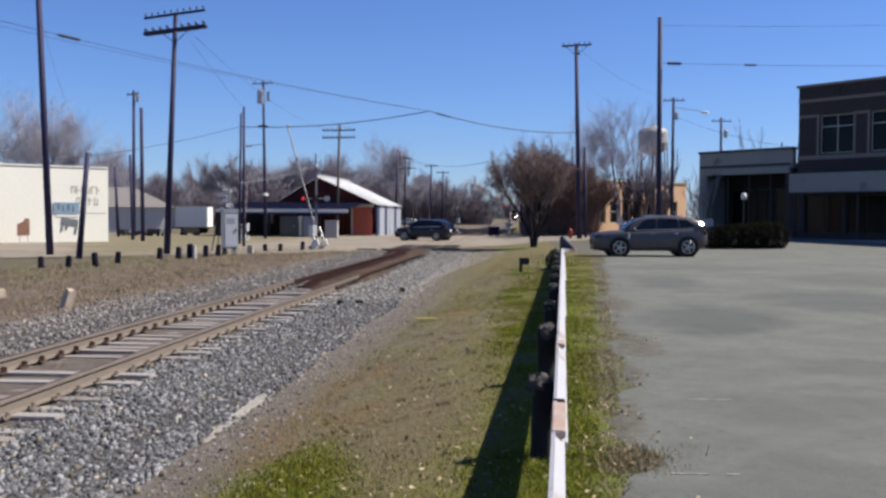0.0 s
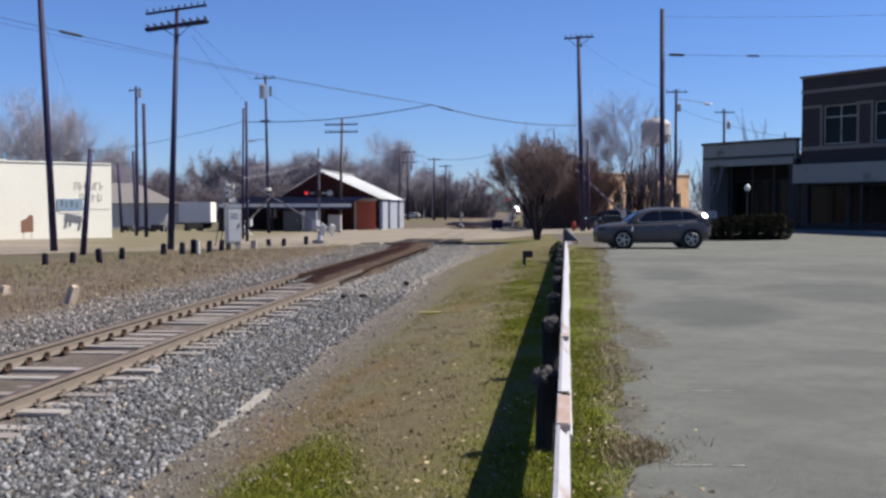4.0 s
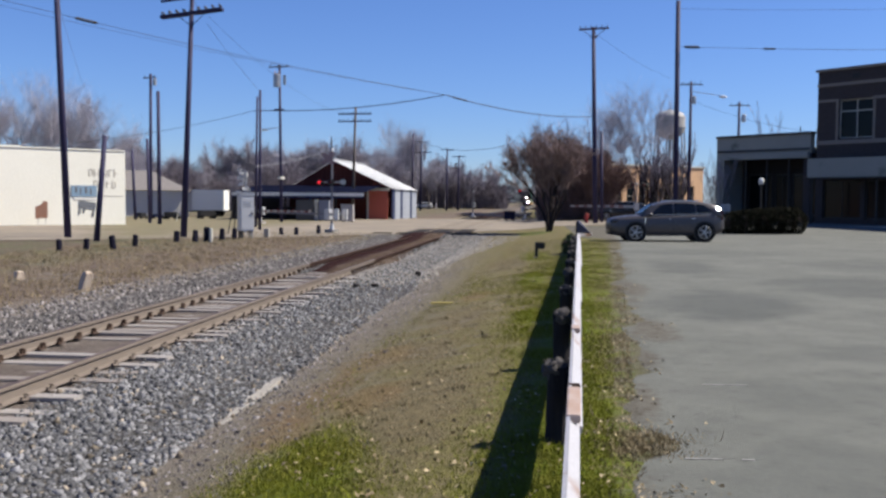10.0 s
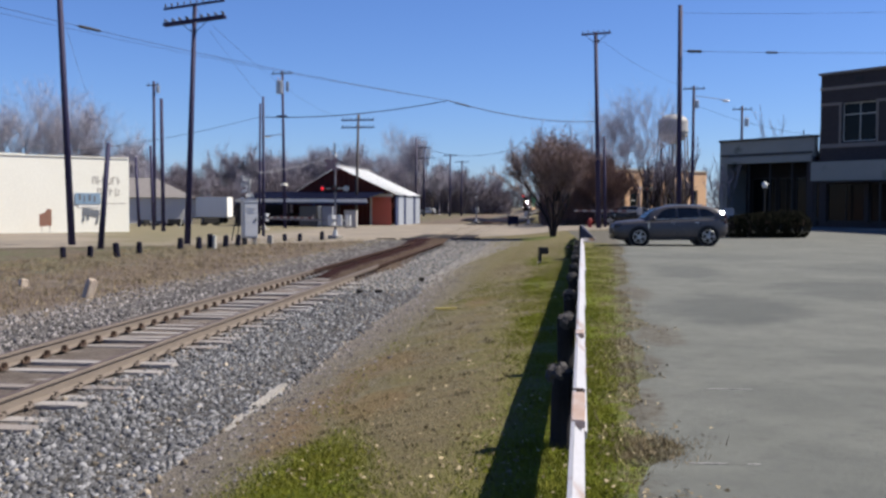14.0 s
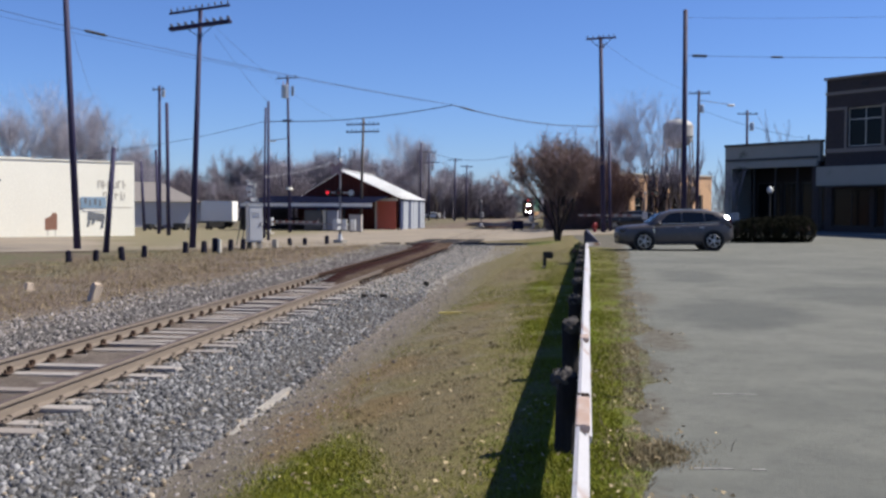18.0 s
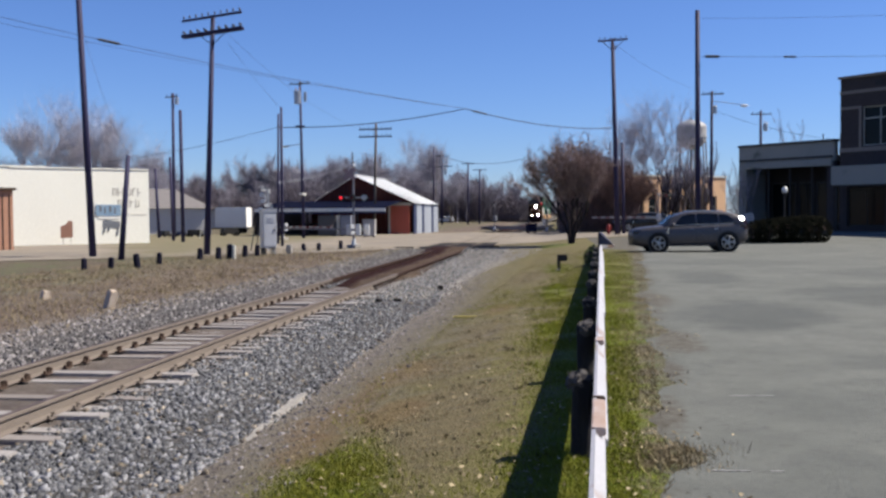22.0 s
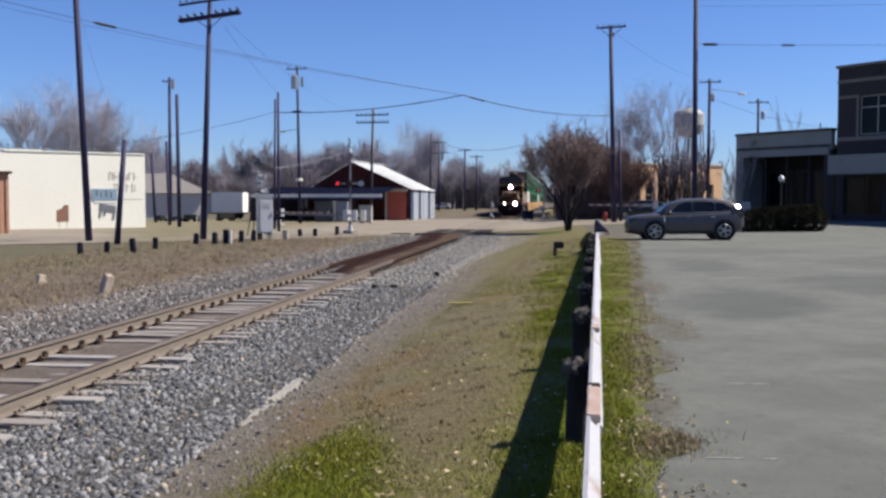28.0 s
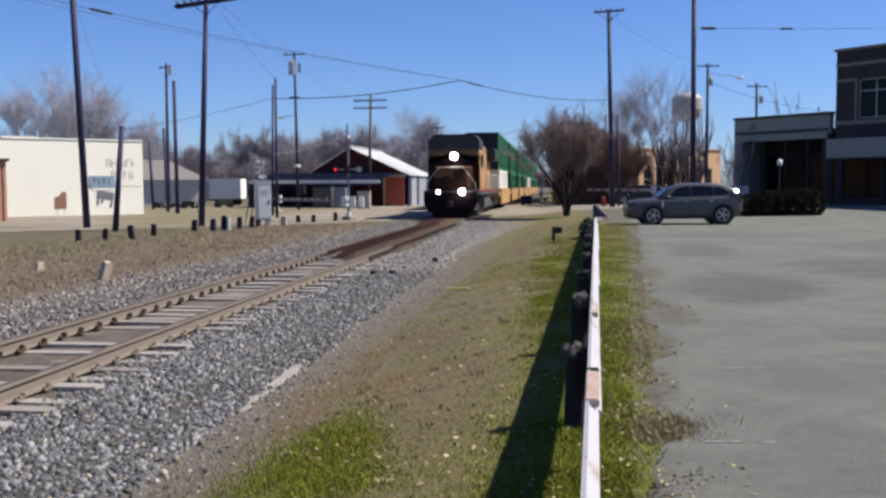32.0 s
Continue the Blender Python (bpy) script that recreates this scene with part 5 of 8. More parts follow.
part("collar", rod(B(), (tt.x * .28, 0, tt.z * .28), (tt.x * .28, 0, tt.z * .28 + 0.22), 0.32, 0.26, 10), M_CREAM, pole_t, "pale collar")
part("lamp_arm", rod(B(), (tt.x * .6, 0, 8.0), (tt.x * .6 - 1.15, -.2, 7.85), .03, seg=6), M_GALV, pole_t)
lh = part("lamp_head", ball(B(), 0, 0, 0, .26, 1.3, .6, .35), M_GLOBE, pole_t, "pale street light head", True)
lh.location = (tt.x * .6 - 1.3, -.2, 7.80)
pole_g, tg = tip_pole("telegraph_pole", (-17.91, 93.9, 0), (-17.65, 93.9, 10.4), 0.15, 0.11, "grey telegraph pole with two crossarms", M_POLE_GREY)
for dz in (-0.62, -1.32):
    crossarm(pole_g, tg + Vector((-0.05, 0, dz)), 3.2, 0, 0.6, 8, 0.12)
pole_2, t2 = tip_pole("utility_pole", (4.33, 79.7, 0), (3.93, 79.7, 15.35), 0.21, 0.14, "tall dark utility pole with a crossarm beside the street")
crossarm(pole_2, t2 + Vector((0, 0, -0.15)), 2.5, 20, 6, 6, 0.15)
crossarm(pole_2, t2 + Vector((0, 0, -0.75)), 1.1, 70, 0, 2, 0.1)
for sx in (-1, 1):
    part("brace", rod(B(), t2 + Vector((sx * 0.85, -0.1, -0.2)), t2 + Vector((0, -0.1, -0.95)), 0.025, seg=6), M_DARKSTEEL, pole_2)
pole_2b, _ = tip_pole("utility_pole", (5.0, 82.5, 0), (4.85, 82.5, 7.4), 0.13, 0.1, "short dark pole beside the tall one")
pole_3, t3 = tip_pole("utility_pole", (7.93, 60.0, 0), (7.86, 60.0, 13.45), 0.165, 0.13, "tall dark utility pole beside the lot")
pole_4, t4 = tip_pole("utility_pole", (13.75, 95, 0), (13.78, 95, 12.9), 0.17, 0.12, "utility pole with a crossarm and a street light on an arm")
crossarm(pole_4, t4 + Vector((0, 0, -0.3)), 2.1, 10, 1.5, 4, 0.10, M_POLE_GREY)
transformer(pole_4, t4 + Vector((0.25, -0.2, -1.75)), 0.8)
arm4 = part("lamp_arm", rod(B(), t4 + Vector((0, 0, -0.9)), t4 + Vector((2.6, -0.4, -1.35)), 0.03, seg=6), M_GALV, pole_4)
hd = ball(B(), 0, 0, 0, 0.36, 1, .5, .35)
hd_ob = part("lamp_head", hd, M_GLOBE, arm4, "pale street light head", True)
hd_ob.location = t4 + Vector((2.85, -0.4, -1.45))
pole_5, t5 = tip_pole("utility_pole", (21.3, 111, 0), (21.25, 111, 12.6), 0.18, 0.13, "utility pole with a transformer behind the shops")
crossarm(pole_5, t5 + Vector((0, 0, -0.4)), 2.2, 5, 0, 4, 0.10, M_POLE_GREY)
transformer(pole_5, t5 + Vector((0.45, -0.25, -1.8)), 0.95)
for k, (px_, py_, tz) in enumerate(((-24.6, 190, 14.6), (-23.0, 190, 13.1), (-18.0, 190, 11.6), (-16.6, 200, 10.8))):
    pq, tq = tip_pole("utility_pole", (px_, py_, 0), (px_ + 0.1, py_, tz), 0.2, 0.14, "far utility pole along the track")
    if k:
        crossarm(pq, tq + Vector((0, 0, -0.3)), 2.6, 0, 0, 4, 0.14)
    if k == 1:
        crossarm(pq, tq + Vector((0.3, 0, -2.3)), 3.4, 0, 3, 4, 0.14)
        transformer(pq, tq + Vector((0.7, -0.2, -3.2)), 1.2)
for (px_, py_, tz) in ((2.7, 105, 8.6), (6.0, 128, 10.6)):
    tip_pole("utility_pole", (px_, py_, 0), (px_, py_, tz), 0.14, 0.1, "thin pole behind the thicket")


def cable(name, p, q, sag, r, label, splices=()):
    p, q = Vector(p), Vector(q)
    t = thing(name, Matrix.Translation(p), label, "cable")
    pts = [(q - p) * s + Vector((0, 0, -4 * sag * s * (1 - s))) for s in [i / 40 for i in range(41)]]
    side = (q - p).cross(Vector((0, 0, 1))).normalized()
    ring = [side * (r * math.cos(k * math.tau / 5)) + Vector((0, 0, r * math.sin(k * math.tau / 5))) for k in range(5)]
    vs_ = np.array([c + o for c in pts for o in ring])
    raw_mesh("strand", vs_, np.array([(i * 5 + k, i * 5 + (k + 1) % 5, i * 5 + 5 + (k + 1) % 5, i * 5 + 5 + k) for i in range(40) for k in range(5)]), M_WIRE, t, True)
    for s, ln, rr in splices:
        c = (q - p) * s + Vector((0, 0, -4 * sag * s * (1 - s)))
        d = (q - p).normalized() + Vector((0, 0, -4 * sag * (1 - 2 * s) / (q - p).length))
        part("splice_case", rod(rod(B(), c - d * ln / 2, c + d * ln / 2, rr, seg=10), c - d * ln * .6, c + d * ln * .6, rr * .5, seg=8), M_BLACK, t, "black splice case")
    return t

cable("overhead_cable", (-29.8, 45.2, 12.0), (-6.0, 62, 8.2), 0.33, 0.014, "black overhead cable with a splice case", ((0.268, 1.0, 0.075),))
cable("overhead_cable", (-34.5, 43.5, 12.7), (-6.0, 62, 8.2), 0.40, 0.009, "thin black overhead cable")
cable("overhead_cable", (-6.0, 62, 8.2), (3.93, 79.7, 8.35), 0.42, 0.030, "black overhead cable dipping to the tall pole", ((0.08, 1.5, 0.055),))
cable("overhead_cable", (-29.4, 60, 5.0), (-19.0, 65.3, 7.55), 0.25, 0.015, "black overhead cable to the pair of poles")
cable("overhead_cable", (-19.0, 65.3, 7.55), (-6.0, 62, 8.2), 0.35, 0.029, "black overhead cable from the pair of poles")
cable("overhead_cable", (7.9, 60, 10.78), (26.0, 60.5, 10.62), 0.10, 0.012, "thin cable with black splice cases", ((0.045, 0.75, 0.085), (0.29, 0.62, 0.06)))
cable("overhead_cable", (7.9, 60, 13.0), (26.0, 60.5, 13.1), 0.15, 0.008, "thin black overhead wire")
cable("overhead_cable", (-23.0, 190, 12.9), (-4.0, 150, 10.4), 1.4, 0.03, "far black overhead wire across the track")
cable("guy_wire", (-16.6, 48.4, 10.3), (-17.4, 60.5, 8.3), 0.12, 0.008, "slack thin wire between poles")
cable("guy_wire", (-23.3, 46.5, 11.0), (-19.65, 43.4, 4.4), 0.5, 0.007, "slack thin wire between poles")
cable("overhead_cable", (13.8, 95, 11.2), (22.0, 79, 7.0), 0.5, 0.012, "black service cable to the shops")
cable("overhead_cable", (13.8, 95, 12.6), (3.9, 79.7, 15.1), 0.6, 0.008, "thin black overhead wire")
cable("overhead_cable", (-17.65, 93.9, 9.6), (-17.4, 48.4, 11.5), 1.2, 0.007, "thin black telegraph wire")

# ---- bollards beyond the track ----
rs = random.Random(12)
boll = None
for k, (x, y, h, r) in enumerate(((-17.76, 35.3, .36, .11), (-17.14, 36.2, .36, .11), (-16.29, 36.7, .45, .13), (-16.55, 39.4, .40, .12), (-16.46, 43.8, .42, .13), (-15.62, 43.9, .45, .14),
                                  (-15.28, 44.5, .56, .15), (-15.18, 46.4, .46, .13), (-14.9, 47.4, .46, .13), (-13.99, 52.9, .34, .12), (-13.19, 53.0, .36, .12), (-12.4, 54.9, .42, .12))):
    t = thing("bollard", pose(x, y, float(land(x, y)), rs.uniform(-5, 5), rs.uniform(-6, 6), rs.uniform(0, 360)), "short dark sawn-off timber post in dry grass", "bollard", "row of timber posts")
    h *= 1.12
    bm = rod(B(), (0, 0, -0.15), (0, 0, h), r * 1.05, r * 0.92, 10)
    for v in bm.verts:
        v.co += Vector((rs.uniform(-.012, .012), rs.uniform(-.012, .012), rs.uniform(-.02, .015)))
    part("stump", bm, M_BOLLARD, t)
    part("cut_top", ball(B(), 0, 0, h - 0.015, r * 0.93, 1, 1, 0.55, 10, 6), M_BOLLARD, t, "rounded worn top")
t = thing("pale_post", pose(-15.05, 44.4, float(land(-15.05, 44.4))), "short pale post behind a dark timber post", "post")
part("stump", rod(B(), (0, 0, -0.1), (0, 0, 0.62), 0.09, 0.08, 10), M_CREAM, t)


def chunk(name, x, y, w, d, h, material, label, seed, lean=0, yaw=None):
    rs = random.Random(seed)
    ob = thing(name, pose(x, y, float(land(x, y)), lean, lean, rs.uniform(0, 90) if yaw is None else yaw), label, "stone")
    bm = box(B(), 0, 0, h / 2 - 0.05, w, d, h + 0.1, bevel=min(w, d) * 0.14)
    bmesh.ops.subdivide_edges(bm, edges=bm.edges[:], cuts=1)
    for v in bm.verts:
        v.co += Vector((rs.uniform(-1, 1), rs.uniform(-1, 1), rs.uniform(-1, 1))) * min(w, d) * 0.07
    part("block", bm, material, ob)
    return ob


chunk("marker_stone", -9.89, 20.75, 0.20, 0.17, 0.40, M_MARKER, "pale broken concrete marker leaning in dry grass", 3, 11, 52)
chunk("marker_stone", -12.37, 22.6, 0.19, 0.16, 0.21, M_MARKER, "small pale broken concrete lump", 4, 3, 50)
for k, (x, y, s) in enumerate(((-4.3, 23.0, .12), (-3.9, 23.3, .10), (-3.35, 27.2, .13))):
    chunk("dark_rock", x, y, s * 1.6, s, s, M_PLANK, "dark lump of old tie on the stones", 20 + k, 5)
cb = thing("concrete_curb", pose(-2.93, 9.95, float(land(-2.93, 9.95)), 1, 0, 1), "half-buried strip of pale concrete beside the stones", "concrete strip")
bm = box(B(), 0, 0, -0.006, 0.11, 2.3, 0.07, bevel=0.015)
bmesh.ops.subdivide_edges(bm, edges=[e for e in bm.edges if abs(e.verts[0].co.y - e.verts[1].co.y) > 1], cuts=9)
rsc = random.Random(31)
for v in bm.verts:
    v.co += Vector((rsc.uniform(-.025, .025), 0, rsc.uniform(-.018, .006)))
part("strip", bm, M_DUST, cb)
t = thing("loose_board", pose(-1.76, 17.9, float(land(-1.76, 17.9)), 0, 0, 12), "short faded yellow board lying on the grass", "board")
part("plank", box(B(), 0, 0, 0.03, 0.42, 0.11, 0.035, bevel=0.006), M_YBOARD, t)
vz = float(land(-0.06, 30.0))
t = thing("valve_marker", pose(-0.06, 30.0, vz), "small black marker post with a flag-shaped head on grass", "marker post")
part("post", rod(B(), (-0.05, 0, -0.1), (-0.05, 0, 0.46), 0.055, 0.05, 10), M_BLACK, t)
part("head", box(B(), 0.07, 0, 0.36, 0.27, 0.16, 0.20, bevel=0.03), M_BLACK, t)
part("base_stone", box(B(), -0.08, -0.1, 0.0, 0.12, 0.1, 0.08, bevel=0.02), M_CHALK, t)


def leafy(name, pos, blobs, count, size, material, label, category, seed, core=M_DARKSTEEL):
    rs = np.random.RandomState(seed)
    t = thing(name, pose(*pos), label, category)
    q = np.array([(-1, -.5, 0), (0.1, -.62, .25), (1, -.1, 0), (0.2, .6, .3)])
    vs_ = []
    for k in range(count):
        bx, by, bz, rx, ry, rz = blobs[rs.randint(len(blobs))]
        d = rs.normal(0, 1, 3)
        d /= np.linalg.norm(d)
        d *= rs.uniform(0.72, 1.04) ** 0.5
        p = np.array([bx + d[0] * rx, by + d[1] * ry, bz + d[2] * rz])
        if p[2] < 0:
            p[2] = rs.uniform(0, .2)
        m = np.array(Euler(rs.uniform(0, 6.28, 3)).to_matrix())
        vs_.append((q * size * rs.uniform(.6, 1.4)) @ m.T + p)
    raw_mesh("leaves", np.concatenate(vs_), np.arange(count * 4).reshape(-1, 4), material, t)
    segs = []
    rr = random.Random(seed)
    for bx, by, bz, rx, ry, rz in blobs:
        grow(segs, rr, (bx, by, 0), Vector((0, 0, 1)), bz * 0.7, 0.05, 3, 3, 0.8, 0.3, 0.7)
    raw_mesh("branches", *tubes(segs, 4, 0.008), M_TWIG_RED, t)
    return t


leafy("hedge", (11.3, 51.5, float(land(11.3, 51.5))), [(-1.7, .1, .52, .7, .65, .62), (-1.0, 0, .58, .8, .7, .66), (-.4, .1, .60, .8, .75, .68), (.2, 0, .62, .8, .78, .72), (.8, 0, .64, .8, .78, .74), (1.35, .05, .62, .68, .75, .74)], 26000, 0.036, M_HEDGE, "clipped dark hedge with russet top beside the shops", "hedge", 5)
leafy("shrub", (0.93, 31.0, float(land(0.93, 31.0))), [(0, 0, .38, .17, .28, .26), (-.10, .5, .24, .16, .35, .24), (.06, 1.0, .20, .15, .35, .22)], 2000, 0.035, M_SHRUB, "small leafy green shrub beside the guard rail", "shrub", 6)


# ---- vehicles ----
def wheel_parts(car, name, x, y, r, side, rim=M_ALLOY, spokes=5):
    w = part(name, rod(B(), (0, -0.11, 0), (0, 0.11, 0), r, seg=24), M_RUBBER, car)
    w.location = (x, y, r)
    bm = rod(B(), (0, side * 0.105, 0), (0, side * 0.118, 0), r * 0.70, seg=20)
    part("rim_well", bm, M_DARKSTEEL, w)
    bm = rod(B(), (0, side * 0.112, 0), (0, side * 0.135, 0), r * 0.16, seg=10)
    for k in range(spokes):
        a = 2 * math.pi * k / spokes
        c, s = math.cos(a), math.sin(a)
        rod(bm, (c * r * .1, side * 0.125, s * r * .1), (c * r * .66, side * 0.125, s * r * .66), 0.035, 0.028, 6)
    for k in range(24):
        a, b2 = 2 * math.pi * k / 24, 2 * math.pi * (k + 1) / 24
        rod(bm, (math.cos(a) * r * .67, side * .12, math.sin(a) * r * .67), (math.cos(b2) * r * .67, side * .12, math.sin(b2) * r * .67), 0.018, seg=5)
    part("rim", bm, rim, w, "silver alloy rim")
    return w


def loft(sections):
    """A closed skin through rings of points, mirrored about y = 0."""
    bm = B()
    rings = []
    for x, half in sections:
        ring = [bm.verts.new((x, y, z)) for y, z in half] + [bm.verts.new((x, -y, z)) for y, z in half[-2:0:-1]]
        rings.append(ring)
    n = len(rings[0])
    for a, b in zip(rings, rings[1:]):
        for i in range(n):
            j = (i + 1) % n
            bm.faces.new((a[i], a[j], b[j], b[i]))
    bm.faces.new(rings[0])
    bm.faces.new(rings[-1][::-1])
    bmesh.ops.recalc_face_normals(bm, faces=bm.faces[:])
    return bm


def car(name, m, label, paint, L=4.83, W=1.88, Hh=1.66, wr=0.37, beam=None, glint=False):
    """A five-door car; its nose points along -x, wheels on z = 0."""
    c = thing(name, m, label, "car")
    f_, r_ = -L / 2, L / 2
    ax_f, ax_r = f_ + L * 0.222, r_ - L * 0.178
    low, belt = 0.25, 0.63 * Hh

    def sill(x):
        """Height of the window line, rising to the tail."""
        return belt + 0.10 * (x - f_) / L

    # body: share of the length, half width, underside, shoulder, bonnet or deck height
    rows = [(0.000, .62, .46, .44 * Hh, .50 * Hh), (0.012, .78, .32, .50 * Hh, .56 * Hh), (0.045, .89, .26, .535 * Hh, .595 * Hh), (0.10, .955, low, .565 * Hh, .62 * Hh),
            (0.18, .985, low, .59 * Hh, .645 * Hh), (0.27, .995, low, .61 * Hh, .662 * Hh), (0.40, 1.0, low, .622 * Hh, .66 * Hh), (0.60, 1.0, low, .640 * Hh, .675 * Hh),
            (0.78, .99, low, .660 * Hh, .690 * Hh), (0.90, .965, low + .03, .675 * Hh, .70 * Hh), (0.965, .91, .34, .68 * Hh, .70 * Hh), (0.992, .84, .42, .64 * Hh, .665 * Hh), (1.0, .78, .50, .56 * Hh, .58 * Hh)]
    secs = []
    for u, w, zl, zs, zt in rows:
        w *= W / 2
        mid = zl + (zs - zl) * .52
        secs.append((f_ + L * u, [(0, zl), (w * .80, zl), (w * .95, zl + .07), (w * .985, zl + .20), (w, mid), (w * .985, zs - .10), (w * .955, zs - .02), (w * .86, zs + (zt - zs) * .45), (w * .50, zt - .01), (0, zt)]))
    body = part("body", loft(secs), paint, c, smooth=True)

    def side_z(z):
        return W / 2 * .93 * (1 - 0.30 * max(0, z - belt))
    # cabin
    roof = [(.265, belt + .03), (.325, belt + .24), (.375, Hh - .19), (.42, Hh - .09), (.48, Hh - .03), (.56, Hh), (.68, Hh), (.79, Hh - .03), (.87, Hh - .085), (.92, Hh - .18), (.955, Hh - .34), (.98, belt + .09)]
    secs = []
    for u, zr in roof:
        b_, e_ = belt - .06, max(zr - .09, belt - .03)
        secs.append((f_ + L * u, [(0, b_), (side_z(b_), b_), (side_z((b_ + e_) / 2), (b_ + e_) / 2), (side_z(e_), e_), (side_z(zr) * .95, e_ + (zr - e_) * .62), (side_z(zr) * .80, zr - .012), (0, zr + .012)]))
    part("cabin", loft(secs), paint, c, smooth=True)
    for sd in (-1, 1):
        win = [[(f_ + L * .355, sill(f_ + L * .355) + .015), (f_ + L * .43, Hh - .20), (f_ + L * .48, Hh - .125), (f_ + L * .545, Hh - .105), (f_ + L * .545, sill(f_ + L * .545) + .01)],
               [(f_ + L * .56, sill(f_ + L * .56) + .01), (f_ + L * .56, Hh - .10), (f_ + L * .67, Hh - .105), (f_ + L * .735, Hh - .13), (f_ + L * .745, sill(f_ + L * .745) + .02)],
               [(f_ + L * .76, sill(f_ + L * .76) + .03), (f_ + L * .75, Hh - .14), (f_ + L * .82, Hh - .17), (f_ + L * .895, sill(f_ + L * .895) + .11)]]
        for w in win:
            bm = B()
            vs_ = [bm.verts.new((x, sd * (side_z(z) + 0.010), z)) for x, z in w]
            bm.faces.new(vs_)
            bmesh.ops.solidify(bm, geom=bm.faces[:], thickness=0.012)
            part("side_window", bm, M_GLASS_CAR, c, "dark tinted glass")
        for hx in (.515, .725):
            part("door_handle", box(B(), f_ + L * hx, sd * (W / 2 * .975), belt - .11, .19, .035, .032, bevel=.01), M_ALLOY, c)
        part("door_mirror", ball(B(), f_ + L * .345, sd * (W / 2 + .07), belt + .07, .11, .8, 1.1, .75), paint, c, smooth=True)
        part("vent_trim", box(B(), f_ + L * .305, sd * (W / 2 * .992), belt - .20, .035, .02, .24, bevel=.008), M_CHROME, c, "bright vertical vent trim")
        part("sill_trim", box(B(), (ax_f + ax_r) / 2, sd * (W / 2 * .965), low + .05, ax_r - ax_f - 2 * wr - .22, .05, .12, bevel=.015), M_BLACK, c)
        part("window_trim", box(B(), f_ + L * .605, sd * (side_z(belt + .07) + .012), sill(f_ + L * .605) + .0, L * .54, .012, .022, tilt=Matrix.Rotation(-math.atan(.10 / L), 4, "Y")), M_ALLOY, c, "bright window trim")
        for dx in (.33, .55, .755):
            part("door_gap", box(B(), f_ + L * dx, sd * (W / 2 * .990), .66, .010, .012, .60), M_BLACK, c)
        part("headlight", ball(B(), f_ + .30, sd * (W / 2 - .20), .50 * Hh, .20, 1.5, .55, .50), beam or M_CLEAR, c, "dark swept-back headlight" if beam else "clear headlight", True)
        part("tail_light", box(B(), r_ - .13, sd * (W / 2 - .16), belt + .02, .14, .14, .40, bevel=.03), M_REDLENS, c, "tall red tail light")
        part("roof_rail", box(B(), f_ + L * .64, sd * W * .335, Hh + .012, L * .30, .035, .03, bevel=.01), M_ALLOY, c)
        for ax in (ax_f, ax_r):
            wheel_parts(c, "wheel", ax, sd * (W / 2 - .105), wr, sd)
            part("wheel_arch", rod(B(), (ax, sd * (W / 2 - .30), wr + .015), (ax, sd * (W / 2 + .004), wr + .015), wr + .060, seg=28), M_BLACK, c)
    for sx_, tag in ((1, "windscreen"), (-1, "rear_window")):
        if sx_ > 0:
            pts = ((f_ + L * .278, -W * .37, belt + .085), (f_ + L * .385, -W * .31, Hh - .15), (f_ + L * .385, W * .31, Hh - .15), (f_ + L * .278, W * .37, belt + .085))
        else:
            pts = ((f_ + L * .928, -W * .31, Hh - .21), (f_ + L * .972, -W * .36, belt + .17), (f_ + L * .972, W * .36, belt + .17), (f_ + L * .928, W * .31, Hh - .21))
        bm = B()
        bm.faces.new([bm.verts.new(p) for p in pts])
        bmesh.ops.solidify(bm, geom=bm.faces[:], thickness=0.015)
        part(tag, bm, M_GLASS_CAR, c).location = (-0.03 * sx_, 0, 0.015)
    part("grille", box(B(), f_ + .03, 0, .37 * Hh, .07, .95, .26, bevel=.02), M_BLACK, c)
    part("front_bumper", box(B(), f_ + .09, 0, .34, .16, W * .70, .12, bevel=.04), M_BLACK, c)
    part("rear_bumper", box(B(), r_ - .06, 0, .44, .14, W * .80, .14, bevel=.04), M_BLACK, c)
    part("number_plate", box(B(), r_ - .005, 0, .80, .025, .31, .15), M_WHITE, c, "pale blank number plate")
    part("floor_pan", box(B(), 0, 0, .29, L * .86, W * .78, .10), M_BLACK, c)
    if glint:
        # chrome disc added and tilted only to throw the sun's glint at the eye
        rf = part("reflector", ball(B(), 0, 0, 0, .15, 1, 1, .10), M_CHROME, c, "added chrome disc that throws a sun glint", True)
        n_ = GLINT
        rf.matrix_basis = Matrix.Translation((r_ - .26, -W / 2 + .17, Hh - .33)) @ n_.to_track_quat("Z", "Y").to_matrix().to_4x4()
        part("rear_spoiler", box(B(), f_ + L * .905, 0, Hh - .135, .26, W * .62, .035, bevel=.012), paint, c)
    return c


# the half-way direction between the sun and the eye, in the parked car's own space
GLINT = Matrix.Rotation(radians(-4.0), 3, "Z") @ (SUN_DIR + (Vector(EYE) - Vector((7.3, 42.5, 1.4))).normalized()).normalized()


# parked crossover beside the lot's edge: nose to -x
suv = car("parked_crossover", pose(5.16, 42.6, float(land(5.21, 43.3)) + 0.020, 0, -0.6, 4.0), "grey metallic five-door crossover parked on the lot, nose to the track", M_SUV, L=4.70, Hh=1.68, wr=0.385, beam=M_GLASS_CAR, glint=True)
blue_car = car("passing_car", pose(-7.88, 78.0, RAIL_TOP, 0, 0, 0), "dark blue five-door car driving over the crossing", M_CARBLUE, L=4.6, W=1.85, Hh=1.62, wr=0.35)
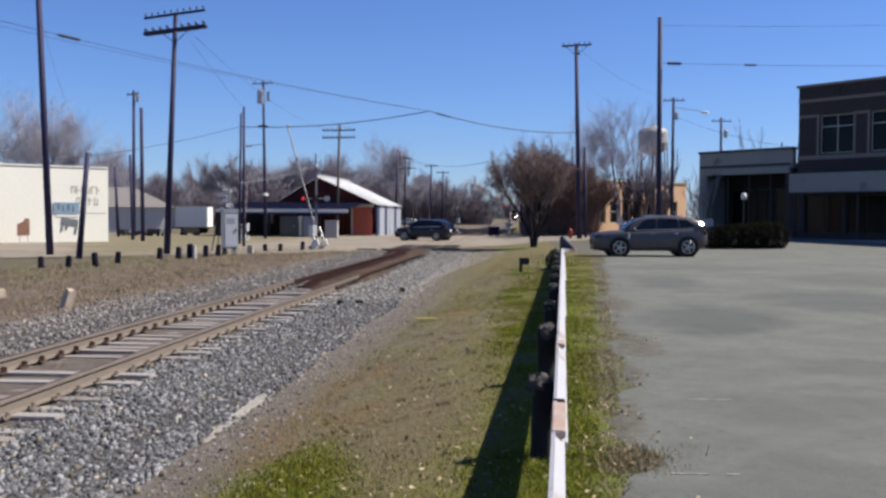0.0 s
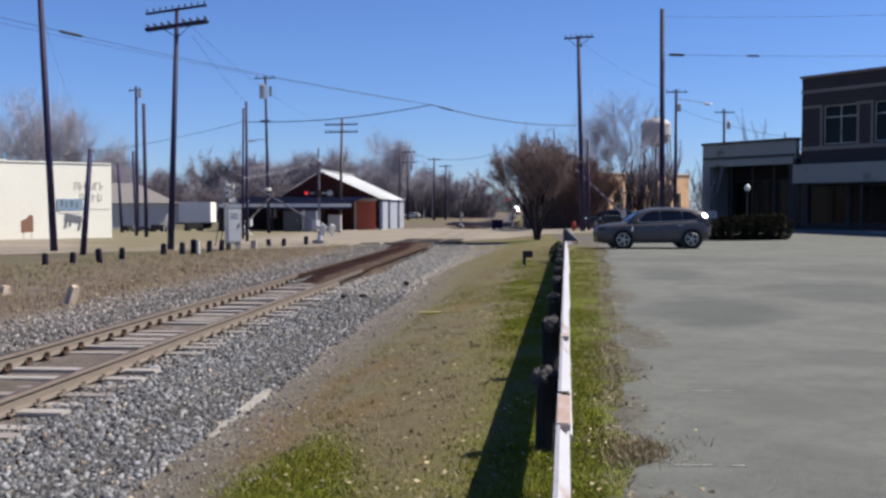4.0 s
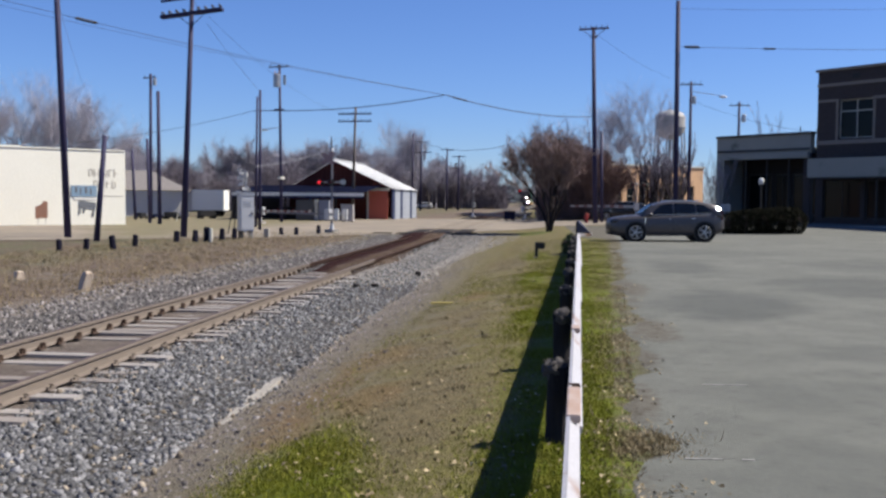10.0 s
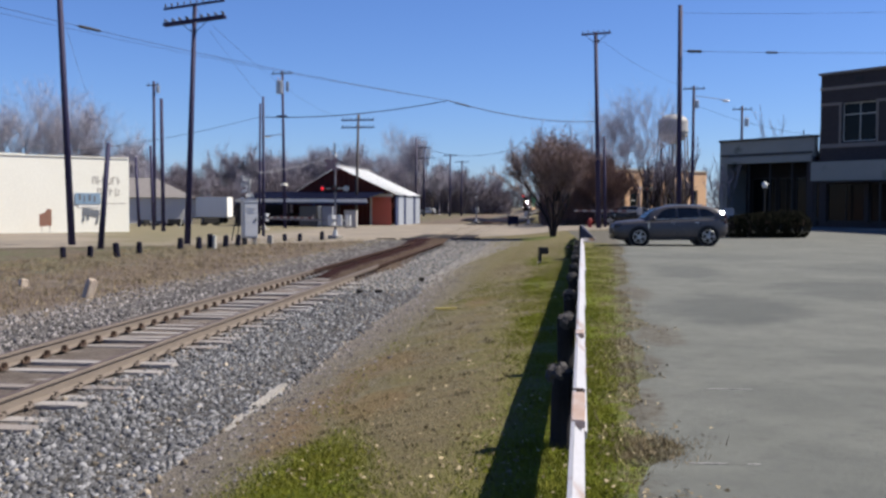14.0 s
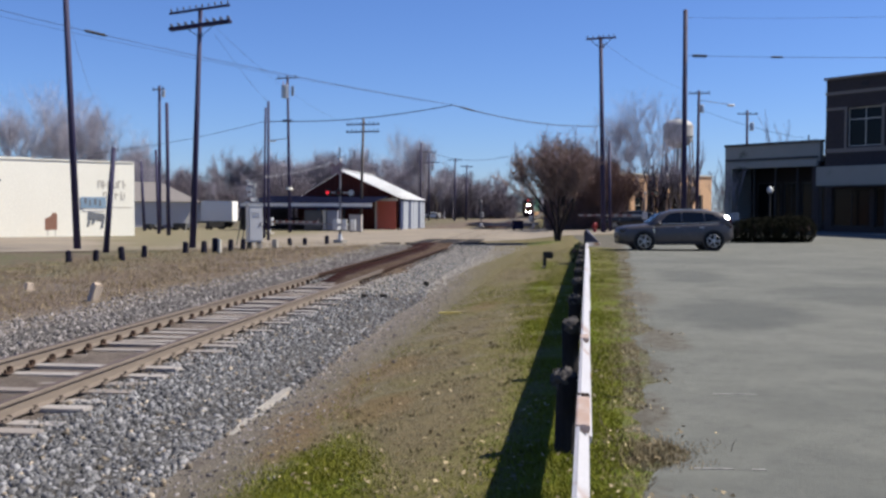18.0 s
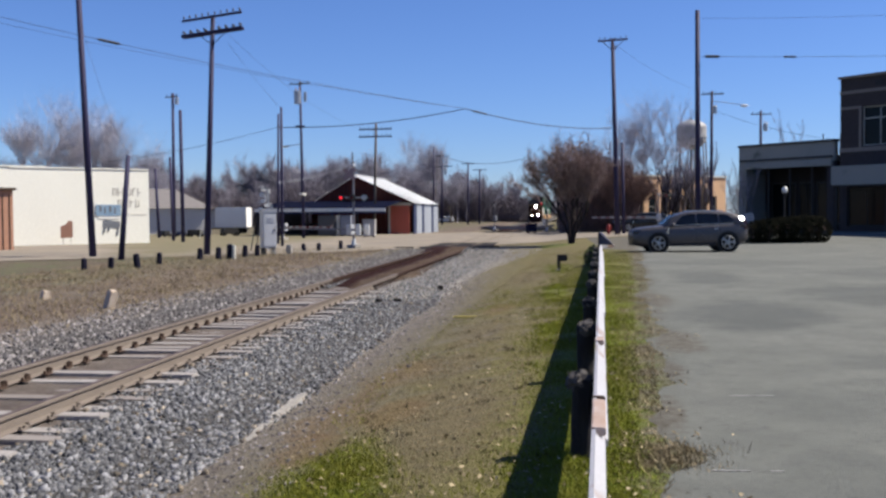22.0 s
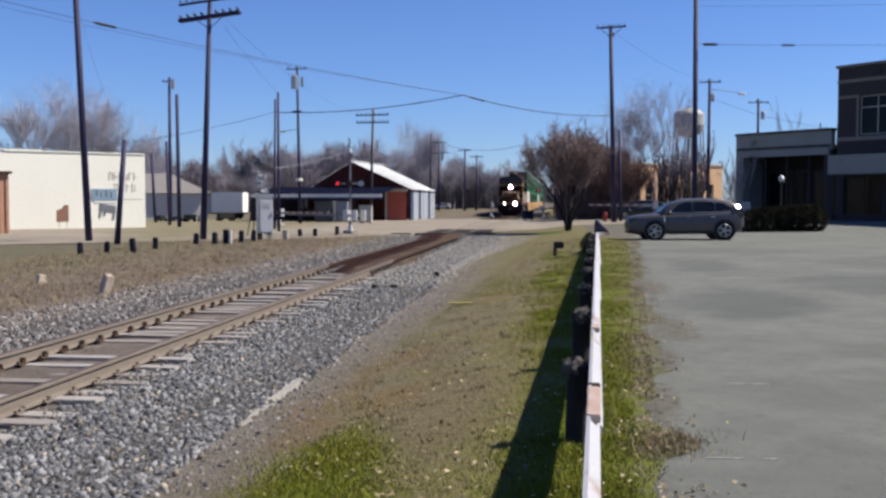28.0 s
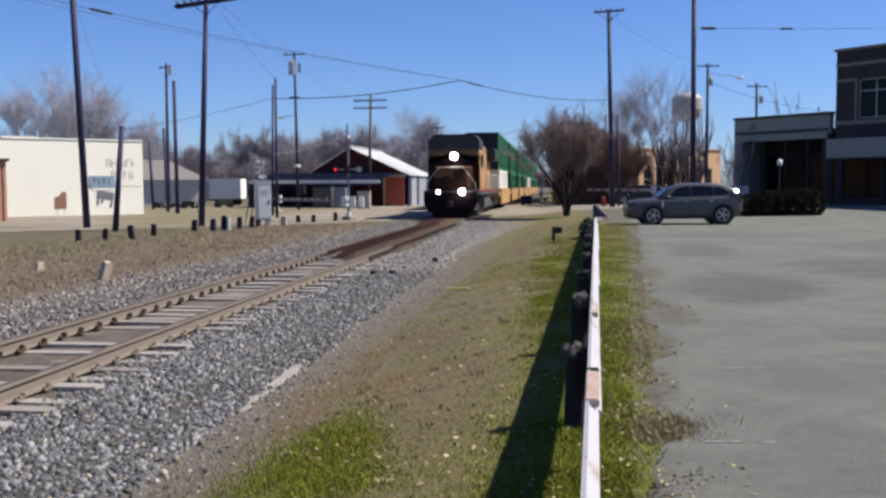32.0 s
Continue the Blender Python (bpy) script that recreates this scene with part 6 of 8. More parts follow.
wait_car = car("waiting_car", pose(10, 93, -0.05), "black car with lit headlights waiting at the gate", M_CARBLACK, L=4.8, W=1.85, Hh=1.6, wr=0.35)
white_car = car("parked_car", pose(-27.3, 230, -0.3, 0, 0, 8), "white car parked far beyond the barn", M_WHITE, L=4.7, W=1.8, Hh=1.5, wr=0.33)

# ---- level-crossing signals and gates ----
def signal_head(parent, x, y, z, lens, facing=-1):
    """A round lamp with its black backboard and hood, facing -y."""
    hb = rod(B(), (x, y, z), (x, y + facing * 0.03, z), 0.21, seg=20)
    head = part("backboard", hb, M_BLACK, parent, "round black lamp backboard")
    part("hood", rod(B(), (x, y, z), (x, y + facing * 0.16, z), 0.12, 0.115, 14), M_BLACK, head)
    part("lens", rod(B(), (x, y + facing * 0.158, z), (x, y + facing * 0.175, z), 0.095, seg=14), lens, head, "red signal lens")
    return head


ARMS = []


def crossing_gate(x, y, yaw, arm_len, pivot, mast_h, label, angles, heads=(M_REDLAMP, M_REDLENS), buck=True, face=0.0, weight=True, spread=(-0.55, 0.55), lamps=True, paint=None, bulk=1.0, plate=M_GALV):
    """A crossing signal; the gate's arm lies along its own +x when lowered."""
    z0 = float(land(x, y))
    g = thing("crossing_gate", pose(x, y, z0, 0, 0, yaw), label, "railway signal", "crossing gates")
    part("foundation", box(B(), 0, 0, 0.06, 0.62, 0.62, 0.30, bevel=0.03), M_CONC, g)
    part("mast", rod(B(), (0, 0, 0.15), (0, 0, mast_h), 0.07, 0.06, 12), M_MAST, g, "weathered grey mast")
    part("mast_base", rod(B(), (0, 0, 0.20), (0, 0, 0.55), 0.16, 0.09, 12), M_SILVER, g)
    part("gate_motor", box(B(), 0.0, 0.24, pivot, 0.40, 0.34, 0.62, bevel=0.03), M_SILVER, g, "silver gate mechanism box")
    # the signal side is turned towards the street
    m = Matrix.Rotation(radians(face - yaw), 4, "Z")
    if lamps:
        sig = part("lamp_bar", rod(B(), (spread[0], 0, 0), (spread[1] + 0.66, 0, 0), 0.035, seg=8), plate, g)
        sig.matrix_basis = Matrix.Translation((0, 0, pivot + 1.85)) @ m
        for sx, lens in zip(spread, heads):
            signal_head(sig, sx, -0.10, 0, lens)
        back = signal_head(sig, spread[1] + 0.66, 0.10, 0, M_REDLENS, 1)
        part("back_plate", rod(B(), (spread[1] + 0.66, 0.09, 0), (spread[1] + 0.66, 0.05, 0), 0.17, seg=20), plate, back, "pale back of the lamp")
    if buck:
        for a in (45, -45):
            bm = box(B(), -0.22, -0.10 - 0.02 * (a > 0), 0, 0.92, 0.02, 0.25, tilt=Matrix.Rotation(radians(a), 4, "Y"))
            b_ = part("crossbuck", bm, M_BUCK, g, "faded reddish crossed board")
            b_.matrix_basis = Matrix.Translation((0, 0, mast_h - 0.45)) @ m
    part("bell", rod(B(), (0, 0, mast_h), (0, 0, mast_h + 0.16), 0.13, 0.07, 12), M_GALV, g)
    # the arm, with its counterweights
    bm = box(B(), arm_len * 0.18, 0, 0, arm_len * 0.36, 0.045, 0.13 * bulk, bevel=0.01)
    arm = part("gate_arm", bm, paint or M_GALV, g, "tapered gate arm")
    n = 12
    for k in range(n):
        a = arm_len * (0.20 + 0.80 * k / n)
        b2 = arm_len * (0.20 + 0.80 * (k + 1) / n)
        hgt = (0.15 - 0.05 * k / n) * bulk
        part("stripe", box(B(), (a + b2) / 2, 0, 0, b2 - a, 0.05 if k > 2 else 0.054, hgt), paint or (M_DIMWHITE if k % 2 else M_DULLRED), arm)
    for k in (0.35, 0.66, 0.97):
        part("arm_lamp", box(B(), arm_len * k, 0, 0.11, 0.10, 0.08, 0.12, bevel=0.02), M_REDLENS, arm)
    if weight:
        for sy in (-0.32, 0.32):
            part("support", box(B(), -0.30, sy, 0, 1.1, 0.04, 0.16), M_GALV, arm)
            part("counterweight", box(B(), -0.82, sy, 0, 0.42, 0.09, 0.62, bevel=0.02), M_WHITE, arm, "white counterweight plates")
    part("hub", rod(B(), (0, -0.36, 0), (0, 0.36, 0), 0.07, seg=10), M_DARKSTEEL, arm)
    ARMS.append((arm, pivot, angles))
    return g


FALL_1 = ((0, 66), (0.5, 59), (1.0, 52), (1.5, 48), (2.0, 40), (2.5, 34), (3.0, 29), (3.5, 25), (4.5, 14), (5.5, 3), (6.0, 0), (32, 0))
FALL_2 = ((0, 86), (1.0, 78), (1.5, 72), (2.0, 65), (2.5, 58), (3.0, 53), (3.5, 48), (4.5, 34), (5.5, 20), (6.0, 15), (6.5, 9), (7.0, 3), (7.5, 0), (32, 0))
FALL_3 = ((0, 82), (1.5, 74), (2.5, 62), (3.5, 50), (4.5, 37), (5.5, 24), (6.0, 17), (6.5, 9), (7.0, 3), (7.5, 0), (32, 0))
FALL_4 = ((0, 70), (1.5, 60), (2.5, 52), (3.5, 43), (5.5, 30), (7.0, 20), (8.5, 11), (10.5, 5), (32, 4))
# all stripes take the mast grey, which stands for the arm's unlit side
g1 = crossing_gate(-12.04, 56.8, 140, 6.9, 1.08, 4.75, "crossing signal with a red lamp lit and a gate arm greyed as if shaded", FALL_1, (M_REDLAMP, M_REDLENS), spread=(-0.70, -0.04), paint=M_MAST, bulk=0.65)
crossing_gate(-21.5, 75.0, -22, 4.7, 1.02, 2.6, "crossing gate with a red and white striped arm beyond the street", FALL_2, (M_REDLENS, M_REDLENS), False, 180, lamps=False)
crossing_gate(8.0, 85.0, 180, 5.5, 1.15, 3.0, "crossing signal with a striped gate arm by the thicket", FALL_3, (M_REDLENS, M_REDLENS), False, 30, False, plate=M_BLACK, bulk=1.4)
crossing_gate(-8.13, 120.0, -10, 3.7, 1.56, 3.1, "far crossing gate with a thin grey arm", FALL_4, (M_REDLENS, M_REDLENS), False, 180, False, lamps=False, paint=M_MAST, bulk=0.6)
crossing_gate(-1.55, 101.0, 55, 4.0, 1.1, 3.2, "crossing signal beside the track with a red lamp", ((0, 80), (3.5, 55), (7, 6), (9, 2), (32, 2)), (M_REDLAMP, M_REDLENS), False, 0, False)


def cabinet(name, x, y, w, d, h, rz, label, legs=0.35, paint=M_SILVER):
    z0 = float(land(x, y))
    c = thing(name, pose(x, y, z0, 0, 0, rz), label, "signal cabinet")
    part("body", box(B(), 0, 0, legs + h / 2, w, d, h, bevel=0.02), paint, c)
    part("roof_cap", box(B(), 0, 0, legs + h + 0.03, w + 0.10, d + 0.10, 0.07, bevel=0.02), paint, c)
    dr = part("door", box(B(), 0, -d / 2 - 0.012, legs + h / 2, w * .90, 0.03, h * .92, bevel=0.006), paint, c)
    part("handle", box(B(), w * .33, -d / 2 - 0.05, legs + h * .5, 0.04, 0.05, 0.18, bevel=0.01), M_DARKSTEEL, dr)
    for k in range(6):
        part("louvre", box(B(), 0, -d / 2 - 0.032, legs + h * .84 - k * .05, w * .5, 0.015, 0.02), paint, dr)
    for sx in (-1, 1):
        for sy in (-1, 1):
            part("leg", box(B(), sx * (w / 2 - .1), sy * (d / 2 - .1), legs / 2 - .05, 0.12, 0.12, legs + .1), M_CONC if sx > 0 else M_DARKSTEEL, c)
    return c


cabinet("signal_cabinet", -14.80, 49.0, 0.70, 0.62, 1.78, 32, "silver signal cabinet on legs beside the track")
cabinet("signal_cabinet", -3.0, 97.0, 0.9, 0.7, 0.75, 20, "low dark blue relay box beside the track", 0.15, M_NAVY)
# fittings behind the cabinet: a bare mast with pale brackets
fx, fy = -16.0, 52.5
t = thing("signal_mast", pose(fx, fy, float(land(fx, fy))), "galvanised mast with pale brackets and insulators behind the cabinet", "railway signal")
part("mast", rod(B(), (0.15, 0, 0), (0.15, 0, 3.4), 0.05, seg=8), M_GALV, t)
rsm = random.Random(5)
for k in range(20):
    z = 1.9 + k * 0.085
    part("bracket", box(B(), rsm.uniform(-.32, .32), rsm.uniform(-.1, .1), z, rsm.uniform(.08, .3), .05, rsm.uniform(.08, .26), rz=rsm.uniform(-30, 30), bevel=.01), M_WHITE if k % 3 else M_GALV, t)
part("stay", rod(B(), (-0.55, 0, 0), (-0.25, 0, 2.4), 0.03, seg=6), M_DARKSTEEL, t)
part("stay", rod(B(), (-0.85, 0, 0), (-0.5, 0, 1.9), 0.03, seg=6), M_DARKSTEEL, t)
t = thing("concrete_block", pose(-14.0, 50.0, float(land(-14, 50))), "small pale concrete block beside the cabinet", "block")
part("block", box(B(), 0, 0, 0.22, 0.26, 0.3, 0.46, bevel=0.02), M_CONC, t)
def steel_box(name, x, y, w, d, h, material, label):
    z0 = float(land(x, y))
    t = thing(name, pose(x, y, z0, 0, 0, 3), label, "cabinet")
    part("body", box(B(), 0, 0, h / 2 + .05, w, d, h - .1, bevel=.03), material, t)
    part("lid", box(B(), 0, 0, h + .02, w + .05, d + .05, .06, bevel=.015), material, t)
    dr = part("door", box(B(), 0, -d / 2 - .015, h * .5, w * .86, .03, h * .8, bevel=.008), material, t)
    part("handle", box(B(), w * .3, -d / 2 - .05, h * .55, .05, .05, .2, bevel=.01), M_GALV, dr)
    for sx in (-1, 1):
        part("skid", box(B(), sx * w * .38, 0, .03, .1, d * .9, .1), M_DARKSTEEL, t)
    return t


steel_box("grey_locker", -21.13, 88.3, 1.6, 0.8, 1.85, M_LOCOGREY, "dark grey steel locker before the barn's porch")
steel_box("blue_grey_locker", -19.40, 88.3, 0.95, 0.8, 1.85, M_BOXGREY, "blue-grey steel locker before the barn's porch")
steel_box("steel_bin", -16.44, 84.0, 1.05, 0.9, 1.5, M_DIMWHITE, "off-white steel bin in front of the barn")
t = thing("porch_column", pose(-20.1, 88.1, float(land(-20.1, 88.1))), "pale painted column before the porch", "column")
part("shaft", box(B(), 0, 0, .95, .26, .2, 1.95, bevel=.02), M_CREAM, t)
part("base", box(B(), 0, 0, .1, .36, .3, .22, bevel=.02), M_CONC, t)
# fire hydrant
hx, hy = 3.75, 82.5
t = thing("fire_hydrant", pose(hx, hy, float(land(hx, hy))), "red fire hydrant beside the street", "hydrant")
bm = rod(B(), (0, 0, 0), (0, 0, .62), .14, .13, 14)
ball(bm, 0, 0, .64, .15)
rod(bm, (-.24, 0, .46), (.24, 0, .46), .075, seg=10)
rod(bm, (0, 0, .74), (0, 0, .84), .035, seg=6)
rod(bm, (0, 0, -.02), (0, 0, .05), .20, seg=14)
part("body", bm, M_RED, t)

t = thing("pale_cable", pose(0, 0, 0), "pale slack cable towards the crossing signal", "cable")
pts = [Vector((-15.75, 54, 3.43)).lerp(Vector((-12.4, 56.7, 4.38)), i / 12) + Vector((0, 0, -.12 * math.sin(math.pi * i / 12))) for i in range(13)]
raw_mesh("strand", *tubes([(pts[i], pts[i + 1], .02, .02) for i in range(12)], 5, .02), M_GALV, t)
part("finial", rod(B(), (0, 0, 4.7), (0.06, 0, 5.55), .03, seg=6), M_POLE_GREY, g1)

# ---- buildings ----
def wall_boxes(bm, x0, x1, z0, z1, y0, y1, holes):
    """A wall between x0..x1 and z0..z1 with rectangular openings through it."""
    xs_ = sorted({x0, x1, *[h[0] for h in holes], *[h[1] for h in holes]})
    for a, b in zip(xs_, xs_[1:]):
        zs = [z0]
        for h in sorted([h for h in holes if h[0] <= a and h[1] >= b], key=lambda h: h[2]):
            if h[2] > zs[-1]:
                box(bm, (a + b) / 2, (y0 + y1) / 2, (zs[-1] + h[2]) / 2, b - a, y1 - y0, h[2] - zs[-1])
            zs.append(h[3])
        if zs[-1] < z1:
            box(bm, (a + b) / 2, (y0 + y1) / 2, (zs[-1] + z1) / 2, b - a, y1 - y0, z1 - zs[-1])
    return bm


def window_unit(house, x0, x1, z0, z1, y, cols, rows, frame_mat, glass=M_GLASS, t=0.06):
    w = part("window", wall_boxes(B(), x0, x1, z0, z1, y - .04, y + .04, [(x0 + t, x1 - t, z0 + t, z1 - t)]), frame_mat, house)
    for i in range(cols):
        for j in range(rows):
            a = x0 + t + (x1 - x0 - 2 * t) * i / cols
            b = x0 + t + (x1 - x0 - 2 * t) * (i + 1) / cols
            c = z0 + t + (z1 - z0 - 2 * t) * j / rows
            d = z0 + t + (z1 - z0 - 2 * t) * (j + 1) / rows
            part("pane", box(B(), (a + b) / 2, y + .01, (c + d) / 2, b - a, .012, d - c), glass, w)
            if i:
                part("mullion", box(B(), a, y, (c + d) / 2, .05, .06, d - c), frame_mat, w)
            if j:
                part("transom", box(B(), (a + b) / 2, y, c, b - a, .06, .05), frame_mat, w)
    part("sill", box(B(), (x0 + x1) / 2, y - .08, z0 - .04, x1 - x0 + .16, .2, .08, bevel=.01), frame_mat, w)
    return w


# shops: the fronts run along local x, depth along local y
SHOP_YAW = -48.7
zb = 0.38


def two_storey():
    h = thing("corner_shop_building", pose(17.46, 65.7, zb, 0, 0, SHOP_YAW), "two-storey dark brick shop building with a pale canopy in shade", "building")
    top, W, Dp = 9.60, 24.0, 16.0
    holes = [(1.50 + i * 3.40, 3.80 + i * 3.40, 5.35, 7.75) for i in range(7)]
    shop = [(0.5 + i * 2.9, 3.1 + i * 2.9, 0.35, 2.75) for i in range(8)]
    part("front_wall", wall_boxes(B(), 0, W, -0.6, top, 0, 0.35, holes + shop), M_BRICK_D, h)
    part("side_wall", box(B(), 0.175, Dp / 2 + .355, (top - .6) / 2, 0.35, Dp - 0.7, top + .6), M_BRICK_D, h)
    part("side_wall", box(B(), W - 0.175, Dp / 2 + .355, (top - .6) / 2, 0.35, Dp - 0.7, top + .6), M_BRICK_D, h)
    part("rear_wall", box(B(), W / 2, Dp + .18, (top - .6) / 2, W, 0.35, top + .6), M_BRICK_D, h)
    part("roof", box(B(), W / 2, Dp / 2 + .1, top - .75, W - .72, Dp - .5, 0.2), M_STUCCO, h)
    part("floor_slab", box(B(), W / 2, Dp / 2, 4.2, W - .72, Dp - .72, 0.25), M_INNER, h)
    part("coping", box(B(), W / 2, .16, top + .06, W + .24, .62, .16, bevel=.02), M_BRICK_BAND, h, "pale stone coping")
    for z, hh, out in ((8.72, .20, .06), (5.12, .26, .06)):
        part("brick_band", box(B(), W / 2, -out / 2, z, W + out, out, hh, bevel=.01), M_BRICK_BAND, h, "pale projecting brick band")
    for i in range(7):
        part("wall_vent", box(B(), 2.65 + i * 3.40, -.03, 9.12, .50, .06, .32, bevel=.02), M_BLACK, h)
    for k, (a, b, c, d) in enumerate(holes):
        w = window_unit(h, a, b, c, d, .2, 2, 1, M_CREAM)
        part("transom", box(B(), (a + b) / 2, .2, c + .70 * (d - c), b - a - .12, .07, .06), M_CREAM, w)
        for x in (a - .09, b + .09):
            part("jamb_strip", box(B(), x, -.03, 6.54, .15, .06, 2.58), M_BRICK_BAND, h, "pale brick strip")
        e0 = .02 if k == 0 else holes[k - 1][1] + .165
        part("hood_band", box(B(), (e0 + a - .165) / 2, -.03, 7.74, a - .165 - e0, .06, .17), M_BRICK_BAND, h, "pale brick band")
    for a, b, c, d in shop:
        window_unit(h, a, b, c, d, .18, 2, 1, M_DARKSTEEL, t=.08)
    # flat dark sheet behind the shop windows
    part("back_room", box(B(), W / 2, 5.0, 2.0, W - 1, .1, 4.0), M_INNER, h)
    part("canopy", box(B(), 12.2, -1.0, 3.46, 23.0, 2.0, 1.18, bevel=.03), M_STUCCO, h, "plain pale grey canopy over the shop front")
    part("canopy_trim", box(B(), 12.2, -1.02, 2.84, 23.1, 2.06, .07), M_DARKSTEEL, h)
    for i in range(6):
        part("canopy_post", rod(B(), (0.95 + i * 4.3, -1.8, -.3), (0.95 + i * 4.3, -1.8, 2.82), .07, seg=10), M_DARKSTEEL, h)
    return h


def low_shop():
    h = thing("low_shop_building", pose(17.2, 66.0, zb, 0, 0, SHOP_YAW), "single-storey grey shop with a deep shaded porch", "building")
    W, top, Dp = 7.5, 5.75, 12.0
    part("parapet", box(B(), -W / 2, .2, 5.15, W, .4, 1.25), M_STUCCO, h, "grey rendered parapet")
    part("coping", box(B(), -W / 2, .18, top + .07, W + .1, .56, .16, bevel=.02), M_DARKSTEEL, h)
    part("fascia", box(B(), -W / 2 + .2, -.10, 4.42, W - .6, .22, .42, bevel=.02), M_STUCCO, h, "pale fascia band")
    part("fascia_shadow_board", box(B(), -W / 2, -.03, 4.80, W - .2, .1, .14), M_DARKSTEEL, h)
    part("pier", box(B(), -W + .32, .2, 1.95, .64, .4, 5.14), M_STUCCO, h, "grey rendered pier")
    part("pier", box(B(), -.28, .2, 1.95, .5, .4, 5.14), M_BRICK_D, h, "dark brick pier")
    part("side_wall", box(B(), -W + .2, Dp / 2 + .41, 2.5, .4, Dp, 6.2), M_STUCCO, h)
    part("roof", box(B(), -W / 2 + .2, Dp / 2 + .41, 4.75, W - .44, Dp, .25), M_STUCCO, h)
    holes = [(-W + .9, -W + 2.9, .5, 3.3), (-W + 3.1, -W + 4.3, 0.05, 3.3), (-W + 4.5, -.6, .5, 3.3)]
    # recessed front, much darker than the piers and parapet
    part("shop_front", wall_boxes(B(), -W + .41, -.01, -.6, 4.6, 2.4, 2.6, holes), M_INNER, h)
    for a, b, c, d in holes:
        window_unit(h, a, b, c, d, 2.48, 2, 1, M_DARKSTEEL, t=.09)
    for k in range(3):
        part("porch_post", rod(B(), (-W + 2.3 + k * 1.7, .25, -.5), (-W + 2.3 + k * 1.7, .25, 4.5), .06, seg=10), M_DARKSTEEL, h)
    part("porch_floor", box(B(), -W / 2, 1.3, -.12, W - 1, 2.4, .24), M_CONC, h)
    # flat dark sheet behind the recessed front
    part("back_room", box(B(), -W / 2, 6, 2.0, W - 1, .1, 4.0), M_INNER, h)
    part("roof_vent", rod(B(), (-2.2, 4, 4.8), (-2.2, 4, 6.4), .12, seg=10), M_GALV, h)
    part("roof_aerial", rod(B(), (-3.6, 4, 4.8), (-3.6, 4, 6.6), .04, seg=6), M_DARKSTEEL, h)
    return h


two_storey()
low_shop()
# pavement in front of the shops
pv = thing("pavement", pose(17.2, 66.0, zb - 0.28, 0, 0, SHOP_YAW), "pinkish concrete pavement and kerb in front of the shops", "pavement")
for k in range(13):
    part("slab", box(B(), -7.0 + k * 2.4, -1.9, 0.14, 2.36, 3.2, .28, bevel=.015), M_CONC, pv)
for k in range(13):
    part("kerb", box(B(), -7.0 + k * 2.4, -3.62, 0.10, 2.38, .18, .34, bevel=.03), M_CONC, pv)
# climbing stems on the shop's pier
bare_tree(12.5, 70.6, 5.2, 91, "bare climbing vine at the shop's grey pier", depth=3, kids=2, spread=.35, up=1.2, stems=3, r=.03, floor=.012, name="bare_vine", trunk=.4)
bare_tree(20.6, 86.0, 10.3, 92, "thin bare tree behind the low shop", depth=3, kids=2, spread=.35, up=1.0, r=.07, floor=.012, trunk=.5)
for k, (x, y) in enumerate(((31.3, 92), (29.5, 93))):
    bare_tree(x, y, 9.2, 94 + k, "bare treetop behind the shops", depth=4, kids=2, spread=.5, up=.6, r=.1, floor=.014)
# globe lamp by the hedge
lx, ly = 12.0, 56.0
t = thing("street_lamp", pose(lx, ly, float(land(lx, ly))), "white globe street lamp on a slim dark post by the hedge", "street lamp")
part("post", rod(B(), (0, 0, -.1), (0, 0, 2.35), .05, .04, 10), M_BLACK, t)
part("base", rod(B(), (0, 0, -.05), (0, 0, .4), .12, .07, 10), M_BLACK, t)
part("collar", rod(B(), (0, 0, 2.33), (0, 0, 2.45), .09, .12, 10), M_BLACK, t)
part("globe", ball(B(), 0, 0, 2.60, .155, 1, 1, 1.25), M_GLOBE, t, "white glass globe", True)
# small parking sign
sx_, sy_ = 9.3, 51.5
t = thing("small_sign", pose(sx_, sy_, float(land(sx_, sy_)), 0, 0, -12), "small pale square sign behind the parked crossover", "sign")
part("post", rod(B(), (0, 0, -.1), (0, 0, 1.45), .025, seg=8), M_GALV, t)
sb = part("panel", box(B(), 0, -.03, 1.25, .48, .02, .52, bevel=.006), M_BLUEGREY, t)
for k in range(3):
    part("lettering_bar", box(B(), 0, -.045, 1.40 - k * .14, .34 - .06 * k, .008, .05), M_SIGNGREY, sb)


def peach_building():
    h = thing("peach_brick_building", pose(5.2, 99.04, 0.1, 0, 0, 38), "sunlit peach brick building behind young trees", "building")
    W, top, Dp = 15.2, 5.2, 9.0
    holes = [(.9 + i * 1.7, 2.0 + i * 1.7, 1.0, 3.3) for i in range(8)]
    part("front_wall", wall_boxes(B(), 0, W, -.5, top, 0, .3, holes), M_PEACH, h)
    part("side_wall", box(B(), .15, Dp / 2 + .31, top / 2 - .25, .3, Dp, top + .5), M_PEACH, h)
    part("side_wall", box(B(), W - .15, Dp / 2 + .31, top / 2 - .25, .3, Dp, top + .5), M_PEACH, h)
    part("roof", box(B(), W / 2, Dp / 2 + .3, top - .3, W - .62, Dp, .2), M_SHINGLE, h)
    part("coping", box(B(), W / 2, .12, top + .08, W + .2, .5, .16, bevel=.02), M_CREAM, h)
    for a, b, c, d in holes:
        window_unit(h, a, b, c, d, .17, 1, 2, M_CREAM)
    part("rear_wall", box(B(), W / 2, Dp + .2, top / 2 - .25, W, .2, top + .5), M_PEACH, h)
    return h


peach_building()


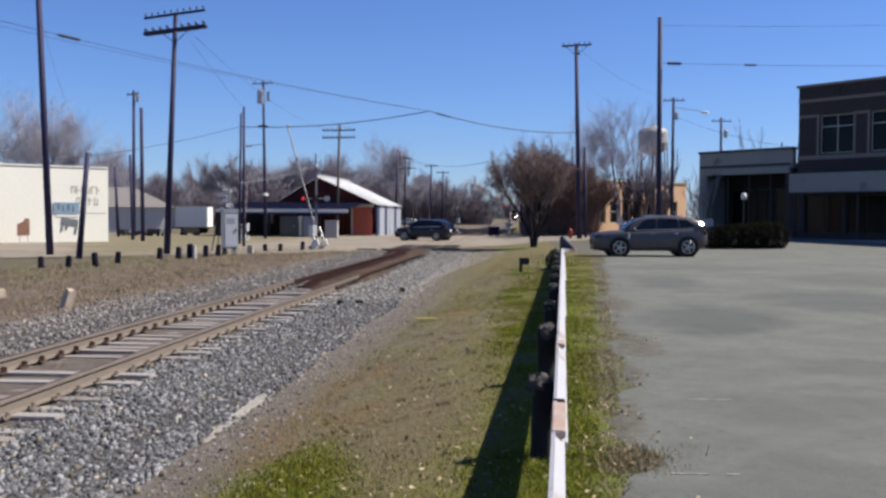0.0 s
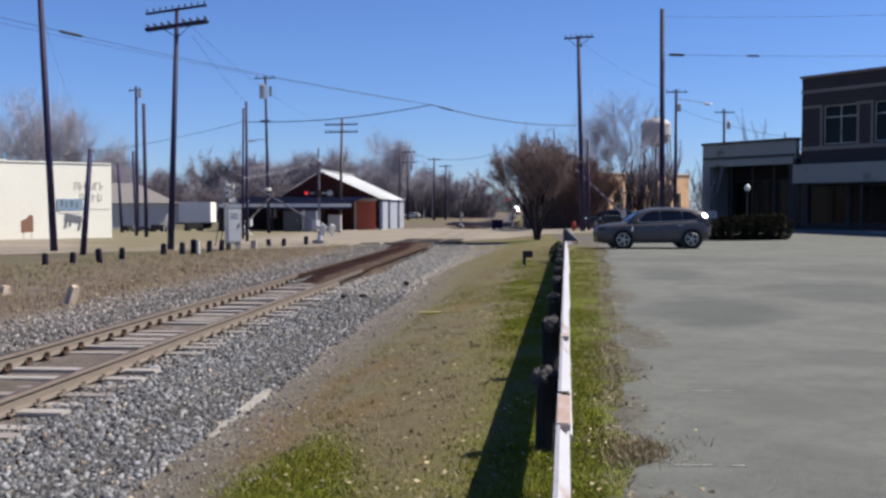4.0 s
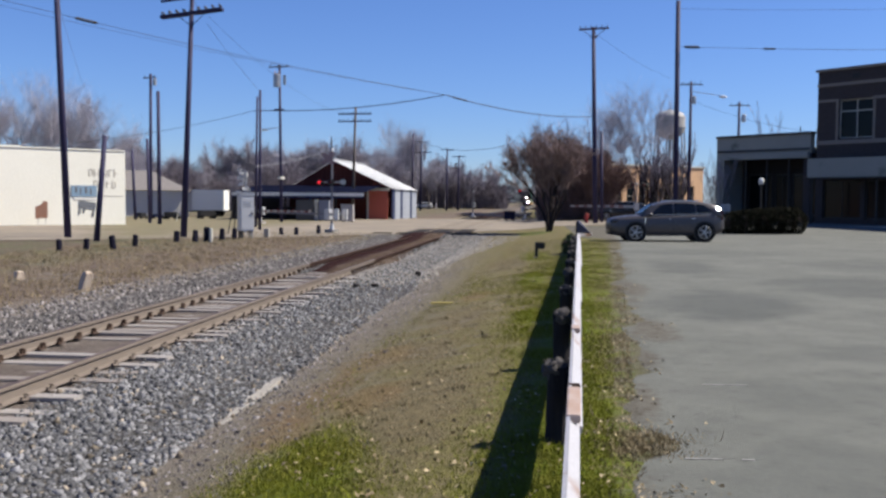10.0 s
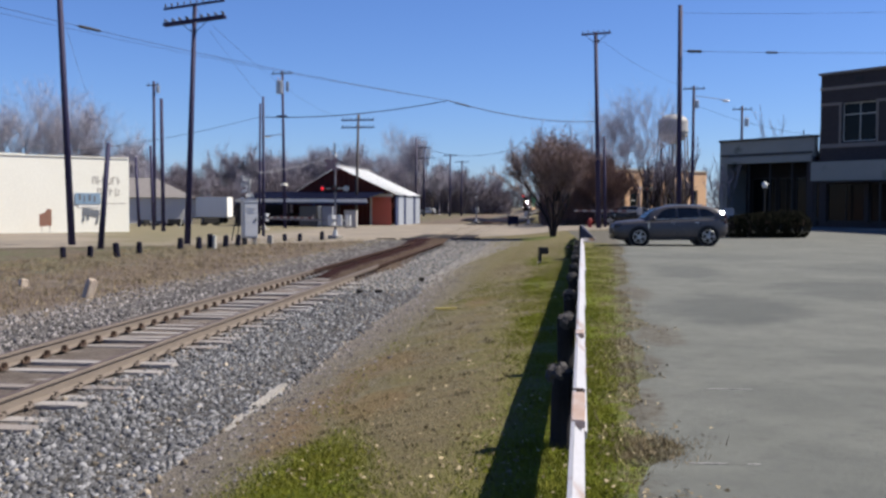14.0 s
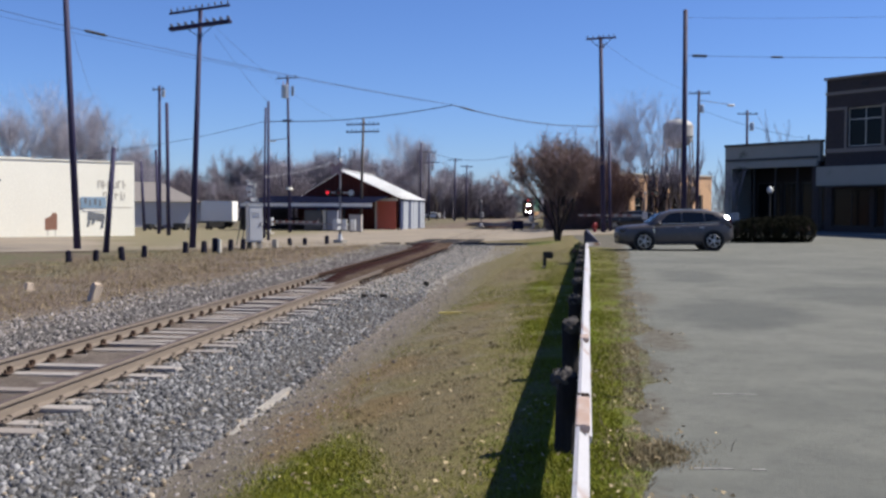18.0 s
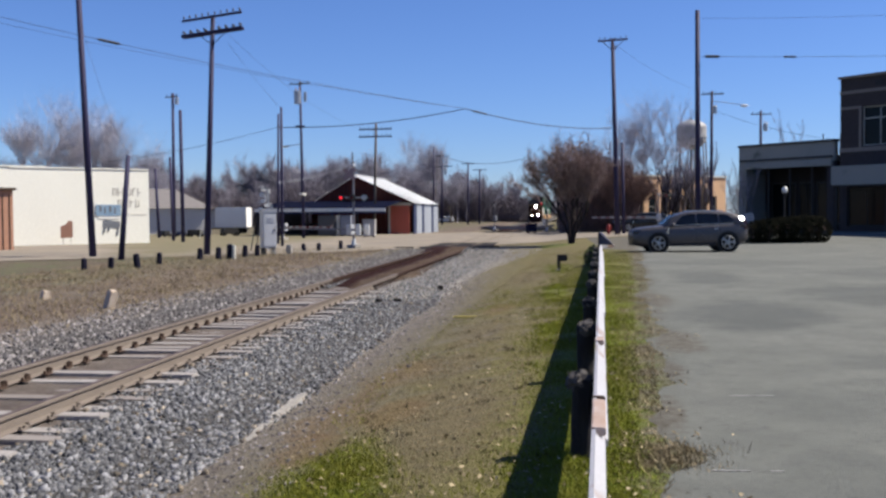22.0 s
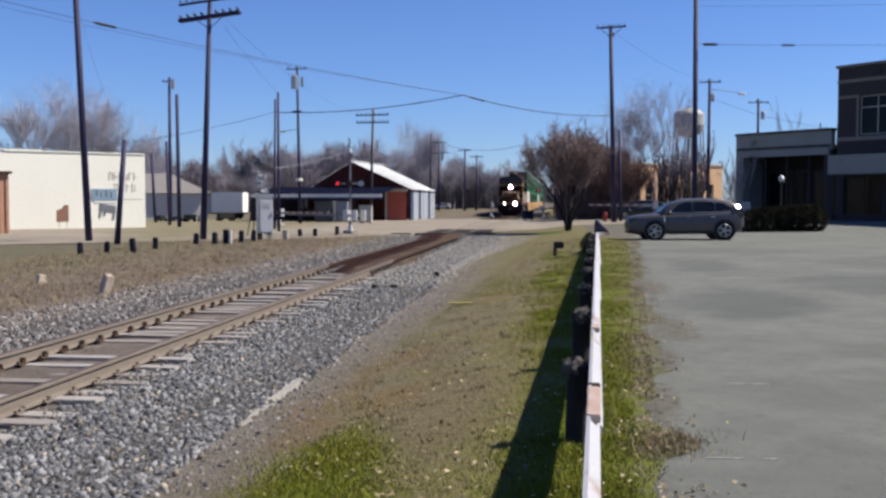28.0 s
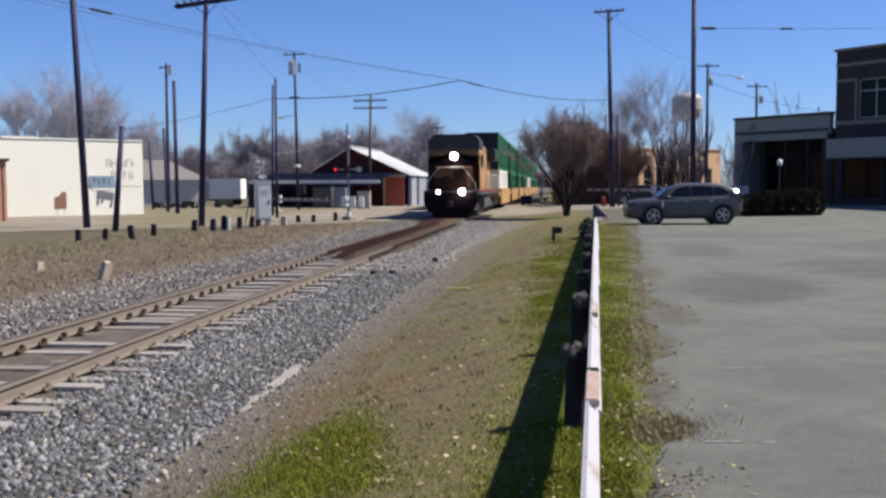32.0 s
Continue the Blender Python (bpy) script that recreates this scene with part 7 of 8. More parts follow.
def water_tower():
    h = thing("water_tower", pose(37.7, 300.0, -0.3), "pale old water tower on tall legs", "water tower")
    z0, z1, r = 24.0, 26.8, 4.35
    bm = rod(B(), (0, 0, z0), (0, 0, z1), r, seg=32)
    part("tank", bm, M_TANK, h, "", False)
    part("tank_roof", ball(B(), 0, 0, z1, r * 1.01, 1, 1, .55, 28, 14), M_TANK, h, "", True)
    part("vent", rod(B(), (0, 0, z1 + 2.2), (0, 0, z1 + 2.9), .3, .2, 10), M_TANK, h)
    part("tank_bowl", ball(B(), 0, 0, z0, r * .995, 1, 1, .80, 28, 14), M_TANK, h, "", True)
    part("riser", rod(B(), (0, 0, 0), (0, 0, z0), .5, seg=12), M_TANK, h)
    part("balcony", rod(B(), (0, 0, z0 - .08), (0, 0, z0 + .08), r + .22, seg=32), M_TANK, h)
    for k in range(6):
        a = math.pi * 2 * k / 6 + .2
        part("leg", rod(B(), (math.cos(a) * r * 1.3, math.sin(a) * r * 1.3, 0), (math.cos(a) * r * .97, math.sin(a) * r * .97, z0 + .5), .28, .22, 8), M_TANK, h)
        b2 = a + math.pi / 3
        for zz, k2 in ((7, 1.2), (14, 1.1)):
            part("strut", rod(B(), (math.cos(a) * r * k2, math.sin(a) * r * k2, zz), (math.cos(b2) * r * k2, math.sin(b2) * r * k2, zz), .10, seg=6), M_TANK, h)
    return h


water_tower()


def white_building():
    # right-hand corner at the origin; the front runs along local -x
    h = thing("white_building", pose(-29.35, 68.2, -0.32, 0, 0, 43), "flat-roofed whitewashed masonry building with faded painted lettering", "building")
    W, top, Dp = 26.0, 5.2, 11.0
    holes = [(-10.9, -9.9, .9, 2.5)]
    part("front_wall", box(B(), -W / 2, .2, top / 2 - .3, W, .4, top + .6), M_WHITEWALL, h)
    part("side_wall", box(B(), -.2, Dp / 2 + .41, top / 2 - .3, .4, Dp, top + .6), M_WHITEWALL, h)
    part("rear_wall", box(B(), -W / 2, Dp + .62, top / 2 - .3, W, .4, top + .6), M_WHITEWALL, h)
    part("side_wall", box(B(), -W + .2, Dp / 2 + .41, top / 2 - .3, .4, Dp, top + .6), M_WHITEWALL, h)
    part("roof", box(B(), -W / 2, Dp / 2 + .41, top - .35, W - .82, Dp, .2), M_SHINGLE, h)
    for k, x in enumerate((-4.7, -9.4, -16.5, -21.5)):
        part("coping", box(B(), x, .2, top + .05 + (.06 if k == 1 else 0), 9.35 if k < 1 else 4.8, .52, .10, bevel=.02), M_WHITEWALL, h)
    # faded rows of letters that cannot be read
    for row, (z, xs_) in enumerate(((3.66, (-2.55, -2.2, -1.85, -1.5, -1.15, -.8)), (2.86, (-2.2, -1.8, -1.35, -.95)))):
        for k, x in enumerate(xs_):
            part("lettering_bar", box(B(), x, -.008, z, .07, .016, .58 if k % 2 else .52), M_FADED, h)
            part("lettering_bar", box(B(), x + .13, -.008, z + (.24, -.02, .10, -.22)[k % 4], .16, .016, .07), M_FADED, h)
            if k % 3 == 0:
                part("lettering_bar", box(B(), x + .21, -.008, z, .06, .016, .40), M_FADED, h)
    # bleached blue sign over a grey painted panel
    sg = part("blue_sign", box(B(), -2.90, -.03, 2.38, 1.75, .05, .78, bevel=.008), M_SIGNBLUE, h, "sun-bleached blue sign board")
    for k, (dx, dz, w) in enumerate(((-.55, .12, .14), (-.25, .0, .10), (.12, .08, .16), (.45, -.02, .12))):
        part("lettering_bar", box(B(), -2.90 + dx, -.062, 2.38 + dz, w, .012, .42), M_SIGNGREY, sg)
    part("white_strip", box(B(), -2.85, -.02, 1.86, 1.5, .03, .16), M_WHITE, h)
    pg = part("grey_panel", box(B(), -2.70, -.02, 1.42, 1.15, .03, .5, tilt=Matrix.Rotation(radians(8), 4, "Y")), M_SIGNGREY, h, "grey painted panel")
    for k, (x, z, ln) in enumerate(((-3.20, 1.05, .55), (-2.90, 1.1, .4), (-2.25, 1.0, .8))):
        part("grey_stroke", box(B(), x, -.024, z, .14, .03, ln, tilt=Matrix.Rotation(radians(12), 4, "Y")), M_SIGNGREY, h)
    part("wall_scar", box(B(), -1.5, -.006, 2.05, 2.6, .012, .05), M_FADED, h)
    return h


white_building()
# brown yard sign and a rusty red shed at the building
def front_at(d, off=0.5):
    a = radians(45)
    return -29.35 - math.cos(a) * d + math.sin(a) * off, 68.2 - math.sin(a) * d - math.cos(a) * off


bx, by = front_at(6.3, 1.5)
t = thing("yard_sign", pose(bx, by, float(land(bx, by)), 0, 0, 25), "brown house-shaped yard sign on two thin legs", "sign")
bm = extrude(B(), [(-.36, .5), (.40, .55), (.40, 1.62), (.15, 1.68), (-.02, 1.42), (-.36, 1.28)], -.03, .03)
part("board", bm, M_BROWN, t)
for x in (-.2, .28):
    part("leg", box(B(), x, .05, .3, .05, .05, .8), M_CREAM, t)
rx, ry = -31.7, 54.6
t = thing("rusty_shed", pose(rx, ry, float(land(rx, ry)), 0, 0, 45), "rust-red metal shed before the white building", "shed")
part("wall_shell", box(B(), -1.3, 1.2, 1.75, 2.6, 2.0, 3.5, bevel=.02), M_BROWN, t, "faded rust-red sheet")
part("roof", box(B(), -1.3, 1.2, 3.58, 2.9, 2.4, .16, bevel=.02), M_RUST, t)
for k in range(7):
    part("rib", box(B(), -.2 - k * .38, .18, 1.65, .05, .04, 3.2), M_RUST, t)


def grey_house():
    h = thing("grey_house", pose(-45.9, 99.3, -0.3, 0, 0, 21), "long grey house with a shingled hip roof", "house")
    W, wall, Dp = 9.3, 2.75, 7.0
    holes = [(1.4 + i * 3.0, 2.5 + i * 3.0, 1.0, 2.2) for i in range(1)]
    part("front_wall", wall_boxes(B(), 0, W, -.2, wall, 0, .2, holes), M_GREYWALL, h)
    part("side_wall", box(B(), W - .1, Dp / 2 + .21, wall / 2 - .1, .2, Dp, wall + .2), M_GREYWALL, h)
    part("side_wall", box(B(), .1, Dp / 2 + .21, wall / 2 - .1, .2, Dp, wall + .2), M_GREYWALL, h)
    part("rear_wall", box(B(), W / 2, Dp + .32, wall / 2 - .1, W, .2, wall + .2), M_GREYWALL, h)
    for a, b, c, d in holes:
        window_unit(h, a, b, c, d, .1, 1, 2, M_WHITE, M_GLASS, .05)
    bm = B()
    e, zr = .35, 4.9
    lo = [bm.verts.new(p) for p in ((-e, -e, wall), (W + e, -e, wall), (W + e, Dp + .4 + e, wall), (-e, Dp + .4 + e, wall))]
    hi = [bm.verts.new(p) for p in ((2.5, Dp / 2, zr), (W - 3.9, Dp / 2, zr))]
    bm.faces.new((lo[0], lo[1], hi[1], hi[0]))
    bm.faces.new((lo[1], lo[2], hi[1]))
    bm.faces.new((lo[2], lo[3], hi[0], hi[1]))
    bm.faces.new((lo[3], lo[0], hi[0]))
    bm.faces.new(lo[::-1])
    part("roof", bm, M_SHINGLE, h)
    return h


grey_house()
t = thing("box_trailer", pose(-35.4, 104.0, -0.3, 0, 0, 4), "white box trailer with a grey end, parked on grass", "trailer")
part("box", box(B(), 0.15, 0, 1.75, 3.4, 2.4, 2.15, bevel=.03), M_WHITE, t)
part("front_end", box(B(), -3.3, .1, 1.55, 3.4, 2.3, 1.9, bevel=.03), M_GREYWALL, t, "duller grey front section")
part("chassis", box(B(), -1.5, 0, .58, 6.6, 1.6, .16), M_DARKSTEEL, t)
for wx in (-3.9, .2, 1.0):
    part("wheel", rod(B(), (wx, -1.1, .38), (wx, -.85, .38), .38, seg=16), M_RUBBER, t)
    part("wheel", rod(B(), (wx, .85, .38), (wx, 1.1, .38), .38, seg=16), M_RUBBER, t)
part("hitch", rod(B(), (-4.9, 0, .5), (-5.8, 0, .45), .05, seg=6), M_DARKSTEEL, t)
# yard clutter
for k, (x, y, w, hh, m_) in enumerate(((-33.5, 88, 1.3, .7, M_DARKSTEEL), (-35.6, 90, .9, .5, M_BLUE), (-31.6, 92, 1.6, .8, M_BLACK), (-36.8, 89, .7, .6, M_BLACK))):
    t = thing("yard_machine", pose(x, y, float(land(x, y)), 0, 0, 20 * k), "small dark yard machine beside the poles", "machine")
    part("body", box(B(), 0, 0, hh * .6, w, .7, hh * .7, bevel=.06), m_, t)
    for sx in (-1, 1):
        for sy in (-1, 1):
            part("wheel", rod(B(), (sx * w * .38, sy * .30, hh * .25), (sx * w * .38, sy * .44, hh * .25), hh * .25, seg=12), M_RUBBER, t)
t = thing("a_frame_prop", pose(-31.2, 83.0, float(land(-31.2, 83))), "pale timber prop leaning by the building", "prop")
part("board", rod(B(), (0, 0, -.1), (.35, 0, 1.6), .05, seg=6), M_CREAM, t)


def barn():
    h = thing("barn", pose(-14.55, 97.2, -0.32, 0, 0, -3), "dark red gabled barn with white tin roof and blue-trimmed porch", "barn")
    W, eave, peak, L = 12.0, 3.15, 5.85, 13.5
    back = 10.5
    # gabled front, dark red boards
    n = 22
    for k in range(n):
        a, b = -back + back * k / n, -back + back * (k + 1) / n
        def roof_z(x):
            return peak - (peak - eave) * abs(x + W / 2) / (W / 2 if x > -W / 2 else back - W / 2)
        bm = extrude(B(), [(a + .008, 0), (b - .008, 0), (b - .008, roof_z(b) - .05), (a + .008, roof_z(a) - .05)], 0, .06 + .008 * (k % 3))
        if not (-2.45 < a < -.35):
            part("board", bm, M_BARNRED, h)
        else:
            bm.free()
            part("board", extrude(B(), [(a + .008, 3.0), (b - .008, 3.0), (b - .008, roof_z(b) - .05), (a + .008, roof_z(a) - .05)], 0, .06), M_BARNRED, h)
    part("rear_wall", extrude(B(), [(-back, 0), (0, 0), (0, eave), (-W / 2, peak), (-back, eave)], L, L + .15), M_BARNRED, h)
    # side walls of pale siding with dark gaps
    for k in range(10):
        a = .1 + k * (L - .1) / 10
        part("siding_panel", box(B(), -.06, a + (L - .1) / 20, eave / 2, .12 + .01 * (k % 2), (L - .1) / 10 - .06, eave), M_BLUEGREY if k not in (0, 3, 7) else M_BLUE, h)
    part("side_wall", box(B(), -back + .06, L / 2, eave / 2, .12, L - .2, eave), M_BLUEGREY, h)
    # roof slopes in sheets
    for sd in (-1, 1):
        for k in range(8):
            o_ = -.7 if sd > 0 else .08
            y0, y1 = o_ + k * (L + .1 - o_) / 8, o_ + (k + 1) * (L + .1 - o_) / 8 - .02
            ez = eave - .10
            bm = B()
            xa, xb = -W / 2, (.22 if sd > 0 else -back - .22)
            vs_ = [bm.verts.new(p) for p in ((xa, y0, peak + .06), (xb, y0, ez), (xb, y1, ez), (xa, y1, peak + .06))]
            bm.faces.new(vs_)
            bmesh.ops.solidify(bm, geom=bm.faces[:], thickness=.06)
            part("roof_sheet", bm, M_TIN, h)
    part("ridge_cap", box(B(), -W / 2 + .1, L / 2 - .2, peak + .1, .4, L + .6, .06), M_TIN, h)
    # sliding red door with cream frame
    dr = part("sliding_door", box(B(), -1.4, -.08, 1.45, 1.9, .08, 2.85, bevel=.01), M_DOORRED, h, "brick-red sliding door")
    for k in range(6):
        part("door_board", box(B(), -2.2 + k * .32, -.13, 1.45, .29, .02, 2.75), M_DOORRED, dr)
    part("door_header", box(B(), -1.4, -.12, 3.0, 2.3, .12, .28, bevel=.01), M_CREAM, h)
    part("door_jamb", box(B(), -2.45, -.12, 1.45, .2, .12, 2.9), M_CREAM, h)
    # open porch before the front
    px0, px1, pd = -13.5, -1.0, 8.0
    bm = B()
    vs_ = [bm.verts.new(p) for p in ((px0, -pd, 2.62), (px1, -pd, 2.62), (px1, -.05, 3.35), (px0, -.05, 3.35))]
    bm.faces.new(vs_)
    bmesh.ops.solidify(bm, geom=bm.faces[:], thickness=.10)
    part("porch_roof", bm, M_NAVY, h, "dark blue porch roof")
    part("porch_fascia", box(B(), (px0 + px1) / 2, -pd - .03, 2.42, px1 - px0, .07, .30, bevel=.01), M_WHITE, h, "white fascia board")
    part("porch_trim", box(B(), (px0 + px1) / 2, -pd - .01, 2.18, px1 - px0, .06, .16), M_BLUE, h)
    for k in range(5):
        x = px0 + .3 + (px1 - px0 - .6) * k / 5
        part("porch_post", box(B(), x, -pd + .15, 1.05, .16, .16, 2.3), M_BLUE if k % 2 else M_INNER, h)
    part("porch_end_wall", box(B(), px0, -pd / 2, 1.2, .12, pd - .2, 2.6), M_INNER, h)
    part("porch_back_wall", box(B(), (px0 - W) / 2, 1.0, 1.5, -px0 - W + 1.0, .12, 3.0), M_INNER, h)
    part("counter", box(B(), -8.5, -3.0, .6, 4.0, .8, 1.2), M_INNER, h, "dark counter under the porch")
    return h


barn()

# ---- the train: noses point along -y, rails at z = 0 ----
def truck(parent, y, axles, material=M_DARKSTEEL):
    fr = part("truck", box(B(), 0, y, .62, 2.1, axles * 1.75, .34, bevel=.05), material, parent, "dark bogie")
    for k in range(axles):
        ya = y + (k - (axles - 1) / 2) * 1.75
        for sx in (-.76, .76):
            part("wheel", rod(rod(B(), (sx - .06, ya, .5), (sx + .06, ya, .5), .5, seg=20), (sx * 1.08, ya, .5), (sx * 1.4, ya, .5), .17, seg=10), M_RUST, fr)
    for sx in (-1.05, 1.05):
        part("side_frame", box(B(), sx, y, .60, .18, axles * 1.7, .42, bevel=.06), material, fr)
    return fr


def locomotive():
    t = thing("locomotive", pose(TRACK_X, 584, RAIL_TOP), "yellow and grey diesel locomotive with lit headlights pulling containers", "locomotive")
    L = 21.6
    part("deck", box(B(), 0, L / 2, 1.50, 3.0, L - .6, .26, bevel=.03), M_LOCOGREY, t)
    part("fuel_tank", box(B(), 0, L / 2, .85, 2.7, 6.0, .95, bevel=.18), M_LOCOGREY, t)
    # pilot, plough and steps
    pil = part("pilot", extrude(B(), [(-1.25, .42), (1.25, .42), (1.50, .95), (1.50, 1.52), (-1.50, 1.52), (-1.50, .95)], .18, .52), M_PILOT, t, "dark maroon pilot")
    part("plough", extrude(B(), [(-.95, .12), (.95, .12), (1.20, .75), (-1.20, .75)], .02, .20), M_PILOT, pil)
    part("coupler", box(B(), 0, -.10, .86, .34, .6, .34, bevel=.06), M_BLACK, pil)
    for sx in (-1, 1):
        for k in range(4):
            part("step", box(B(), sx * 1.38, .75, .45 + k * .30, .40, .5, .04), M_DARKSTEEL, pil)
        part("hand_rail", rod(rod(B(), (sx * 1.42, .30, 1.6), (sx * 1.42, .30, 2.0), .015, seg=6), (sx * 1.42, .30, 2.0), (sx * .62, .55, 3.0), .016, seg=6), M_CREAM, t, "pale hand rail")
        part("ditch_light", rod(B(), (sx * .67, .16, 1.56), (sx * .67, .06, 1.56), .15, seg=16), M_BLACK, t)
        part("ditch_lens", rod(B(), (sx * .67, .065, 1.56), (sx * .67, .045, 1.56), .165 if sx > 0 else .09, seg=16), M_BEAM if sx > 0 else M_BEAM_WEAK, t, "glowing ditch light")
    # sloping nose
    bm = extrude(B(), [(.55, 1.63), (.62, 2.35), (.95, 2.92), (2.5, 3.08), (2.5, 1.63)], -1.15, 1.15, "x")
    for v in bm.verts:
        if v.co.y < 1.0:
            v.co.x *= .80
    nose = part("nose", bm, M_FRONTSHADE, t, "sloping nose in shade-darkened brown")
    bv = nose.modifiers.new("edge", "BEVEL")
    bv.width, bv.segments = .06, 3
    part("nose_door", box(B(), .45, .585, 2.25, .55, .05, 1.1, tilt=Matrix.Rotation(radians(-4), 4, "X"), bevel=.01), M_FRONTSHADE, nose)
    part("nose_emblem", box(B(), -.28, .58, 2.2, .5, .03, .5, tilt=Matrix.Rotation(radians(-4), 4, "X"), bevel=.02), M_FRONTSHADE, nose, "plain emblem in the nose's shade-darkened brown")
    # cab
    bm = extrude(B(), [(2.2, 1.63), (2.2, 2.95), (2.35, 3.78), (2.55, 4.45), (5.3, 4.55), (5.3, 1.63)], -1.53, 1.53, "x")
    for v in bm.verts:
        if v.co.z > 4.2:
            v.co.x *= .93
    cab_ = part("cab", bm, M_YELLOW, t, "wide yellow cab")
    bv = cab_.modifiers.new("edge", "BEVEL")
    bv.width, bv.segments = .06, 3
    part("cab_roof", extrude(B(), [(-1.47, 4.03), (1.47, 4.03), (1.46, 4.55), (1.15, 4.88), (-1.15, 4.88), (-1.46, 4.55)], 2.30, 5.4), M_LOCOROOF, t, "dark grey cab roof")
    bm = B()
    vs_ = [bm.verts.new(p) for p in ((-1.5, 2.17, 1.7), (1.5, 2.17, 1.7), (1.5, 2.17, 2.95), (1.46, 2.31, 3.78), (1.38, 2.50, 4.3), (-1.38, 2.50, 4.3), (-1.46, 2.31, 3.78), (-1.5, 2.17, 2.95))]
    bm.faces.new((vs_[0], vs_[1], vs_[2], vs_[7]))
    bm.faces.new((vs_[7], vs_[2], vs_[3], vs_[6]))
    bm.faces.new((vs_[6], vs_[3], vs_[4], vs_[5]))
    part("cab_front", bm, M_FRONTSHADE, cab_, "shade-darkened front plate of the cab")
    bm = B()
    vs_ = [bm.verts.new(p) for p in ((-1.47, 2.245, 3.66), (1.47, 2.245, 3.66), (1.43, 2.365, 4.02), (-1.43, 2.365, 4.02))]
    bm.faces.new(vs_)
    bmesh.ops.solidify(bm, geom=bm.faces[:], thickness=.02)
    part("front_stripe", bm, M_YELLOW, cab_, "yellow stripe above the windscreens")
    for sx in (-1, 1):
        bm = B()
        vs_ = [bm.verts.new((sx * a, b, c)) for a, b, c in ((.30, 2.15, 3.60), (.34, 2.15, 3.76), (1.47, 2.15, 3.38), (1.47, 2.15, 3.16))]
        bm.faces.new(vs_)
        bmesh.ops.solidify(bm, geom=bm.faces[:], thickness=.02)
        part("wing_stripe", bm, M_YELLOW if sx > 0 else M_FRONTSHADE, cab_, "sloping wing-shaped stripe")
    for sx in (-1, 1):
        bm = B()
        vs_ = [bm.verts.new((sx * a, b - .04, c)) for a, b, c in ((.48, 2.20, 3.10), (1.38, 2.20, 3.10), (1.34, 2.29, 3.56), (.48, 2.29, 3.56))]
        bm.faces.new(vs_)
        bmesh.ops.solidify(bm, geom=bm.faces[:], thickness=.05)
        part("windscreen", bm, M_CABGLASS, cab_)
        part("side_window", box(B(), sx * 1.545, 3.7, 3.35, .03, 1.5, .75, bevel=.01), M_CABGLASS, cab_)
        part("number_board", box(B(), sx * .85, 2.42, 4.05, .62, .10, .26, bevel=.02), M_BLACK, cab_)
        part("number_bars", box(B(), sx * .85, 2.36, 4.05, .42, .03, .10), M_LOCOGREY, cab_)
    hl = part("headlight_housing", box(B(), 0, 2.30, 3.58, .62, .18, .36, bevel=.05), M_BLACK, cab_)
    part("headlight", rod(B(), (0, 2.215, 3.60), (0, 2.18, 3.60), .185, seg=20), M_BEAM, hl, "glowing headlight")
    part("headlight_rim", rod(B(), (0, 2.24, 3.60), (0, 2.205, 3.60), .23, seg=20), M_BLACK, hl)
    # long hood and radiators
    part("hood", box(B(), 0, 12.8, 2.95, 1.75, 14.8, 2.65, bevel=.05), M_YELLOW, t, "yellow engine hood")
    part("hood_roof", box(B(), 0, 12.8, 4.40, 1.85, 14.9, .34, bevel=.06), M_LOCOROOF, t)
    part("inverter_cabinet", box(B(), .0, 6.4, 3.0, 2.9, 1.9, 2.7, bevel=.06), M_YELLOW, t)
    part("radiator", box(B(), 0, 18.3, 4.15, 3.0, 3.6, .95, bevel=.1), M_LOCOROOF, t, "dark flared radiator")
    part("exhaust_stack", box(B(), 0, 11.4, 4.72, .7, 1.1, .35, bevel=.05), M_BLACK, t)
    for k in range(9):
        for sx in (-1, 1):
            part("hood_door", box(B(), sx * .885, 8.4 + k * 1.05, 2.75, .03, .95, 1.7, bevel=.01), M_YELLOW, t)
    for sx in (-1, 1):
        for k in range(9):
            part("stanchion", rod(B(), (sx * 1.45, 7.8 + k * 1.6, 1.6), (sx * 1.45, 7.8 + k * 1.6, 2.65), .022, seg=5), M_CREAM, t)
        part("side_rail", rod(B(), (sx * 1.45, 7.8, 2.65), (sx * 1.45, 20.6, 2.65), .022, seg=5), M_CREAM, t)
        part("red_stripe", box(B(), sx * 1.515, L / 2, 1.62, .02, L - 1, .07), M_RED, t)
    for k in range(3):
        part("horn", rod(B(), (-.3 + k * .2, 4.2, 4.75), (-.3 + k * .2, 3.8, 4.75), .03, .07, 8), M_BLACK, t)
    truck(t, 4.1, 3)
    truck(t, L - 4.1, 3)
    return t


def container(parent, y0, y1, z0, z1, material):
    c = part("container", box(B(), 0, (y0 + y1) / 2, (z0 + z1) / 2, 2.52, y1 - y0, z1 - z0, bevel=.03), material, parent)
    n = int((y1 - y0) / .62)
    rb = B()
    for sx in (-1, 1):
        for k in range(1, n):
            box(rb, sx * 1.275, y0 + (y1 - y0) * k / n, (z0 + z1) / 2, .035, .24, z1 - z0 - .3)
        for zz in (z0 + .09, z1 - .09):
            box(rb, sx * 1.285, (y0 + y1) / 2, zz, .05, y1 - y0, .16)
        for yy in (y0 + .08, y1 - .08):
            box(rb, sx * 1.285, yy, (z0 + z1) / 2, .05, .16, z1 - z0)
    part("ribs", rb, material, c)
    for sx in (-.62, .62):
        part("end_door", box(B(), sx, y0 - .02, (z0 + z1) / 2, 1.235, .04, z1 - z0 - .04, bevel=.01), M_GREENSHADE if material is M_GREEN else material, c)
    return c


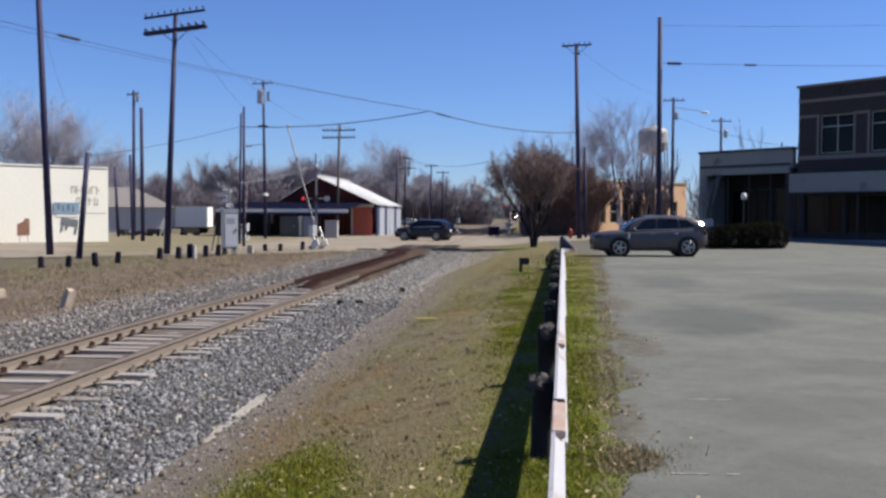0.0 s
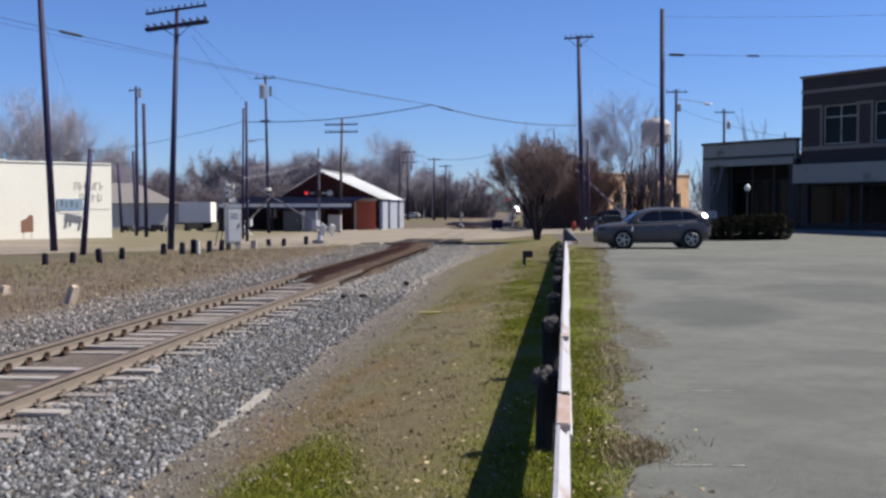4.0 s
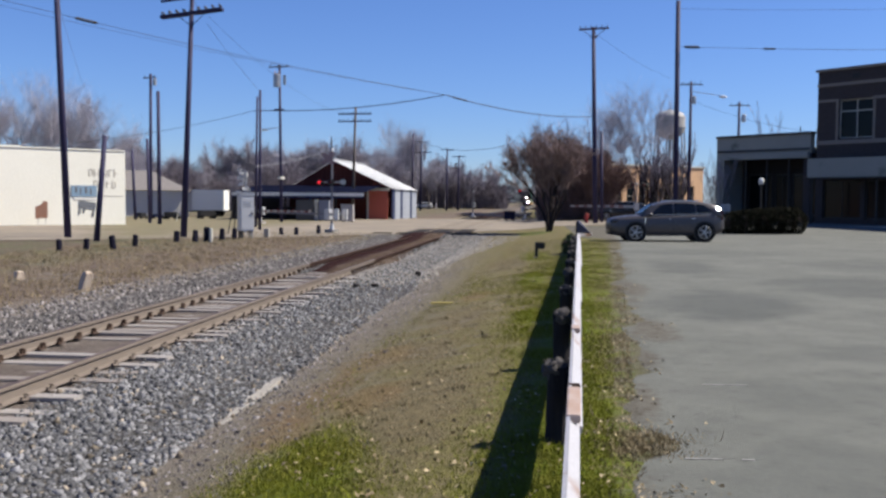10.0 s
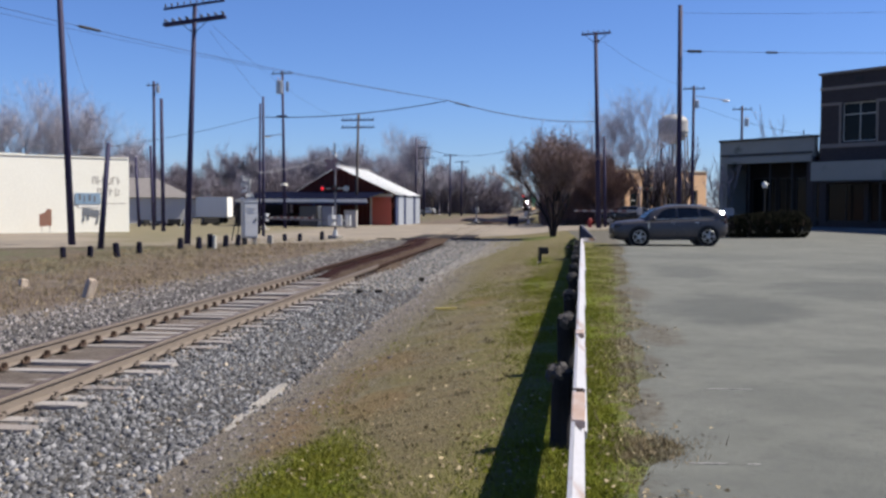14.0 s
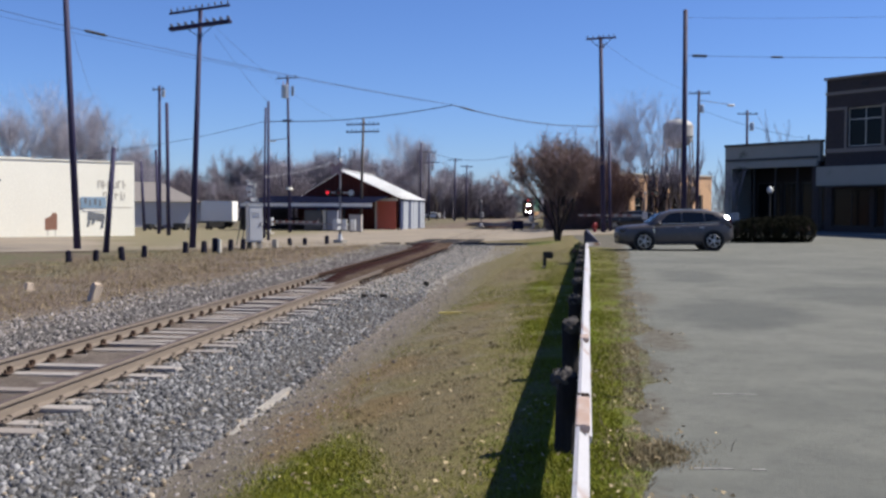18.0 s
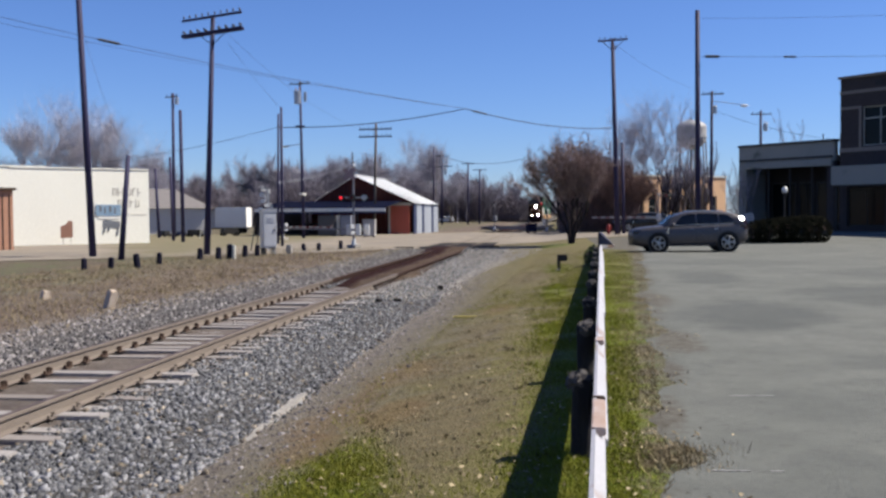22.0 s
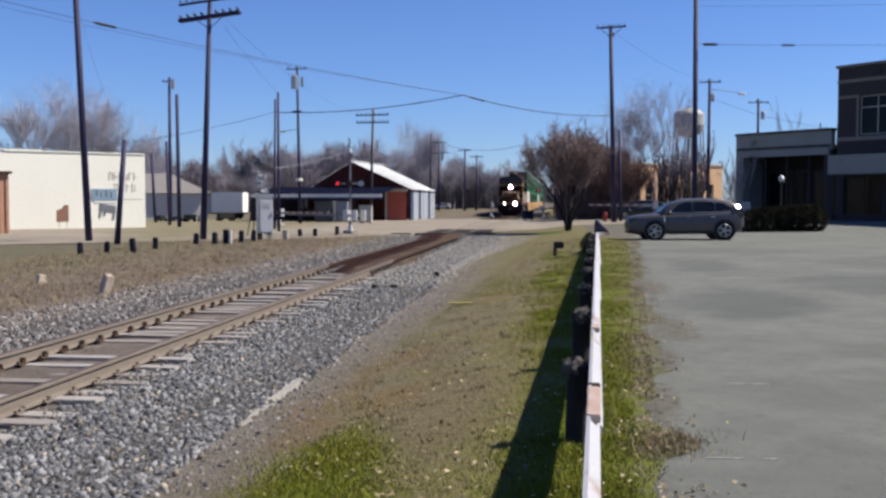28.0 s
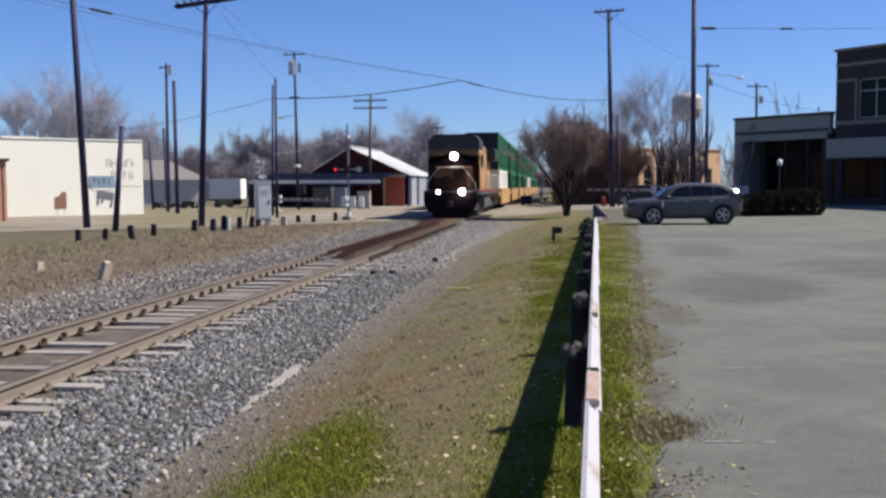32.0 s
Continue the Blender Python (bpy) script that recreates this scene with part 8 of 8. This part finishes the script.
def well_car(k, lower):
    y0 = 584 + 22.6 + k * 19.4
    t = thing("well_wagon", pose(TRACK_X, y0, RAIL_TOP), "yellow well wagon with stacked green containers" if lower is M_GREEN else "yellow well wagon with a green container over a white one", "wagon", "well wagons of the train")
    for sx in (-1, 1):
        part("side_sill", box(B(), sx * 1.43, 9.3, .98, .16, 14.4, 1.15, bevel=.03), M_WELL, t)
        part("top_chord", box(B(), sx * 1.43, 9.3, 1.60, .22, 14.8, .16, bevel=.02), M_WELL, t)
    part("well_floor", box(B(), 0, 9.3, .42, 2.7, 14.2, .12), M_DARKSTEEL, t)
    for ye in (1.1, 17.5):
        part("end_platform", box(B(), 0, ye, 1.25, 2.9, 2.4, .35, bevel=.05), M_WELL, t)
        truck(t, ye, 2)
    container(t, 2.6, 16.0, .50, 3.20, lower)
    container(t, 1.1, 17.4, 3.24, 6.12, M_GREEN)
    return t


loco = locomotive()
wagons = [well_car(k, M_WHITE if k in (0, 4) else M_GREEN) for k in range(8)]


# ---- movement ----
def motions():
    speed, end_y = 16.5, 55.3

    def front(t):
        return end_y + speed * (32 - t)
    times_ = [0, 2, 4, 6, 8, 10, 12, 14, 16, 18, 20, 22, 24, 26, 28, 29, 30, 31, 32]
    walk(loco, [(t, pose(TRACK_X, front(t), RAIL_TOP)) for t in times_])
    for k, w in enumerate(wagons):
        walk(w, [(t, pose(TRACK_X, front(t) + 22.6 + k * 19.4, RAIL_TOP)) for t in times_])
    # the dark blue car drives off behind the white building
    path = [(0, -7.9, 78.0), (0.5, -11.9, 79.4), (1.0, -16.1, 81.0), (1.5, -20.5, 82.7), (2.0, -25.1, 84.4), (2.5, -29.7, 86.0), (3.2, -35.3, 88.0), (3.5, -38.0, 88.9), (5.0, -51.0, 93.5), (7.0, -68.0, 99.5), (9.0, -84.0, 105.0)]
    rows = [(t, pose(x, y, max(float(land(x, y)) + 0.03, -0.30), 0, 0, -19.5)) for t, x, y in path]
    walk(blue_car, rows + [(32, rows[-1][1])])
    # the black car rolls up to the lowered gate
    path = [(0, 10.7, 88.0), (0.5, 9.6, 88.0), (1.0, 9.0, 88.0), (1.5, 8.5, 88.0), (2.5, 7.3, 88.0), (3.5, 7.1, 88.0), (5.5, 6.9, 88.0), (32, 6.9, 88.0)]
    walk(wait_car, [(t, pose(x, y, float(land(x, y)) + 0.02, 0, 0, 6)) for t, x, y in path])
    for arm, pivot, angles in ARMS:
        walk(arm, [(t, pose(0, 0, pivot, 0, -a, 0)) for t, a in angles])


motions()
